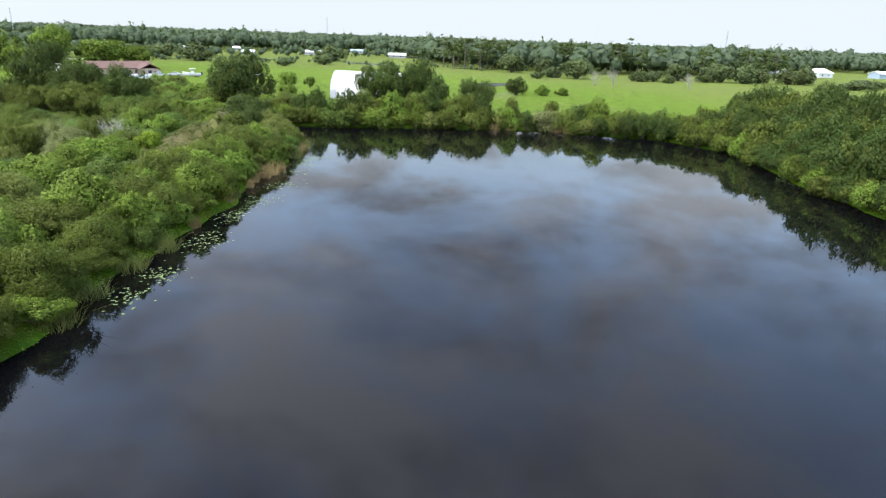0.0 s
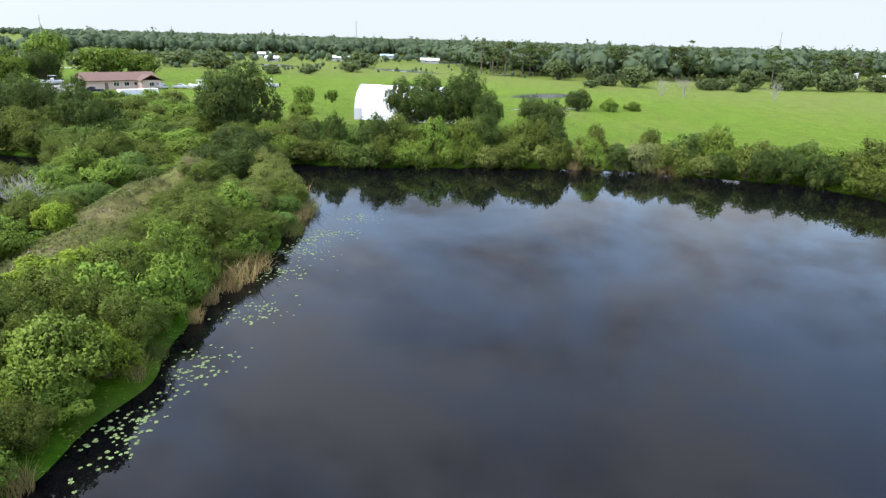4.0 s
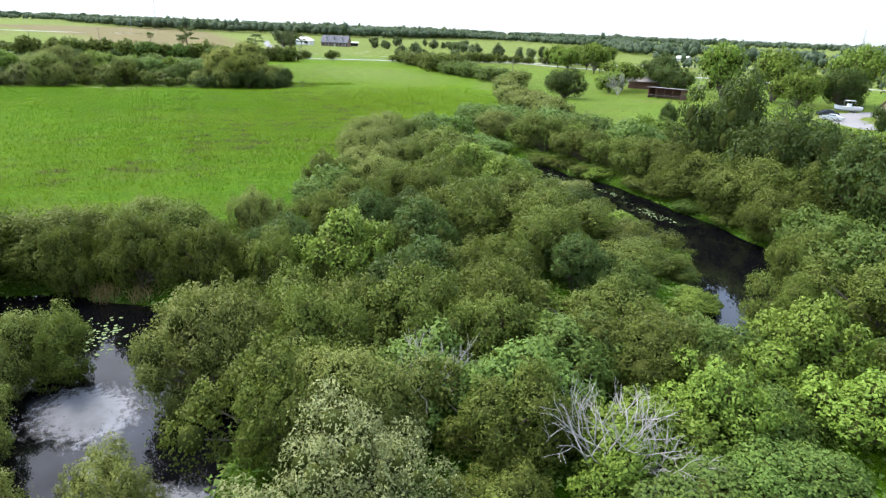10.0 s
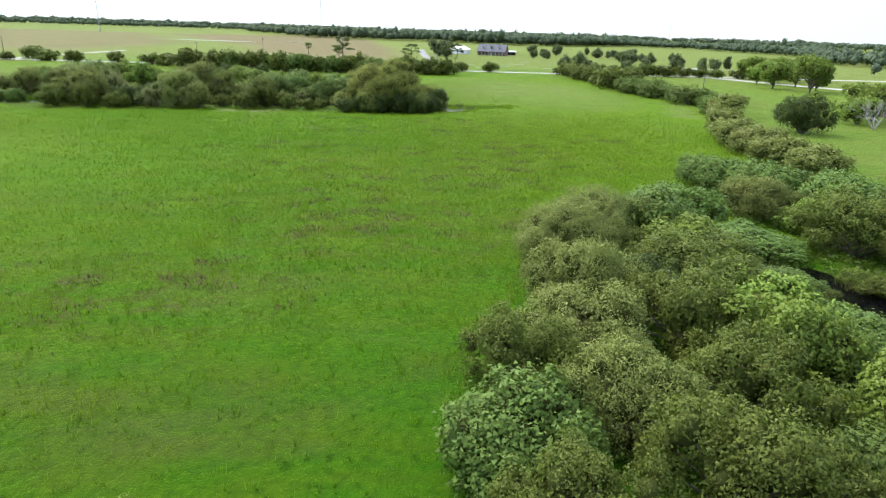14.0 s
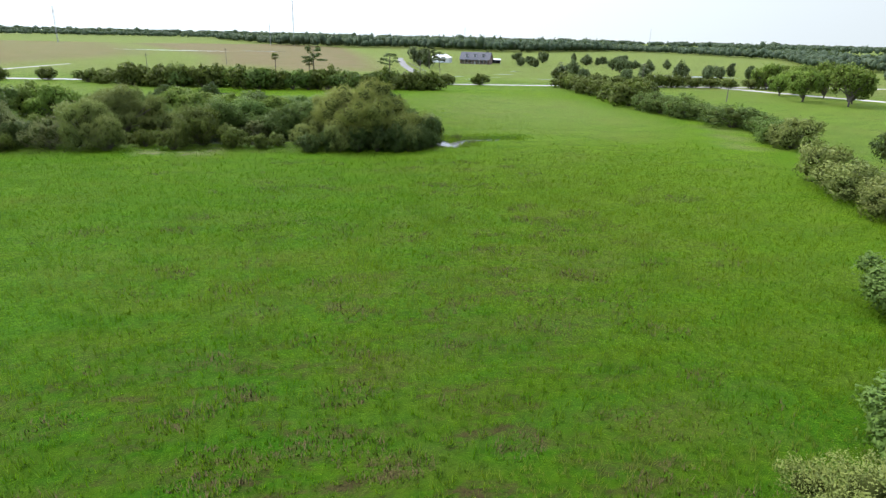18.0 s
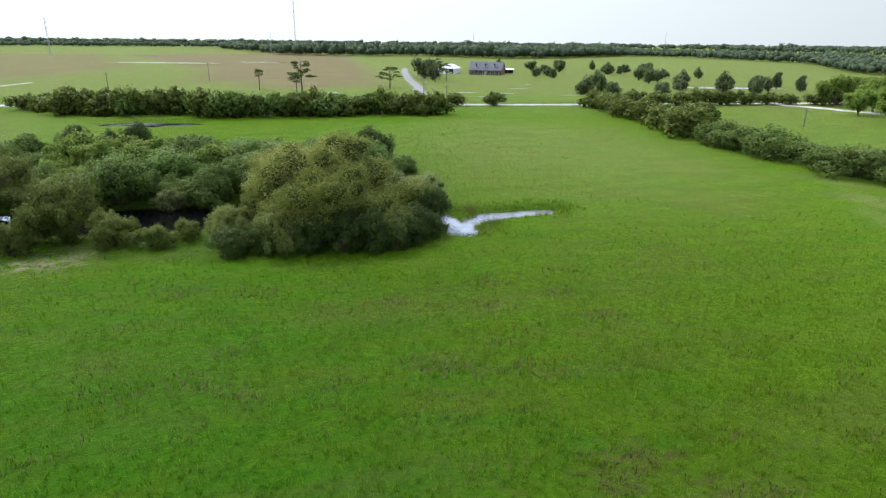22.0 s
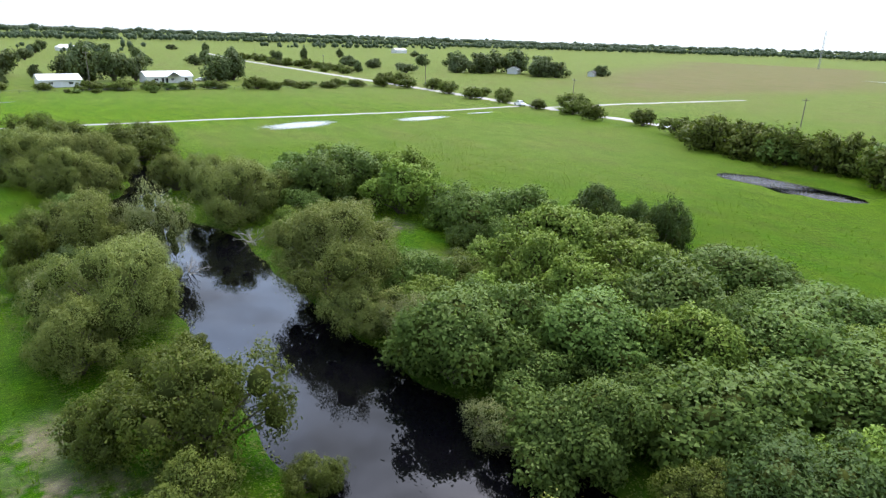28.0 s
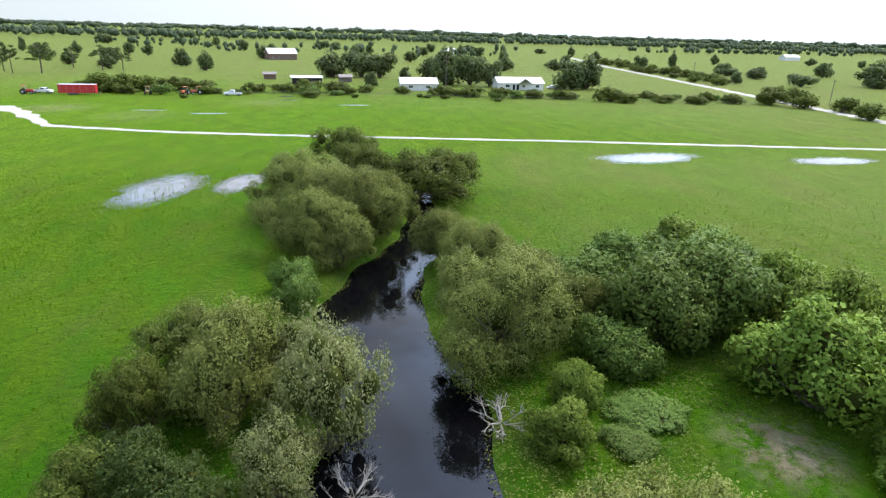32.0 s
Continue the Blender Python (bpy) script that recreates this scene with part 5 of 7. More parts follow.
for i in range(26):
    plant("farbush", -392 - .09 * i * 8 + sr.uniform(0, 16), -235 - i * 8, sr.uniform(2.5, 5), sr.uniform(2.5, 5.5), group="scrub along the road")
# pasture trees round the south houses
G9 = "trees round the south houses"
for x, y, r, h in ((-199, -238, 7.5, 9.6), (-212, -243, 8.0, 11.4), (-221, -240, 6.5, 10.4), (-258, -205, 6.6, 11.6), (-248, -206, 7.6, 13.0), (-266, -202, 5.0, 10.0), (-299, -196, 7.0, 11.6), (-307, -200, 6.0, 10.6), (-217, -189, 3.6, 5.2), (-243, -222, 5, 9), (-232, -226, 3, 6)):
    tree("faroak", x, y, r, h, 0.14, group=G9)
for x, y, r, h in ((-481, -226, 11, 13), (-497, -232, 10, 12.6), (-508, -222, 11, 12.8), (-506, -193, 10, 12), (-496, -186, 9, 10), (-502, -178, 7, 9.4), (-515, -205, 10, 11), (-470, -236, 8, 10), (-548, -180, 5, 7), (-433, -311, 6, 5), (-443, -334, 6, 6), (-476, -243, 8, 11)):
    tree("faroak", x, y, r, h, 0.1, group="grove in the west field")
for i in range(64):
    a, d = vr.uniform(-2.3, -0.95), vr.uniform(330, 760)
    x, y = -217 + d * math.cos(a), 60 + d * math.sin(a)
    if abs(x + 375) > 18:
        tree("faroak", x, y, vr.uniform(3.2, 6.2), vr.uniform(5.5, 9), 0.18, group="scattered pasture trees")
for i in range(34):
    x, y = vr.uniform(-620, -370), vr.uniform(196, 330)
    if math.hypot(x + 545, y - 195) > 34:
        tree("faroak", x, y, vr.uniform(2.2, 4.2), vr.uniform(4.5, 7.5), 0.22, group="scattered pasture trees")
for x, y, r, h in ((-388, 198, 3.8, 5.6), (-394, 213, 3.6, 4.4), (-516, 221, 3, 6), (-531, 234, 3.4, 4.6), (-388, 276, 3.2, 7), (-505, 150, 6, 11), (-520, 156, 5, 9), (-488, 152, 4, 7)):
    tree("faroak", x, y, r, h, 0.14, group="scattered pasture trees")
for x, y, r, h in ((-314, 265, 6, 11), (-323, 284, 6, 11.6), (-334, 268, 6, 11), (-306, 252, 4.6, 8), (-330, 300, 6, 11), (-340, 285, 6, 10), (-284, 243, 6.4, 11.4), (-269, 247, 6.2, 13), (-277, 256, 5, 10), (-296, 262, 5.4, 10)):
    tree("leafy", x, y, r, h, 0.2, group="light green roadside trees")
for x, y, r, h in ((92, 309, 5, 4.6), (101, 315, 5, 5), (63, 314, 7, 9), (52, 318, 5, 5), (118, 330, 6, 8), (130, 325, 6, 7), (140, 330, 7, 9), (150, 325, 7, 9), (160, 332, 6, 7), (175, 332, 6, 7), (185, 335, 7, 8), (42, 300, 3, 3.4), (104, 302, 3, 3.6), (190, 300, 6, 4), (205, 310, 6, 4), (52, 346, 6, 7.9), (35, 352, 6.5, 9.6), (-85, 337, 4, 3.8), (-99, 327, 4, 4.5), (-70, 366, 6, 5.9), (-75, 420, 8, 9), (-140, 360, 9, 8), (-165, 372, 9, 8), (-190, 380, 9, 7)):
    tree("faroak", x, y, r, h, 0.1, group="trees beyond the east pasture")


# pines and palms
def pine_mesh(seed, nl=900):
    r = np.random.default_rng(seed)
    ps, ns = [], []
    for k in range(26):
        a, z = r.uniform(0, 6.28), r.uniform(.42, 1.0)
        q = .30 * (1.25 - z) * r.uniform(.4, 1.0) + .05
        c = np.array([math.cos(a) * q * 1.3, math.sin(a) * q * 1.3, z])
        d = r.normal(0, 1, (nl // 26, 3))
        d /= np.linalg.norm(d, axis=1, keepdims=True)
        ps.append(c + d * np.array([.09, .09, .035]) * r.uniform(.5, 1.1, (len(d), 1)))
        ns.append(d)
    v, f = leaves(np.concatenate(ps), np.concatenate(ns), .065, r, .45)
    return mesh_of("crown", v, f, [PINE])


PINES = [pine_mesh(s) for s in (1, 2, 3)]
pbm = bmesh.new()
tube(pbm, [(0, 0, -.02), (.01, 0, .5), (0, .01, .98)], [.022, .016, .004], 7)
for a, z in ((0.3, .5), (2.2, .58), (4.0, .66), (5.2, .74), (1.2, .8), (3.1, .88)):
    tube(pbm, [(0, 0, z), (math.cos(a) * .2, math.sin(a) * .2, z + .06)], [.008, .003], 4)
PINETRUNK = bpy.data.meshes.new("trunk")
pbm.to_mesh(PINETRUNK)
pbm.free()
PINETRUNK.materials.append(BARK)


def pine(x, y, h, group="slash pines", wide=1.0):
    ob = base("pine_tree", pose(x, y, float(ground_z(x, y)), 0, 0, vr.uniform(0, 360)) @ Matrix.Diagonal((h * wide, h * wide, h, 1)), "slender pine tree with open dark crown", "tree", group)
    child("crown", vr.choice(PINES), ob)
    child("trunk", PINETRUNK, ob)


for x, y, h, w in ((-402, 84, 13.5, 1.1), (-429, 122, 9.2, 1.7), (-79, -227, 12.5, 1.2), (-69, -224, 11.2, .9), (-75, -266, 10.3, 1.2), (-94, -251, 11.1, 1.2), (-102, -254, 10, 1.2), (-60, -235, 12, 1), (-50, -240, 11, 1), (-470, 150, 12, 1.2), (-480, 158, 10, 1.2)):
    pine(x, y, h, wide=w)
for i in range(60):
    pine(vr.uniform(-6, 200), vr.uniform(366, 440), vr.uniform(12, 17), "pines at the wood's edge", 1.3)


def palm(x, y, h, r=1.8):
    ob = base("cabbage_palm", pose(x, y, float(ground_z(x, y)), 0, 0, vr.uniform(0, 360)), "cabbage palm with fan leaves and dead brown fronds", "tree", "palms")
    bm = bmesh.new()
    tube(bm, [(0, 0, -.2), (.1, 0, h * .4), (.05, .05, h - r * .5)], [.24, .19, .17], 8)
    part("trunk", bm, BARK, ob)
    for k in range(26):
        bm = bmesh.new()
        a, e = k * 2.4, 1.2 - 1.9 * (k / 26)
        ln = r * vr.uniform(.8, 1.1)
        d = Vector((math.cos(a) * math.cos(e), math.sin(a) * math.cos(e), math.sin(e)))
        side = Vector((-math.sin(a), math.cos(a), 0))
        c = Vector((.05, .05, h - r * .5))
        tube(bm, [c, c + d * ln * .5], [.02, .015], 4)
        hub = c + d * ln * .45
        for j in range(9):
            b = (j - 4) * .3
            tip = hub + (d * math.cos(b) + side * math.sin(b)) * ln * .62 - Vector((0, 0, .22 * ln * abs(b) * .6 + .1))
            mid = hub + (tip - hub) * .5
            s2 = (side * math.cos(b) - d * math.sin(b)) * ln * .07
            vs = [bm.verts.new(hub), bm.verts.new(mid + s2), bm.verts.new(tip), bm.verts.new(mid - s2)]
            bm.faces.new(vs)
        part("frond", bm, REED if k > 19 else PALM, ob)


palm(-246.8, 15.5, 4.9)
palm(-400, 82, 6.5, 2.4)
palm(-419, 66, 8.0, 2.4)


# dead and bare shrubs
def bare_shrub(x, y, r, h, seed, label="leafless grey shrub with fine dead twigs", lean=0.0):
    q = random.Random(seed)
    ob = base("dead_shrub", pose(x, y, max(float(ground_z(x, y)), -.1)), label, "bush", "dead shrubs")
    for k in range(9):
        bm = bmesh.new()
        a, e = q.uniform(0, 6.28), q.uniform(.5, 1.35) - lean

        def grow(p, d, ln, rad, depth):
            e2 = p + d * ln + Vector((0, 0, .04 * ln))
            tube(bm, [p, (p + e2) / 2 + Vector((q.uniform(-.06, .06), q.uniform(-.06, .06), 0)) * ln, e2], [rad, rad * .8, rad * .55], 4)
            if depth:
                for _ in range(3):
                    d2 = (d + Vector((q.gauss(0, .5), q.gauss(0, .5), q.gauss(.05, .4)))).normalized()
                    grow(e2 - d * ln * q.uniform(0, .4), d2, ln * q.uniform(.5, .75), rad * .5, depth - 1)

        d0 = Vector((math.cos(a) * math.cos(e) * r / h * 1.6, math.sin(a) * math.cos(e) * r / h * 1.6, math.sin(e))).normalized()
        grow(Vector((0, 0, -.1)), d0, h * .42, .06, 3)
        part("branch", bm, DEADWOOD, ob)


bare_shrub(-47.6, 89.0, 2.3, 5.6, 1)
bare_shrub(-53.5, 84.0, 2.0, 4.8, 21)
bare_shrub(-46.4, 90.4, 1.8, 3.6, 2)
bare_shrub(-50.4, 68.4, 2.0, 3.8, 3)
bare_shrub(-225.0, 30.0, 2.4, 2.6, 4, "fallen bare grey branches over the water", .35)
bare_shrub(-216.4, 35.2, 2.2, 2.6, 5, "fallen bare grey branches over the water", .5)
bare_shrub(-199, 240, 4.6, 9, 6, "tall leafless grey tree")
bare_shrub(-182, 193, 4.6, 8.6, 7, "tall leafless grey tree")
bare_shrub(98, 260, 1.6, 8.0, 8, "bare dead tree standing in the pasture")
bare_shrub(68, 262, 2.0, 9.0, 9, "bare dead tree standing in the pasture")
bare_shrub(61, 266, 2.0, 8.0, 10, "bare dead tree standing in the pasture")


# far woods round the plain
def woods():
    r = np.random.default_rng(5)
    pts = []

    def front(line, depth, n, h0, h1):
        """Trees standing behind a wood's edge, thinning out with depth."""
        q = np.array(line, float)
        seg = np.hypot(*(q[1:] - q[:-1]).T)
        s = r.uniform(0, seg.sum(), n)
        k = np.minimum(np.searchsorted(np.cumsum(seg), s), len(seg) - 1)
        u = (s - (np.cumsum(seg) - seg)[k]) / seg[k]
        p = q[k] + (q[k + 1] - q[k]) * u[:, None]
        out = p - np.array((-110.0, 60.0))
        out /= np.linalg.norm(out, axis=1, keepdims=True)
        d = depth * r.random(n) ** 1.6 + 8 * np.sin(s * .11) + 5 * np.sin(s * .047)
        p = p + out * d[:, None] + r.normal(0, 5, (n, 2))
        pts.append(np.stack([p[:, 0], p[:, 1], r.uniform(h0, h1, n)], 1))

    front([(-293, 465), (-263, 547), (-194, 571), (-133, 626), (-86, 670), (-34, 605), (-1, 432), (25, 402), (43, 378), (90, 372), (150, 395), (205, 440), (210, 530), (330, 575), (460, 490), (620, 300), (740, 100), (760, -150)], 260, 4600, 11, 16.5)
    for rad, n, a0, a1 in ((1000, 1500, -30, 128), (1700, 1300, -30, 150), (2500, 900, 60, 150)):
        front([(-110 + rad * math.cos(radians(a)), 60 + rad * math.sin(radians(a))) for a in range(a0, a1, 8)], 260, n, 14, 20)
    front([(-420, 480), (-529, 476), (-600, 520), (-756, 626), (-972, 638), (-1120, 572)], 320, 1500, 8, 13)
    front([(-293, 465), (-420, 480)], 80, 160, 8, 13)
    front([(-1120, 572), (-960, 400), (-916, 322), (-980, 270), (-1041, 243), (-1010, 117), (-1080, 40)], 380, 1700, 11, 18)
    front([(-1080, 40), (-1300, -20), (-1600, -110), (-1786, -130), (-1700, -600), (-1300, -900), (-800, -1150), (-535, -1127), (-200, -1000), (100, -900), (400, -760), (700, -420), (760, -150)], 420, 3400, 10, 15)
    front([(-560, -790), (-602, -770), (-761, -822), (-900, -800)], 120, 90, 6, 11)
    front([(-330, -500), (-261, -463), (-185, -505), (-114, -474), (-40, -520), (60, -600)], 190, 110, 5, 10)
    front([(-200, 330), (-120, 345), (-60, 372), (-10, 372), (40, 356)], 60, 110, 1.6, 4)
    front([(-330, 330), (-240, 350), (-190, 420), (-110, 470), (-40, 520)], 90, 260, 3, 8)
    near = len(pts)
    for rad, n in ((2300, 1500), (3000, 1500), (3900, 1500)):          # closed woods out to the horizon
        front([(-110 + rad * math.cos(radians(a)), 60 + rad * math.sin(radians(a))) for a in range(0, 361, 6)], 500, n, 15, 21)
    for group, k, wide, tag, word in ((pts[:near], 30, 1.15, "far_woods", "dark green pine woods along the edge of the pasture"), (pts[near:], 10, 3.2, "horizon_woods", "dark green woods closing the horizon")):
        P = np.concatenate(group)
        n = len(P)
        tall = r.random(n) < .07
        P[:, 2] *= np.where(tall, r.uniform(1.15, 1.45, n), r.uniform(.75, 1.1, n))
        d = r.normal(0, 1, (n, k, 3))
        d /= np.linalg.norm(d, axis=2, keepdims=True)
        w = P[:, 2] * r.uniform(.22, .42, n) * np.where(tall, .6, 1.0) * wide
        sc = np.stack([w, w, P[:, 2] * .40], 1)[:, None, :]
        c = np.stack([P[:, 0], P[:, 1], GZ + P[:, 2] * .56], 1)[:, None, :]
        pos = c + d * sc * r.uniform(.7, 1.08, (n, k, 1))
        size = np.repeat(w * .5, k)[:, None]
        v, f = leaves(pos.reshape(-1, 3), d.reshape(-1, 3), 1.0, r, .8, 0, .5)
        v = v.reshape(-1, 3, 3)
        q = pos.reshape(-1, 1, 3)
        v = (q + (v - q) * size[:, :, None]).reshape(-1, 3)
        cv = (ICO1[0][None] * sc * .82 + c).reshape(-1, 3)
        cf = (ICO1[1][None] + (np.arange(n) * len(ICO1[0]))[:, None, None]).reshape(-1, 3)
        nv = np.concatenate([np.repeat((d * .8 + np.array((0, 0, .4))).reshape(-1, 3), 3, 0), np.tile(ICO1[0], (n, 1))])
        me = mesh_of(tag, np.concatenate([v, cv]), np.concatenate([f, cf + len(v)]), [WOODS_HAZED], normals=nv)
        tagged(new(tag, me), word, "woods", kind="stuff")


woods()


# ---- buildings ----
def window(parent, x, y, z, w, h, axis, out, frame_mat=WHITEPAINT):
    """A window set into a wall: its frame with sill and its pane. axis 'x': the wall runs along x; out: the side that it faces."""
    def slab(u0, u1, d0, d1, z0, z1):
        d0, d1 = sorted((out * d0, out * d1))
        return (x + u0, y + d0, z + z0, x + u1, y + d1, z + z1) if axis == "x" else (x + d0, y + u0, z + z0, x + d1, y + u1, z + z1)

    bm = bmesh.new()
    for s in ((-w / 2 - .08, -w / 2, -.05, .05, -h / 2, h / 2), (w / 2, w / 2 + .08, -.05, .05, -h / 2, h / 2), (-w / 2 - .08, w / 2 + .08, -.05, .05, h / 2, h / 2 + .08), (-w / 2 - .12, w / 2 + .12, -.05, .10, -h / 2 - .10, -h / 2), (-.03, .03, -.05, .04, -h / 2, h / 2)):
        box(bm, *slab(*s))
    wf = part("window", bm, frame_mat, parent)
    part("pane", bmbox(*slab(-w / 2, w / 2, -.04, .02, -h / 2, h / 2)), GLASS, wf)


def gable_roof(bm, L, W, z, rise, over=.5, thick=.18, hip=0.0):
    """A roof over a rectangle from the origin; hip: how far the ridge stops short of each end."""
    x0, x1, y0, y1 = -over, L + over, -over, W + over
    zr = z - over * rise / (W / 2)
    b = [(x0, y0, zr), (x1, y0, zr), (x1, y1, zr), (x0, y1, zr), (x0 + hip, W / 2, z + rise), (x1 - hip, W / 2, z + rise)]
    lo = [bm.verts.new(v) for v in b]
    hi = [bm.verts.new((v[0], v[1], v[2] + thick)) for v in b]
    for vs, flip in ((lo, True), (hi, False)):
        for f in ((0, 1, 5, 4), (2, 3, 4, 5), (3, 0, 4), (1, 2, 5)):
            if len(f) == 3 and hip <= 0:
                continue
            q = [vs[i] for i in f]
            bm.faces.new(q[::-1] if flip else q)
    ring = (0, 1, 2, 3) if hip > 0 else (0, 1, 5, 2, 3, 4)
    if hip > 0:
        for a, c in zip(ring, ring[1:] + ring[:1]):
            bm.faces.new((lo[a], lo[c], hi[c], hi[a]))
    else:
        for a, c in ((0, 1), (1, 5), (5, 2), (2, 3), (3, 4), (4, 0)):
            bm.faces.new((lo[a], lo[c], hi[c], hi[a]))


def walls(bm, L, W, h, rise=0.0, t=.2):
    """Four walls, with gables where rise is given."""
    box(bm, 0, 0, -.3, L, t, h)
    box(bm, 0, W - t, -.3, L, W, h)
    box(bm, 0, t, -.3, t, W - t, h)
    box(bm, L - t, t, -.3, L, W - t, h)
    if rise:
        for x in (0.02, L - t - .02):
            a = [bm.verts.new((x + dx, y, z)) for dx in (0, t) for y, z in ((0, h), (W, h), (W / 2, h + rise))]
            bm.faces.new(a[:3][::-1])
            bm.faces.new(a[3:])
            for i, j in ((0, 1), (1, 2), (2, 0)):
                bm.faces.new((a[i], a[j], a[j + 3], a[i + 3]))


def door(parent, x, y, z, w, h, axis, out, mat=TIMBER, name="door"):
    d0, d1 = sorted((out * -.03, out * .05))
    bm = bmbox(x - w / 2, y + d0, z, x + w / 2, y + d1, z + h) if axis == "x" else bmbox(x + d0, y - w / 2, z, x + d1, y + w / 2, z + h)
    dd = part(name, bm, mat, parent)
    k = w * .4
    part("handle", bmbox(x + k - .05, y + out * .06 - .03, z + h * .45, x + k + .05, y + out * .06 + .03, z + h * .5) if axis == "x" else bmbox(x + out * .06 - .03, y + k - .05, z + h * .45, x + out * .06 + .03, y + k + .05, z + h * .5), STEEL, dd)


def simple_house(m, L, W, h, rise, wall, roof, label, hip=0.0, wins=(), doors=(), name="house", category="house"):
    ob = base(name, m, label, category)
    bm = bmesh.new()
    walls(bm, L, W, h, 0 if hip > 0 else rise)
    part("wall", bm, wall, ob)
    bm = bmesh.new()
    gable_roof(bm, L, W, h, rise, hip=hip)
    part("roof", bm, roof, ob)
    for axis, out, u, z, w, hh in wins:
        window(ob, *((u, 0 if out < 0 else W) if axis == "x" else (0 if out < 0 else L, u)), z, w, hh, axis, out)
    for axis, out, u, w, hh, mt, nm in doors:
        door(ob, *((u, 0 if out < 0 else W) if axis == "x" else (0 if out < 0 else L, u)), 0, w, hh, axis, out, mt, nm)
    return ob


def heading(x, y, x1, y1):
    return pose(x, y, GZ, 0, 0, math.degrees(math.atan2(y1 - y, x1 - x)))


# white fabric shelter with pointed arched profile
def shelter():
    ob = base("fabric_shelter", heading(-31.5, 171.5, -7.6, 168.8), "large white fabric storage shelter with pale grey end", "shed")
    L, W, H = 24.0, 11.0, 7.4
    prof = [(-W / 2, 0), (-W / 2 + .1, 2.6), (-W / 2 + .7, 4.2), (-W / 2 + 2.0, 5.7), (-W / 2 + 3.8, 6.8), (0, H), (W / 2 - 3.8, 6.8), (W / 2 - 2.0, 5.7), (W / 2 - .7, 4.2), (W / 2 - .1, 2.6), (W / 2, 0)]
    n = 12
    bm = bmesh.new()
    ribs = []
    for i in range(n + 1):
        sag = .0 if i % 2 == 0 else .06
        ribs.append([bm.verts.new((L * i / n, W / 2 + p[0] * (1 - sag / 6), p[1] * (1 - sag / 6) - .2)) for p in prof])
    for a, b in zip(ribs, ribs[1:]):
        for k in range(len(prof) - 1):
            bm.faces.new((a[k], b[k], b[k + 1], a[k + 1]))
    part("cover", bm, FABRIC, ob)
    bm = bmesh.new()
    a, b = ([bm.verts.new((u, W / 2 + p[0] * 1.004, p[1] * 1.004 - .2)) for p in prof] for u in (-.02, 1.7))
    for k in range(len(prof) - 1):
        bm.faces.new((a[k], b[k], b[k + 1], a[k + 1]))
    part("end_strip", bm, GREYPANEL, ob, "grey strip of fabric at the end")
    for i, x in enumerate((0.04, L - .04)):
        bm = bmesh.new()
        vs = [bm.verts.new((x, W / 2 + p[0] * .99, p[1] * .99 - .2)) for p in prof]
        bm.faces.new(vs)
        g = bmesh.ops.extrude_face_region(bm, geom=list(bm.faces))
        bmesh.ops.translate(bm, vec=(.05 if i == 0 else -.05, 0, 0), verts=[v for v in g["geom"] if isinstance(v, bmesh.types.BMVert)])
        # the right end is a solid panel coloured like the shade within
        part("end_panel", bm, GREYPANEL if i == 0 else DARKIN, ob, "pale grey fabric end panel" if i == 0 else "dark panel painted as the shaded inside of the shelter")
    for i in range(0, n + 1, 2):
        bm = bmesh.new()
        tube(bm, [(L * i / n, W / 2 + p[0] * .985, p[1] * .985 - .2) for p in prof], [.05] * len(prof), 5)
        part("rib", bm, STEEL, ob)


shelter()

# pink farmhouse with brown shingle roof
fh = simple_house(heading(-121, 219, -106, 236), 21.0, 10.0, 2.7, 2.0, STUCCO, BROWNROOF, "single-storey pink stucco farmhouse with brown shingle roof", 0,
                  wins=(("x", -1, 8.5, 1.5, 1.4, 1.1), ("x", -1, 11.5, 1.5, 1.4, 1.1), ("x", -1, 14.2, 1.5, .9, 1.1), ("y", -1, 8.2, 1.6, 1.0, 1.0)),
                  doors=(("x", -1, 5.6, 1.0, 2.05, TIMBER, "door"), ("y", -1, 4.0, 3.4, 2.2, DARKIN, "garage_opening")))
wing = bmesh.new()
walls(wing, 6.0, 5.5, 2.7, 0)
bmesh.ops.transform(wing, matrix=Matrix.Translation((14.8, -3.2, 0)), verts=wing.verts)
part("wing_wall", wing, STUCCO, fh)
wing = bmesh.new()
gable_roof(wing, 6.4, 6.0, 2.7, 1.5, .5)
bmesh.ops.transform(wing, matrix=Matrix.Translation((20.8, -3.4, 0.004)) @ pose(0, 0, 0, 0, 0, 90), verts=wing.verts)
part("wing_roof", wing, BROWNROOF, fh)
window(fh, 17.8, -3.2, 1.5, 1.3, 1.1, "x", -1)


def open_shed(x, y, x1, y1):
    ob = base("open_shed", heading(x, y, x1, y1), "open-fronted brown timber shed with rusty sheet roof", "shed")
    L, W = 9.5, 4.5
    bm = bmesh.new()
    box(bm, 0, W - .1, -.2, L, W, 2.5)
    box(bm, 0, .1, -.2, .1, W - .1, 2.6)
    box(bm, L - .1, .1, -.2, L, W - .1, 2.6)
    part("wall", bm, REDWOOD, ob)
    for k in range(5):
        part("post", bmbox(k * (L - .2) / 4, 0, -.2, k * (L - .2) / 4 + .2, .2, 2.75), REDWOOD, ob)
    for k in range(4):
        part("rail", bmbox(.2 + k * (L - .2) / 4, .05, .8, k * (L - .2) / 4 + 2.3, .12, .95), TIMBER, ob)
    bm = bmesh.new()
    box(bm, -.4, -.6, 0, L + .4, W + .4, .1, Matrix.Translation((0, 0, 2.85)) @ pose(0, 0, 0, -3, 0, 0))
    part("roof", bm, RUST, ob)


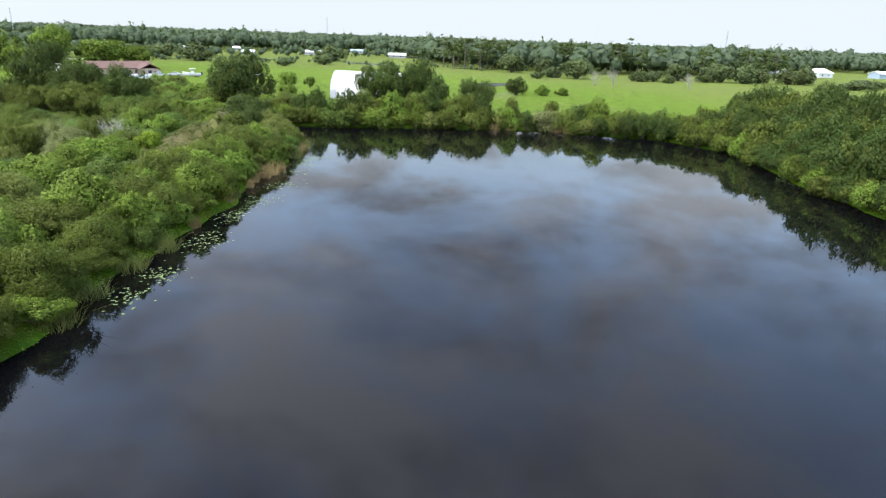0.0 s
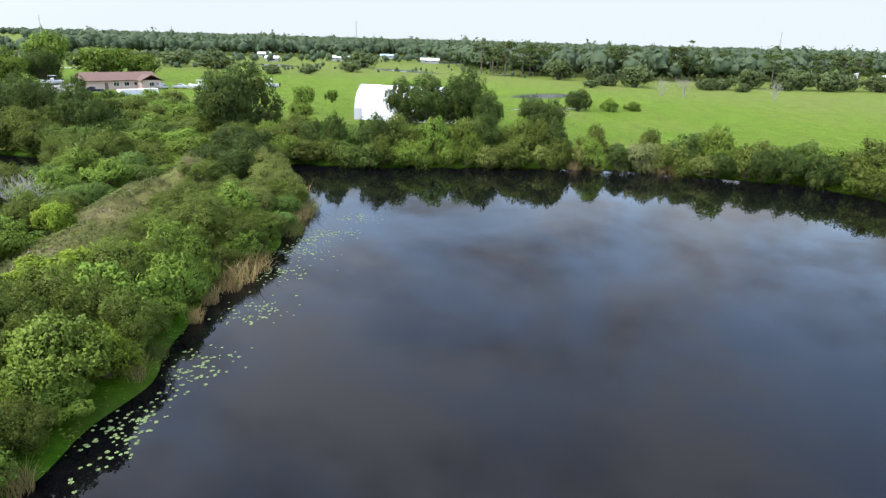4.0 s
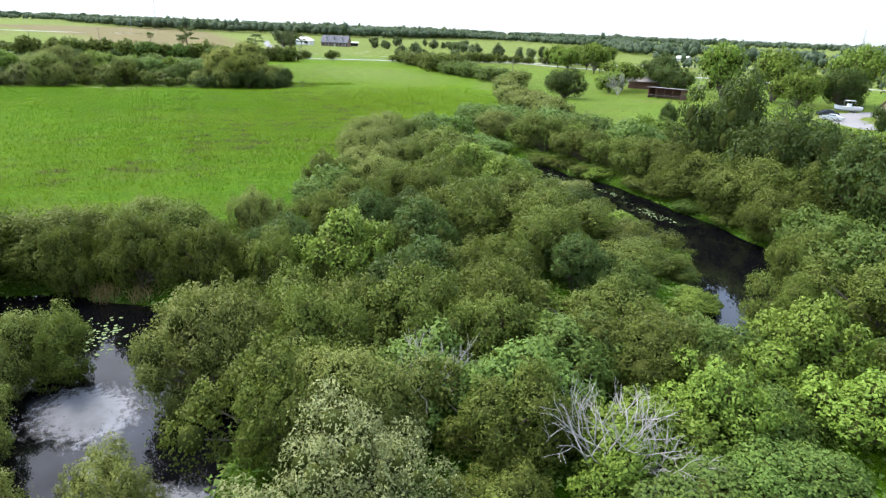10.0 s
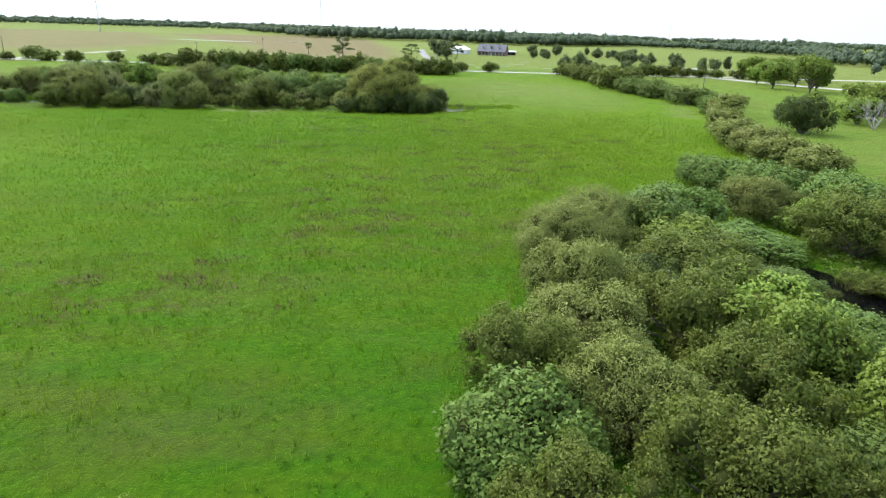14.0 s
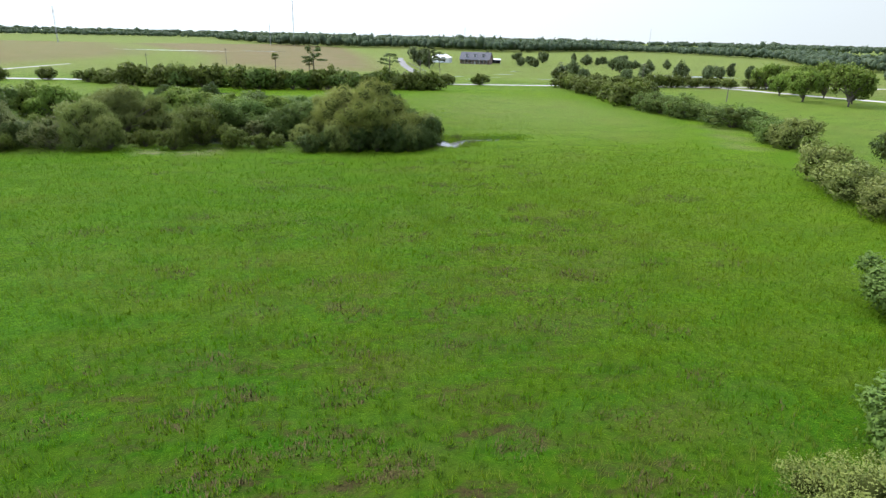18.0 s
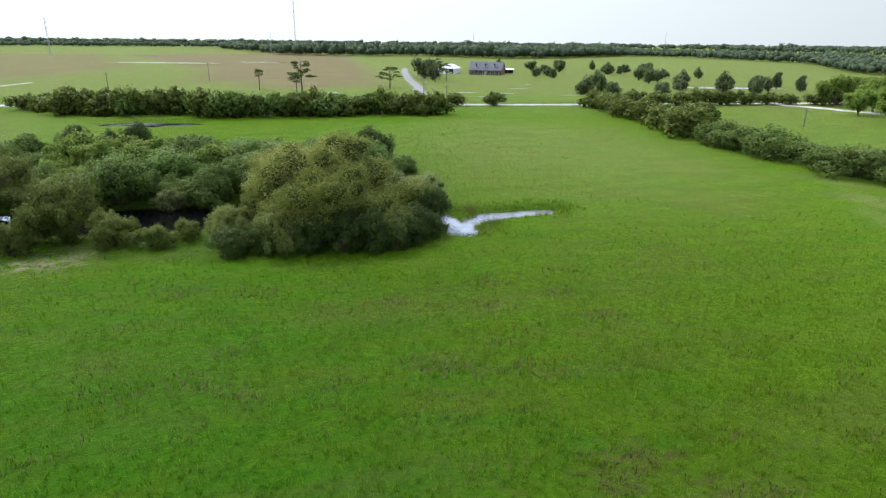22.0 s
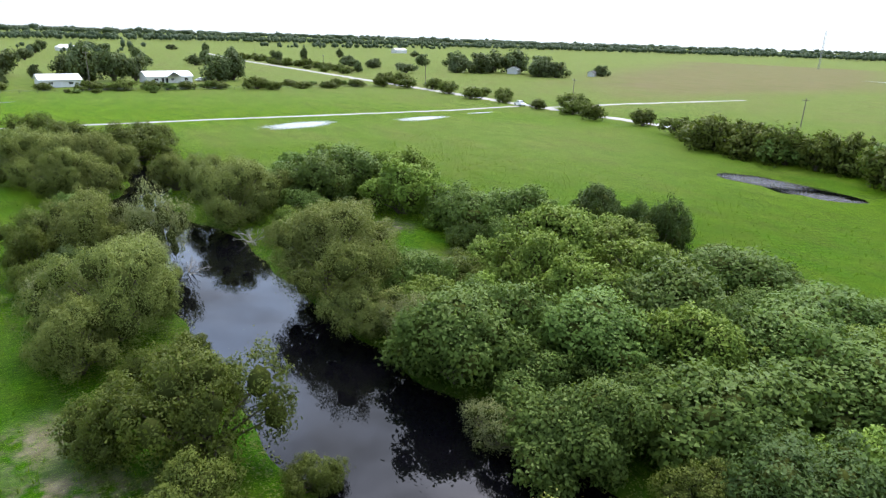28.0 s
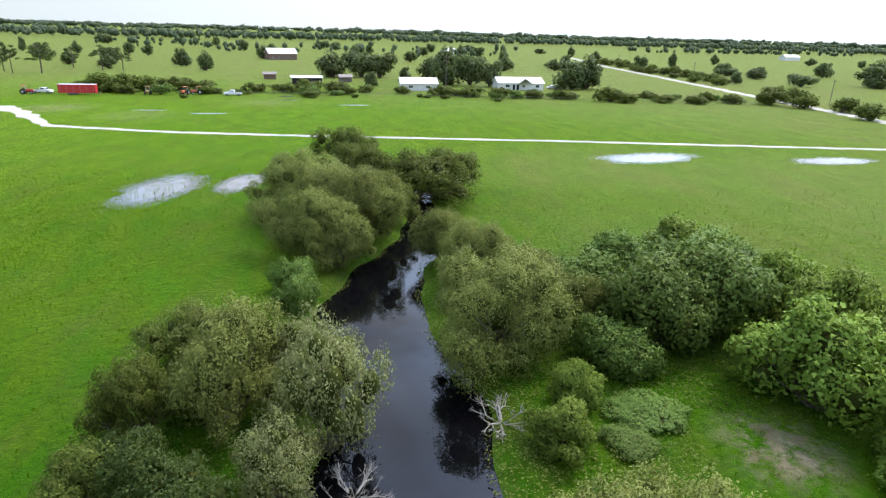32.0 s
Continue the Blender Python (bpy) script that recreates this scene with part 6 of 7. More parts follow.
open_shed(-177, 199.5, -168, 204)
simple_house(heading(-204, 214, -196, 222), 9, 6, 2.4, 1.4, REDWOOD, RUST, "weathered red wooden barn half hidden by trees", 0, name="barn", category="barn")

# farm over the road: grey shingled house with white garage and carport
big = simple_house(heading(-547, 186, -538, 203.5), 21, 12, 3.2, 4.6, BRICKWALL, GREYROOF, "large brick farmhouse with steep grey shingle roof and dormers", 0,
                   wins=tuple(("x", -1, u, 1.7, 1.2, 1.5) for u in (2.2, 5.2, 8.0, 13.2, 16.0, 18.8)), doors=(("x", -1, 10.6, 1.1, 2.1, WHITEPAINT, "door"),))
for u in (4.5, 10.5, 16.5):
    bm = bmesh.new()
    walls(bm, 1.8, 2.6, 1.6, 0, .12)
    bmesh.ops.transform(bm, matrix=Matrix.Translation((u - .9, 1.6, 4.4)), verts=bm.verts)
    dm = part("dormer", bm, WHITEWALL, big)
    bm = bmesh.new()
    gable_roof(bm, 2.8, 1.8, 1.6, .9, .2, .1)
    bmesh.ops.transform(bm, matrix=Matrix.Translation((u + .9, 1.5, 4.4)) @ pose(0, 0, 0, 0, 0, 90), verts=bm.verts)
    part("dormer_roof", bm, GREYROOF, dm)
    part("pane", bmbox(u - .45, 1.54, 4.75, u + .45, 1.62, 5.75), GLASS, dm)
for k in range(8):
    part("porch_post", bmbox(1 + k * 2.7, -2.0, -.2, 1.16 + k * 2.7, -1.84, 2.7), WHITEPAINT, big)
part("porch_roof", bmbox(0, -2.3, 2.7, 21, -.55, 2.85), GREYROOF, big)
simple_house(heading(-562, 168, -556, 181), 13, 11, 3.4, 2.4, WHITEWALL, WHITEMETAL, "white garage with bright metal hip roof", 4.0, doors=(("x", -1, 4, 3, 2.4, DARKIN, "garage_opening"), ("x", -1, 9, 3, 2.4, DARKIN, "garage_opening")), name="garage", category="garage")


def carport(x, y, x1, y1, L, W, h, label):
    ob = base("carport", heading(x, y, x1, y1), label, "carport")
    for k in range(4):
        for j in (0, W - .12):
            part("post", bmbox(k * (L - .12) / 3, j, -.2, k * (L - .12) / 3 + .12, j + .12, h), STEEL, ob)
    bm = bmesh.new()
    gable_roof(bm, L, W, h, .6, .3, .1)
    part("roof", bm, WHITEMETAL, ob)
    part("back_wall", bmbox(0, W - .3, -.2, L, W - .15, h), DARKIN, ob)


carport(-559, 207, -556, 219, 12, 7, 2.6, "open carport with white metal roof")

# white houses in the south
simple_house(heading(-241, -187, -227, -186), 13.5, 9, 2.7, 1.7, WHITEWALL, WHITEMETAL, "low white building with white metal gable roof", 0,
             wins=(("x", 1, 3.5, 1.5, 1.4, .8), ("x", 1, 10, 1.5, 1.4, .8)), doors=(("x", 1, 6.6, 1.0, 2.05, WHITEPAINT, "door"),))
sh = simple_house(heading(-285, -199.5, -267, -198.5), 18.5, 10, 2.7, 1.8, WHITEWALL, WHITEMETAL, "white ranch house with white metal roof", 0,
                  wins=(("x", 1, 2.5, 1.5, 1.4, .9), ("x", 1, 8.2, 1.5, 1.1, .9), ("x", 1, 14.8, 1.5, 1.6, .9)), doors=(("x", 1, 10.6, 1.0, 2.05, NAVY, "door"), ("x", 1, 12.2, .9, 2.05, NAVY, "door")))
bm = bmesh.new()
gable_roof(bm, 6, 5, 2.9, 1.6, .4)
bmesh.ops.transform(bm, matrix=Matrix.Translation((11, 7, .006)) @ pose(0, 0, 0, 0, 0, 90), verts=bm.verts)
part("porch_roof", bm, WHITEMETAL, sh)
simple_house(heading(-162, -399, -144, -391), 19, 11, 4.2, 3.0, BRICKWALL, WHITEMETAL, "two-tone farmhouse with white metal roof", 0, wins=tuple(("x", 1, u, 1.7, 1.4, 1.2) for u in (3, 7, 12, 16)))
simple_house(heading(-208, -214, -204, -213), 5, 3.5, 2.2, .8, TIMBER, RUST, "small grey timber animal shed", 0, name="shed", category="shed")
carport(-196, -206, -184, -203, 12, 6, 2.4, "low open farm shelter with rusty metal roof")
simple_house(heading(-176, -222, -171, -221), 5, 3, 2.2, .7, BRICKWALL, RUST, "small brown shed in the pasture", 0, name="shed", category="shed")
simple_house(heading(-505, -222, -497, -217), 9, 7, 2.8, 1.8, WHITEWALL, WHITEMETAL, "white house in a grove of trees", 0)
simple_house(heading(-545, -186, -539, -184), 6, 4, 2.6, 1.0, WHITEWALL, GREYROOF, "small white shed beside the grove", 0, name="shed", category="shed")
simple_house(heading(-700, -640, -680, -636), 20, 10, 4, 2.2, WHITEWALL, WHITEMETAL, "far white barn with metal roof", 0, name="barn", category="barn")
simple_house(heading(-300, -590, -284, -586), 15, 9, 3, 2.4, WHITEWALL, WHITEMETAL, "white house among far trees", 3)
for i, (x, y, L, W, lab) in enumerate(((-212, 518, 20, 9, "far white farm building"), (-188, 566, 16, 8, "far white farm building"), (-116, 522, 24, 8, "far long low white building"), (-92, 612, 20, 10, "far white barn with blue roof"), (-48, 524, 22, 8, "far long low white building"),
                                       (-22, 540, 24, 7, "far long low white building"), (-150, 470, 14, 8, "far white farmhouse in the pasture"), (-330, 520, 18, 8, "far white house between trees"), (-420, 430, 16, 8, "far white house between trees"))):
    simple_house(heading(x, y, x + 1, y + .1), L * .62, W * .8, 2.4, 1.3, GREYWALL, BLUE if "blue" in lab else WHITEMETAL, lab, 0, wins=(("x", -1, L * .18, 1.3, 1.2, .9), ("x", -1, L * .44, 1.3, 1.2, .9)))
simple_house(heading(222, 476, 252, 482), 31, 14, 3.0, 3.2, WHITEWALL, WHITEMETAL, "long white house with metal hip roof", 6.5, wins=tuple(("x", -1, u, 1.6, 1.5, 1.2) for u in (4, 9, 14, 20, 26)))
simple_house(heading(250, 436, 270, 444), 14, 11, 3.2, 2.6, WHITEWALL, WHITEMETAL, "white cottage with metal roof and porch", 3.0, wins=(("x", -1, 4, 1.6, 1.3, 1.2), ("x", -1, 10, 1.6, 1.3, 1.2)))
simple_house(heading(302, 452, 322, 458), 20, 9, 3.4, 1.6, BLUE, WHITEMETAL, "pale blue metal farm building", 0, name="barn", category="barn")


# ---- vehicles ----
def wheel(parent, x, y, r, w=.22):
    bm = bmesh.new()
    bmesh.ops.create_cone(bm, cap_ends=True, segments=14, radius1=r, radius2=r, depth=w, matrix=Matrix.Translation((x, y, r)) @ pose(0, 0, 0, 90, 0, 0))
    wh = part("wheel", bm, RUBBER, parent)
    bm = bmesh.new()
    bmesh.ops.create_cone(bm, cap_ends=True, segments=10, radius1=r * .55, radius2=r * .5, depth=w + .04, matrix=Matrix.Translation((x, y, r)) @ pose(0, 0, 0, 90, 0, 0))
    part("rim", bm, STEEL, wh)


def car(x, y, rot, paint, style="sedan", label="parked car", category="car"):
    """A car, pickup or van of about 4.6 to 5.6 m, its nose along its own +x."""
    L = {"sedan": 4.6, "pickup": 5.6, "van": 5.2}[style]
    ob = base({"sedan": "car", "pickup": "pickup_truck", "van": "van"}[style], pose(x, y, float(ground_z(x, y)) + .03, 0, 0, rot), label, category, "parked vehicles")
    if style == "sedan":
        prof = [(0, .35), (0, .85), (.35, .95), (.9, 1.0), (1.5, 1.42), (2.8, 1.45), (3.5, .98), (4.4, .86), (4.6, .6), (4.6, .35)]
        glass = (1.15, 3.25)
    elif style == "pickup":
        prof = [(0, .5), (0, 1.1), (2.1, 1.12), (2.15, 1.75), (2.4, 1.8), (3.6, 1.78), (4.2, 1.2), (5.3, 1.08), (5.6, .9), (5.6, .5)]
        glass = (2.3, 4.0)
    else:
        prof = [(0, .4), (0, 1.9), (.2, 2.05), (3.6, 2.05), (4.4, 1.25), (5.1, 1.0), (5.2, .8), (5.2, .4)]
        glass = (3.0, 4.25)
    bm = bmesh.new()
    lo = [bm.verts.new((a, -.88 + (.12 if z > 1.25 else 0), z)) for a, z in prof]
    hi = [bm.verts.new((a, .88 - (.12 if z > 1.25 else 0), z)) for a, z in prof]
    bm.faces.new(lo)
    bm.faces.new(hi[::-1])
    for k in range(len(prof)):
        j = (k + 1) % len(prof)
        bm.faces.new((lo[k], hi[k], hi[j], lo[j]))
    bmesh.ops.recalc_face_normals(bm, faces=bm.faces)
    bmesh.ops.translate(bm, vec=(-L / 2, 0, 0), verts=bm.verts)
    part("body", bm, paint, ob)
    top = max(z for _, z in prof)
    for s in (-1, 1):
        y0, y1 = sorted((s * .80, s * .835))
        part("side_window", bmbox(glass[0] - L / 2 + .2, y0, top - .45, glass[1] - L / 2 - .25, y1, top - .1), GLASS, ob)
        for px_ in (.9, L - 1.0):
            wheel(ob, px_ - L / 2, s * .8, .33 if style != "pickup" else .38)
        part("headlight", bmbox(L / 2 - .06, s * .62 - .15, .66, L / 2 + .01, s * .62 + .15, .80), WHITEPAINT, ob)
    bm = bmesh.new()
    box(bm, -.03, -.68, -.25, .03, .68, .25, Matrix.Translation((glass[1] - L / 2 + .08, 0, top - .28)) @ pose(0, 0, 0, 0, -52, 0))
    part("windscreen", bm, GLASS, ob)
    if style == "pickup":
        part("bed", bmbox(-L / 2 + .1, -.72, 1.121, -L / 2 + 2.0, .72, 1.126), DARKIN, ob)
    return ob


def box_trailer(x, y, rot, L, H, paint, label, axles=2, tongue=True):
    ob = base("box_trailer", pose(x, y, GZ, 0, 0, rot), label, "trailer")
    part("box", bmbox(-L / 2, -1.2, .6, L / 2, 1.2, H, bevel=.08), paint, ob)
    part("roof", bmbox(-L / 2 + .05, -1.15, H - .02, L / 2 - .05, 1.15, H + .06), WHITEPAINT, ob)
    part("door", bmbox(L / 2 - 2.2, -1.225, .75, L / 2 - 1.3, -1.19, H - .35), paint, ob)
    for k in range(6):
        part("seam", bmbox(-L / 2 + .6 + k * (L - 1.2) / 5 - .02, -1.22, .66, -L / 2 + .6 + k * (L - 1.2) / 5 + .02, -1.201, H - .08), STEEL, ob)
    for k in range(axles):
        for s in (-1, 1):
            wheel(ob, -L * .22 + k * .85, s * 1.02, .36)
    if tongue:
        part("tongue", bmbox(L / 2, -.08, .45, L / 2 + 1.3, .08, .6), STEEL, ob)


def tractor(x, y, rot, paint, label):
    ob = base("tractor", pose(x, y, GZ, 0, 0, rot), label, "tractor", "farm machines")
    part("hood", bmbox(.3, -.35, .8, 2.2, .35, 1.45, bevel=.08), paint, ob)
    part("chassis", bmbox(-.8, -.3, .55, 2.1, .3, .8), NAVY, ob)
    part("seat", bmbox(-.7, -.3, 1.2, -.2, .3, 1.7, bevel=.05), NAVY, ob)
    part("canopy", bmbox(-1.0, -.7, 2.4, .3, .7, 2.5), paint, ob)
    for sx in (-.9, .2):
        for sy in (-.6, .6):
            part("canopy_post", bmbox(sx, sy - .04, .8, sx + .08, sy + .04, 2.4), STEEL, ob)
    for s in (-1, 1):
        wheel(ob, -.5, s * .85, .75, .4)
        wheel(ob, 1.7, s * .75, .42, .28)
    part("exhaust", bmbox(1.2, -.05, 1.45, 1.3, .05, 2.2), NAVY, ob)


def boat(x, y, rot, label):
    ob = base("boat", pose(x, y, GZ, 0, 0, rot), label, "boat")
    bm = bmesh.new()
    st = [(-3.2, .95, .75), (-1, 1.05, .7), (1.2, 1.0, .75), (2.6, .55, .95), (3.4, .05, 1.15)]
    rings = []
    for a, w, z in st:
        rings.append([bm.verts.new((a, -w, z + .75)), bm.verts.new((a, -w * .7, z)), bm.verts.new((a, 0, z - .2)), bm.verts.new((a, w * .7, z)), bm.verts.new((a, w, z + .75))])
    for p, q in zip(rings, rings[1:]):
        for k in range(4):
            bm.faces.new((p[k], q[k], q[k + 1], p[k + 1]))
        bm.faces.new((p[4], q[4], q[0], p[0]))
    bm.faces.new(rings[0])
    part("hull", bm, WHITEPAINT, ob)
    part("console", bmbox(-.6, -.4, 1.4, .3, .4, 2.2, bevel=.06), WHITEPAINT, ob)
    part("canopy", bmbox(-1.2, -.9, 2.9, .8, .9, 2.98), WHITEPAINT, ob)
    for sx in (-1.1, .7):
        for sy in (-.8, .8):
            part("canopy_post", bmbox(sx, sy - .03, 1.4, sx + .05, sy + .03, 2.9), STEEL, ob)
    part("motor", bmbox(-3.7, -.2, .8, -3.2, .2, 1.8, bevel=.06), NAVY, ob)
    part("trailer_frame", bmbox(-3, -.5, .42, 4.2, .5, .52), STEEL, ob)
    for s in (-1, 1):
        wheel(ob, -1.4, s * .95, .33)


car(-129, 211, 200, SILVER, "sedan", "silver car parked on the gravel yard")
car(-114, 210.5, 205, NAVY, "pickup", "dark pickup truck parked before the farmhouse", "truck")
car(-136, 219, 60, NAVY, "sedan", "dark car in the farmyard")
car(-104.5, 231.5, 150, SILVER, "pickup", "silver pickup parked beside the farmhouse", "truck")
car(-100, 235, 190, SILVER, "sedan", "silver-grey car parked on the grass")
boat(-141, 233, 240, "white boat on a trailer in the yard")
boat(-93, 233.5, 185, "small white boat on a trailer in the grass")
boat(-75, 248, 180, "white boat with canopy on the pasture")
box_trailer(-91, 192.5, 52, 9.5, 3.1, WHITEPAINT, "white enclosed cargo trailer in the scrub")
box_trailer(-128, -145, 186, 10.4, 3.1, REDPAINT, "long red enclosed trailer with white roof", 3)
tractor(-113, -144.5, 190, REDPAINT, "red farm tractor beside the fence")
car(-117, -147, 170, WHITEPAINT, "pickup", "white work truck behind the red tractor", "truck")
tractor(-147, -149, 100, YELLOW, "ochre excavator-like farm machine in the scrub")
tractor(-158, -150, 80, ORANGE, "orange farm implement in the grass")
tractor(-161.5, -152, 20, ORANGE, "small orange machine near the bushes")
car(-173, -149, 8, WHITEPAINT, "pickup", "white pickup truck with dark bed", "truck")
car(-291, -196, 10, WHITEPAINT, "sedan", "white car parked under the tree")
car(-295, -199, 20, SILVER, "sedan", "silver car parked under the tree")
car(-356.5, -62, 75, WHITEPAINT, "pickup", "white pickup truck on the shell road", "truck")
car(-549, 170, 80, WHITEPAINT, "van", "white van parked by the garage", "van")
car(-553, 174, 80, WHITEPAINT, "sedan", "white car parked by the garage")


# ---- poles, masts, fences, rocks ----
def power_pole(x, y, h, rot=0, tip=0.0):
    ob = base("utility_pole", pose(x, y, float(ground_z(x, y)), tip, 0, rot), "weathered wooden utility pole with crossarm", "pole", "utility poles")
    bm = bmesh.new()
    tube(bm, [(0, 0, -.3), (0, 0, h * .5), (0, 0, h)], [.17, .14, .11], 8)
    part("pole", bm, TIMBER, ob)
    part("crossarm", bmbox(-1.1, -.06, h - .7, 1.1, .06, h - .58), TIMBER, ob)
    for u in (-.95, 0, .95):
        part("insulator", bmbox(u - .05, -.05, h - .58, u + .05, .05, h - .4), STEEL, ob)


for x, y, h in ((-246, -188, 12.5), (-396, 14, 8.2), (-388, 131, 7.8), (-394, -278, 9), (-388, -160, 8.4), (-393, -70, 8.2), (-482, 36, 9.0), (-283, 214, 4.8), (-392, 200, 8), (-386, 240, 8), (-398, -400, 9), (-372, 137, 5)):
    power_pole(x, y, h, 84 if x < -300 else 10)


def mast(x, y, h, w, label):
    """A slim lattice radio mast with guy wires."""
    ob = base("radio_mast", pose(x, y, GZ), label, "mast", "masts")
    for k in range(3):
        bm = bmesh.new()
        a = k * math.tau / 3
        tube(bm, [(math.cos(a) * w, math.sin(a) * w, -.3), (math.cos(a) * w * .7, math.sin(a) * w * .7, h)], [w * .22, w * .2], 4)
        part("leg", bm, STEEL, ob)
    for k in range(int(h / 4)):
        z, a = k * 4.0, k * math.tau / 3
        bm = bmesh.new()
        tube(bm, [(math.cos(a) * w, math.sin(a) * w, z), (math.cos(a + 2.09) * w, math.sin(a + 2.09) * w, z + 4)], [w * .1, w * .1], 4)
        part("brace", bm, STEEL, ob)


mast(-1050, 60, 92, .8, "tall slim lattice radio mast on the horizon")
mast(-1000, -228, 42, 1.0, "dark lattice mast beyond the brown field")
mast(-1040, 28, 30, .5, "slim mast above the woods")
mast(-1100, 320, 32, .5, "slim mast above the woods")
mast(-1250, 720, 40, .7, "slim mast above the woods")
mast(-130, 700, 33, .6, "slim dark mast above the far woods")
mast(-560, 840, 34, .7, "slim mast above the woods")
mast(330, 780, 36, .6, "slim mast above the far woods")


def fence(pts, h=1.2, step=5.0, label="old post and wire fence"):
    ob = base("fence", pose(0, 0, 0), label, "fence")
    bm0 = bmesh.new()
    tube(bm0, [(0, 0, -.3), (0, 0, h)], [.06, .05], 5)
    me = bpy.data.meshes.new("post")
    bm0.to_mesh(me)
    bm0.free()
    me.materials.append(TIMBER)
    for (x0, y0), (x1, y1) in zip(pts, pts[1:]):
        n = int(math.hypot(x1 - x0, y1 - y0) / step)
        for k in range(n):
            child("post", me, ob, pose(x0 + (x1 - x0) * k / n, y0 + (y1 - y0) * k / n, GZ))
        for z in (.5, .85, 1.12):
            bm = bmesh.new()
            tube(bm, [(x0, y0, GZ + z), (x1, y1, GZ + z)], [.012, .012], 3)
            part("wire", bm, STEEL, ob)


fence([(-345, 133), (-342, 180), (-338, 260)])
fence([(-150, -152), (-215, -156), (-290, -152), (-352, -147)])
fence([(-368, 0), (-364, 60), (-360, 126)])
fence([(-356, 134), (-440, 141), (-540, 148)])

rock_bm = bmesh.new()
bmesh.ops.create_icosphere(rock_bm, subdivisions=2, radius=.5)
for v in rock_bm.verts:
    v.co *= 1 + .35 * noise.noise(v.co * 2.3)
    v.co.z *= .6
ROCKME = bpy.data.meshes.new("rock")
rock_bm.to_mesh(ROCKME)
rock_bm.free()
ROCKME.materials.append(ROCK)
for i in range(34):
    t = vr.random()
    x = -37.5 + vr.gauss(0, 1.4) + (3.5 * t - 1.0)
    y = 100 - 36 * t + vr.gauss(0, 1.0)
    s = vr.uniform(.10, .26)
    ob = new("rock", ROCKME)
    ob.matrix_world = pose(x, y, float(ground_z(x, y)) + s * .06, vr.uniform(0, 30), vr.uniform(0, 30), vr.uniform(0, 360)) @ Matrix.Diagonal((s, s * .8, s, 1))
    tagged(ob, "pale limestone rock on the spoil mound", "rock", "rocks on the mound")


# ---- reeds, lily pads, grass ----
def blades(n, r, rad, h0, h1, lean, w):
    """Upright narrow blades in a clump."""
    a, d = r.uniform(0, 6.28, n), rad * np.sqrt(r.random(n))
    p = np.stack([np.cos(a) * d, np.sin(a) * d, np.full(n, -.15)], 1)
    h = r.uniform(h0, h1, n)
    t = r.normal(0, lean, (n, 2))
    s = r.uniform(0, 6.28, n)
    sx = np.stack([np.cos(s) * w, np.sin(s) * w, 0 * s], 1)
    mid = p + np.stack([t[:, 0] * h * .4, t[:, 1] * h * .4, h * .6], 1)
    tip = p + np.stack([t[:, 0] * h, t[:, 1] * h, h], 1)
    v = np.stack([p - sx, p + sx, mid + sx * .7, tip, mid - sx * .7], 1).reshape(-1, 3)
    f = (np.array([[0, 1, 2, 4], [4, 2, 3, 3]])[None] + (np.arange(n) * 5)[:, None, None])
    return v, [tuple(q) if q[2] != q[3] else tuple(q[:3]) for q in f.reshape(-1, 4).tolist()]


REEDS = []
for s, mt in ((1, REED), (2, REED), (3, REEDG), (4, REEDG)):
    v, f = blades(190, np.random.default_rng(s), 1.0, .9, 2.3, .36, .020)
    REEDS.append(mesh_of("reed_clump", v, f, [mt]))
for i, (x, y, s, k) in enumerate(((-22.4, 70, .5, 0), (-22.7, 73, .6, 1), (-22.4, 75.4, 1.0, 0), (-22.2, 77.3, 1.2, 1), (-21.8, 79.5, 1.1, 0), (-22.4, 62.5, .6, 1), (-22.6, 54.0, .6, 1), (-22.3, 47.5, .9, 3),
                                 (-23.1, 92, 1.2, 1), (-22.5, 94.5, 1.3, 0), (-22.3, 97.2, 1.3, 2), (-21.9, 91, 1.0, 2), (-21.7, 89, 1.0, 3), (-23.3, 99.5, 1.2, 3), (-24.9, 103, 1.2, 0), (-23.7, 95.5, 1.4, 2), (-22.8, 65, .9, 3), (-22.2, 82, .9, 2),
                                 (-23.0, 43, 1.1, 3), (-23.2, 38, 1.1, 2), (-22.8, 33.5, 1.2, 3), (10, 126.4, 1.2, 0), (13, 126.6, 1.3, 1), (22, 125.8, 1.2, 0), (24.5, 125, 1.2, 1), (17, 126.8, 1.1, 2), (-102, 121.5, 1.4, 2), (-98, 122.6, 1.5, 3), (-94, 122.8, 1.3, 2), (-104, 119.5, 1.3, 3),
                                 (-72.4, 72.6, .9, 0), (-73, 70.4, .8, 1), (-106, 114, 1.2, 2), (-208.2, 110.6, .8, 2), (-215.4, 109.4, .9, 3), (-217, 106, .9, 2))):
    ob = new("reed_clump", REEDS[k])
    ob.matrix_world = pose(x, y, 0.02, 0, 0, vr.uniform(0, 360)) @ Matrix.Diagonal((s, s, vr.uniform(.55, .95), 1))
    tagged(ob, "clump of dry brown reeds at the water's edge" if k < 2 else "clump of green reeds at the water's edge", "reeds", "reeds on the banks")

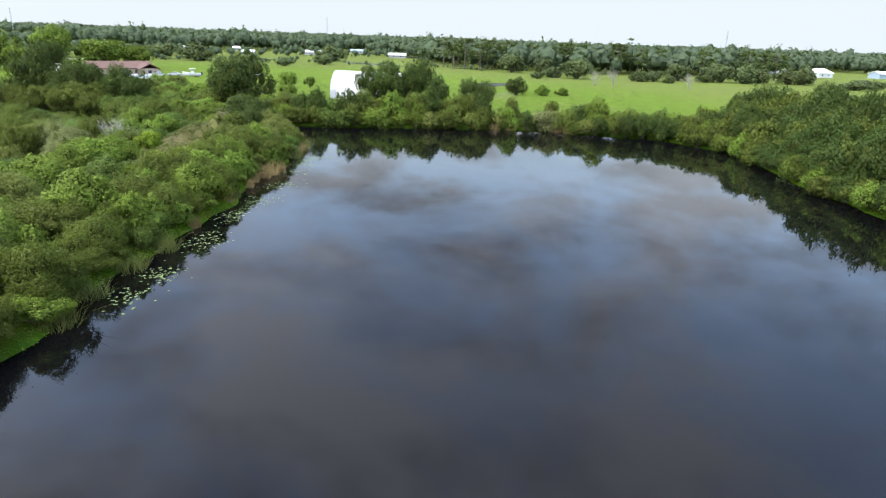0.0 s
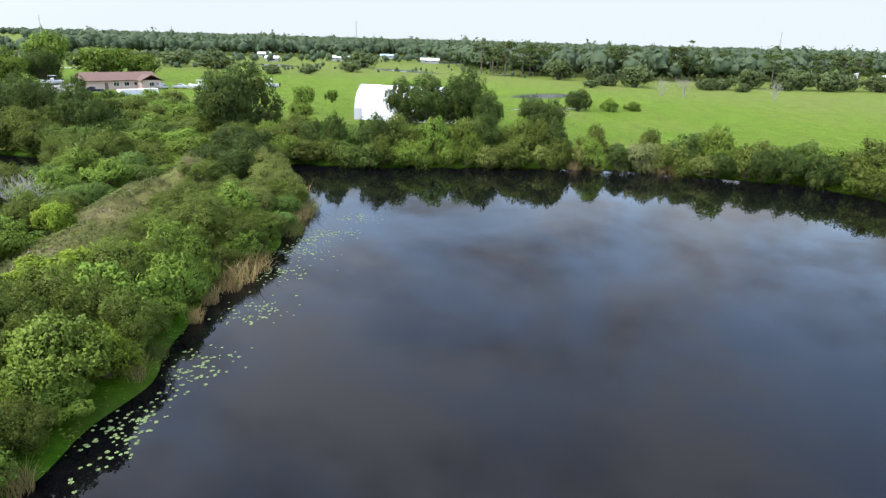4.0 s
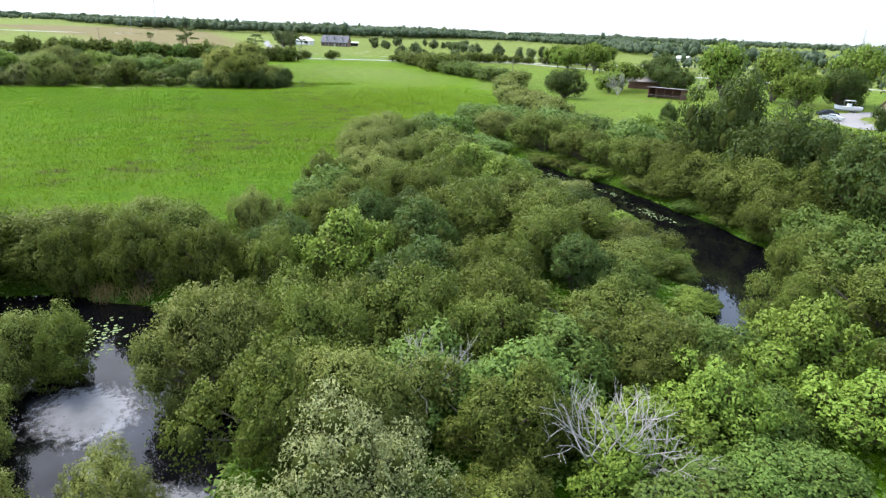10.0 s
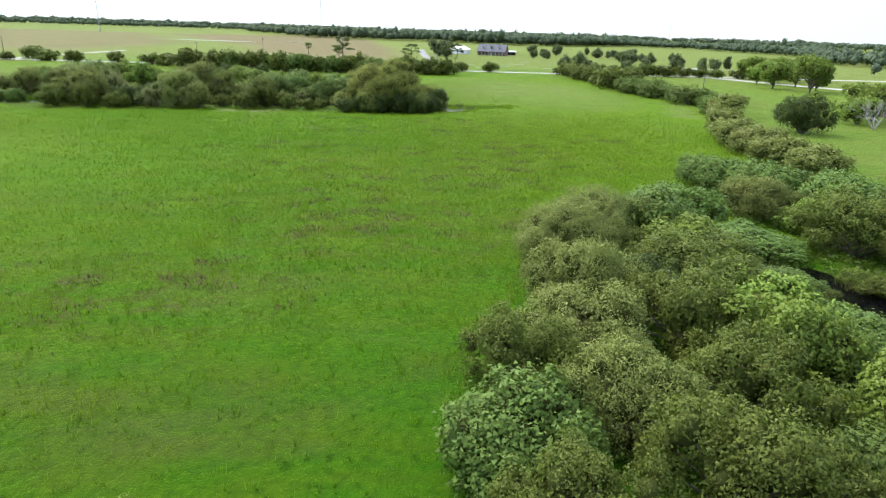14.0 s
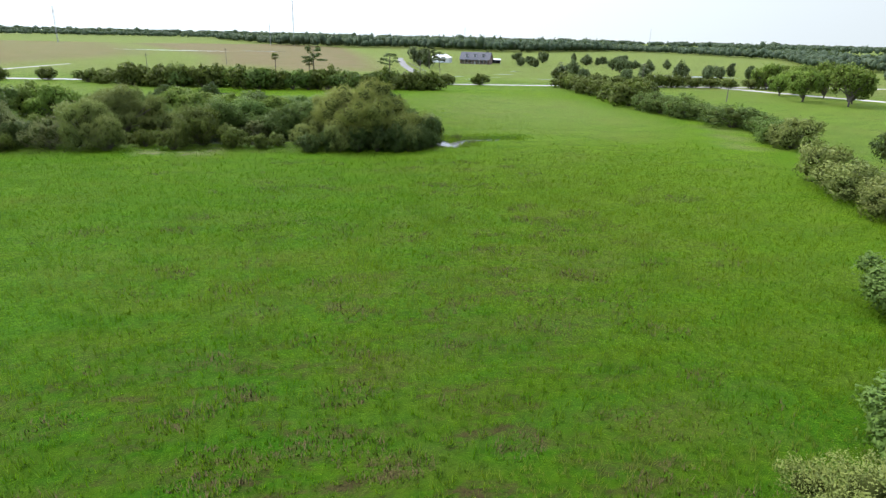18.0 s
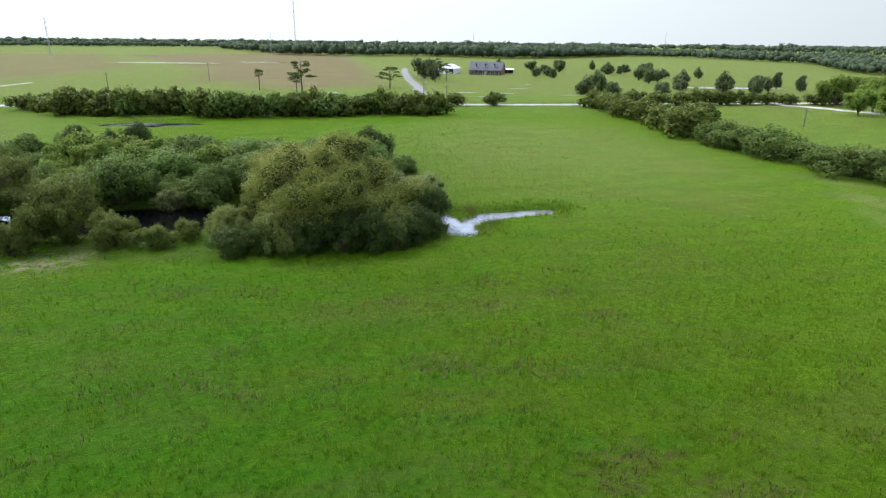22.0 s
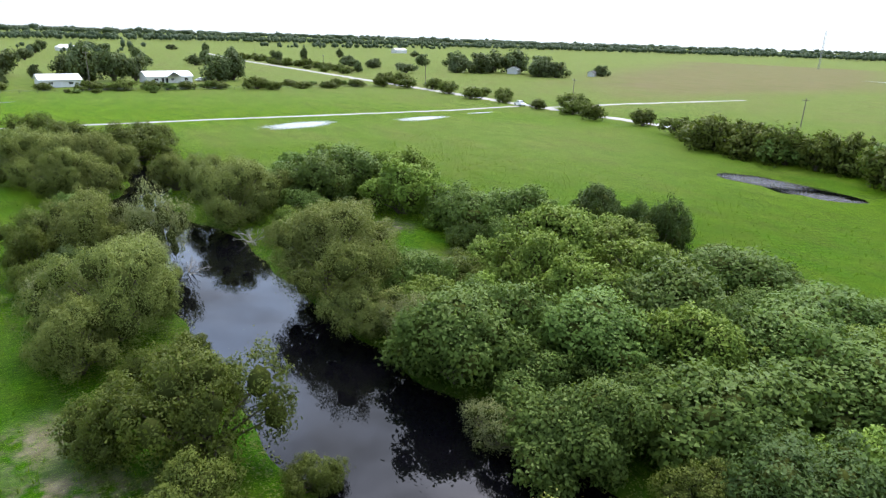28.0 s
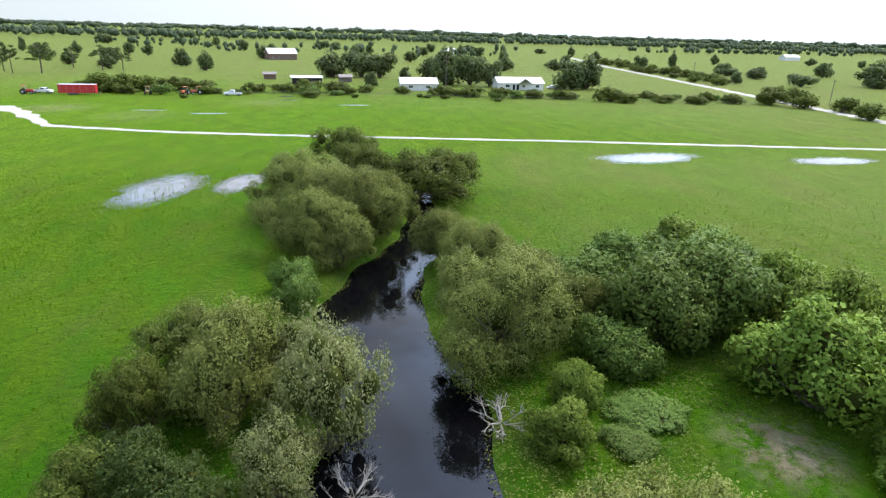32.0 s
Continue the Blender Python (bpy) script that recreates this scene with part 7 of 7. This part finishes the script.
PADS = []
for s in range(4):
    r = random.Random(s)
    n = 11
    vs = [(0, 0, .012)] + [(math.cos(.25 + k * 5.8 / (n - 1)) * r.uniform(.85, 1.1), math.sin(.25 + k * 5.8 / (n - 1)) * r.uniform(.85, 1.1), .02 + r.uniform(0, .05)) for k in range(n)]
    PADS.append(mesh_of("lily_pad", vs, [(0, k + 1, k + 2) for k in range(n - 1)], [LILY]))
for i, (x, y, rx, ry, n) in enumerate(((-20.6, 58.5, 1.6, 3.0, 34), (-20.4, 50.5, 1.7, 3.2, 34), (-20.2, 79.2, 2.6, 2.0, 30), (-19.6, 84.5, 2.6, 2.4, 34), (-18.2, 90.2, 2.6, 2.0, 26), (-17.0, 95.5, 2.8, 2.0, 22), (-19.2, 72.0, 2.2, 2.2, 24), (-19.8, 64.5, 1.8, 2.4, 26),
                                       (-20.5, 42.5, 1.6, 2.4, 24), (-79, 118.4, 3.4, .9, 26), (-88, 119.6, 2.4, .7, 10), (-68, 70.5, 2.2, 1.4, 30), (-20.8, 38.0, 1.4, 2.0, 18), (47.2, 84, 1.2, 4.0, 18), (-19.8, 88.0, 1.4, 2.0, 20), (-97, 118.2, 2.5, .8, 8))):
    ob = base("lily_patch", pose(x, y, 0.0), "patch of floating green lily pads on dark water", "water lilies", "lily patches")
    for k in range(int(n * 3.2)):
        px_, py_, s = max(-2.2, min(2.2, vr.gauss(0, .5))) * rx, max(-2.2, min(2.2, vr.gauss(0, .5))) * ry, vr.uniform(.05, .12)
        if d_water(np.array([x + px_]), np.array([y + py_]))[0] > -.05:
            continue
        child("lily_pad", PADS[k % 4], ob, pose(px_, py_, .006, 0, 0, vr.uniform(0, 360)) @ Matrix.Diagonal((s, s, s * .6, 1)))


def grass(name, label, n, box_, h0, h1, w, mat, seed, keep, clump=1, lean=.5, fade=14.0):
    """Tufts of leaning blades over a stretch of ground, thinning out at its rim."""
    r = np.random.default_rng(seed)
    x, y = r.uniform(box_[0], box_[2], n), r.uniform(box_[1], box_[3], n)
    rim = np.minimum(np.minimum(x - box_[0], box_[2] - x), np.minimum(y - box_[1], box_[3] - y))
    ok = keep(x, y, r) & (r.random(n) < np.clip(rim / fade, .0, 1))
    x, y = x[ok], y[ok]
    tall = (.5 + .6 * r.random(len(x))) * (1 + .35 * wave(x * 1.1, y * .9))
    x, y = np.repeat(x, clump) + r.normal(0, .10, len(x) * clump), np.repeat(y, clump) + r.normal(0, .10, len(y) * clump)
    m = len(x)
    z = ground_z(x, y)
    h = r.uniform(h0, h1, m) * np.repeat(tall, clump)
    s = r.uniform(0, 6.28, m)
    dx, dy = np.cos(s) * w, np.sin(s) * w
    t = np.stack([np.sin(s), -np.cos(s)], 1) * (r.uniform(.1, .7, m) * h)[:, None] + r.normal(0, lean * .4, (m, 2)) * h[:, None]
    v = np.stack([np.stack([x + dx, y + dy, z - .03], 1), np.stack([x - dx, y - dy, z - .03], 1), np.stack([x + t[:, 0], y + t[:, 1], z + h], 1)], 1).reshape(-1, 3)
    ob = new(name, mesh_of(name, v, np.arange(3 * m).reshape(m, 3), [mat], normals=np.tile((0.0, 0.0, 1.0), (3 * m, 1)) + r.normal(0, .12, (3 * m, 3))))
    return tagged(ob, label, "grass", kind="stuff")


def grass_mat():
    m = Mat("meadow_grass")
    p = m.pos()
    g = m.n.new("ShaderNodeNewGeometry")
    broad = m.noise(0.014, 4.0, 0.5, p)
    lush = m.ramp(g.outputs["Random Per Island"], (0.0, (0.032, 0.100, 0.0032)), (0.6, (0.052, 0.142, 0.0042)), (1.0, (0.074, 0.178, 0.0054)))
    pale = m.ramp(g.outputs["Random Per Island"], (0.0, (0.060, 0.114, 0.0048)), (0.6, (0.092, 0.160, 0.0070)), (1.0, (0.128, 0.198, 0.0104)))
    st = m.node("ShaderNodeMapping")
    st.inputs["Rotation"].default_value = (0, 0, radians(-12))
    st.inputs["Scale"].default_value = (3.4, 0.8, 1.0)
    m.link(p, st.inputs["Vector"])
    band = m.noise(0.16, 5.0, 0.6, st.outputs[0])
    c = m.mix(m.ramp(m.math("ADD", m.math("MULTIPLY", broad, 0.45), m.math("MULTIPLY", band, 0.55)), (0.44, (0, 0, 0)), (0.56, (1, 1, 1))), lush, pale)
    streak = m.noise(0.045, 6.0, 0.62, st.outputs[0])
    rust = m.ramp(g.outputs["Random Per Island"], (0.0, (0.110, 0.120, 0.026)), (1.0, (0.230, 0.225, 0.060)))
    c = m.mix(m.math("MULTIPLY", m.ramp(streak, (0.53, (0, 0, 0)), (0.68, (1, 1, 1))), 0.5), c, rust)
    d = m.node("ShaderNodeBsdfPrincipled", Roughness=0.7)
    d.inputs["Specular IOR Level"].default_value = 0.1
    d.inputs["Sheen Weight"].default_value, d.inputs["Sheen Roughness"].default_value = 0.9, 0.3
    m.link(m.mix(0.75, c, (0.60, 0.84, 0.03)), d.inputs["Sheen Tint"])
    m.link(c, d.inputs["Base Color"])
    t = m.n.new("ShaderNodeBsdfTranslucent")
    m.link(c, t.inputs["Color"])
    s = m.node("ShaderNodeMixShader", Fac=0.5)
    m.link(d.outputs[0], s.inputs[1])
    m.link(t.outputs[0], s.inputs[2])
    m.link(s.outputs[0], m.out.inputs[0])
    return m.m


GRASS = grass_mat()


def dry_land(x, y, r):
    return d_water(x, y) > .9


def mound_only(x, y, r):
    return (d_poly(x, y, mound_poly) < 1.0) & (r.random(len(x)) < .8)


grass("meadow_grass", "tall bright green marsh grass of the field", 100000, (-208, 30, -78, 156), .22, .55, .030, GRASS, 1, dry_land, 4, fade=40.0)
grass("slough_grass", "bright green meadow grass beside the slough", 36000, (-206, -42, -158, 62), .12, .35, .035, GRASS, 2, dry_land, 3, fade=24.0)
grass("bank_grass", "rough grass between the bushes west of the slough", 36000, (-298, -30, -205, 140), .12, .35, .035, GRASS, 3, dry_land, 3, fade=30.0)
grass("shore_grass", "tall green grass standing round the side arm of the slough", 4200, (-224, 101, -201, 127), .25, .6, .035, GRASS, 15, lambda x, y, r: (d_water(x, y) > -.35) & (r.random(len(x)) < np.clip(1.2 - np.abs(d_water(x, y) - .6) / 2.6, 0, 1)), 4, fade=3.0)
grass("mound_grass", "dry yellowish grass and weeds on the spoil mound", 24000, (-46, 46, -26, 112), .12, .42, .03, MOUNDG, 4, mound_only, 4, .9, .5)


# low weeds and seedlings under and between the bushes
def undergrowth(name, label, n, box_, mat, seed, keep, top, size):
    r = np.random.default_rng(seed)
    x, y = r.uniform(box_[0], box_[2], n), r.uniform(box_[1], box_[3], n)
    ok = keep(x, y)
    x, y = x[ok], y[ok]
    hum = np.clip(.55 + .45 * wave(x * .9 + 3, y * .9) + .3 * wave(x * 2.3, y * 2.1 + 1), .12, 1.3)
    z = np.maximum(ground_z(x, y), -.05) + top * hum * r.uniform(.35, 1.0, len(x))
    v, f = leaves(np.stack([x, y, z], 1), np.tile((0, 0, 1.0), (len(x), 1)), size, r, .8, 0, .45)
    nv = np.array((0, 0, 1.0)) + r.normal(0, .4, (len(x), 3))
    return tagged(new(name, mesh_of(name, v, f, [mat], normals=np.repeat(nv, 3, 0))), label, "undergrowth", kind="stuff")


def off_mound(x, y):
    return d_poly(x, y, mound_poly) > .6


west_thicket = [(-26, 18), (-84, 18), (-79, 62), (-77, 84), (-88, 93), (-110, 104), (-126, 128), (-120, 140), (-70, 148), (-34, 140), (-30, 100), (-23, 60)]
isle = [(-200, 20), (-214, 8), (-206, -24), (-222, -44), (-230, -22), (-228, 0), (-252, 2), (-258, 14), (-254, 34), (-236, 30), (-234, 50), (-262, 44), (-264, 66), (-250, 104), (-222, 108), (-200, 104), (-199, 80), (-204, 60), (-202, 44)]
undergrowth("thicket_undergrowth", "tangled bright green undergrowth between the shrubs", 200000, (-136, 18, -22, 148), VINE, 5, lambda x, y: (d_poly(x, y, west_thicket) < 0) & (d_water(x, y) > -.4) & off_mound(x, y), .9, .24)
undergrowth("bank_undergrowth", "dark green weeds along the water's edge", 280000, (-136, 18, 72, 140), OLIVE, 6, lambda x, y: (np.abs(d_water(x, y) - 1.3) < 1.6) & (d_poly(x, y, mound_poly) > -2.5), .8, .15)
undergrowth("slough_undergrowth", "green weeds and vines along the slough banks", 250000, (-266, -46, -198, 110), OLIVE, 7, lambda x, y: ((d_poly(x, y, isle) < 0) & (d_water(x, y) > -.3) & (np.hypot(x + 239, y - 43) > 8)) | (np.abs(d_water(x, y) - .8) < 1.3), .5, .14)
undergrowth("mound_shrublets", "olive green weeds on the spoil mound", 17000, (-46, 46, -24, 112), OLIVE, 9, lambda x, y: (d_poly(x, y, mound_poly) < 1.0) & (wave(x * .8, y * .7) > -.35), .45, .24)
undergrowth("mound_weeds", "low yellowish weeds scattered on the mound", 30000, (-46, 46, -24, 112), MOUNDG, 8, lambda x, y: d_poly(x, y, mound_poly) < .6, .34, .15)


def in_rust(x, y, r):
    m = np.zeros(len(x))
    for bx, by, rx_, ry_, s in ((-122, 86, 16, 20, 1), (-108, 66, 12, 16, .9), (-134, 98, 16, 14, .6), (-131, 82, 10, 30, .8), (-150, 104, 12, 22, .8), (-158, 96, 8, 20, .5), (-176, 92, 10, 26, .5), (-146, 97, 12, 16, .9), (-142, 88, 9, 14, .9), (-162, 106, 8, 14, .7), (-160, 72, 8, 16, .6), (-149, 73, 7, 12, .6), (-186, 106, 10, 26, .5), (-190, 72, 9, 22, .5), (-168, 122, 9, 18, .5)):
        m = np.maximum(m, s * np.clip(1.5 - 1.5 * np.hypot((x - bx) / rx_, (y - by) / ry_), 0, 1))
    return (r.random(len(x)) < m) & (wave(x * 1.7, y * 1.1) + .6 * wave(x * .5 + 2, y * .31) > .45)


grass("rusty_grass", "reddish brown seeding grass tufts in the field", 150000, (-200, 46, -92, 140), .12, .36, .028, plain("rusty_grass_blade", (0.100, 0.066, 0.022), .8, var=.5, scale=1.0), 12, in_rust, 3)
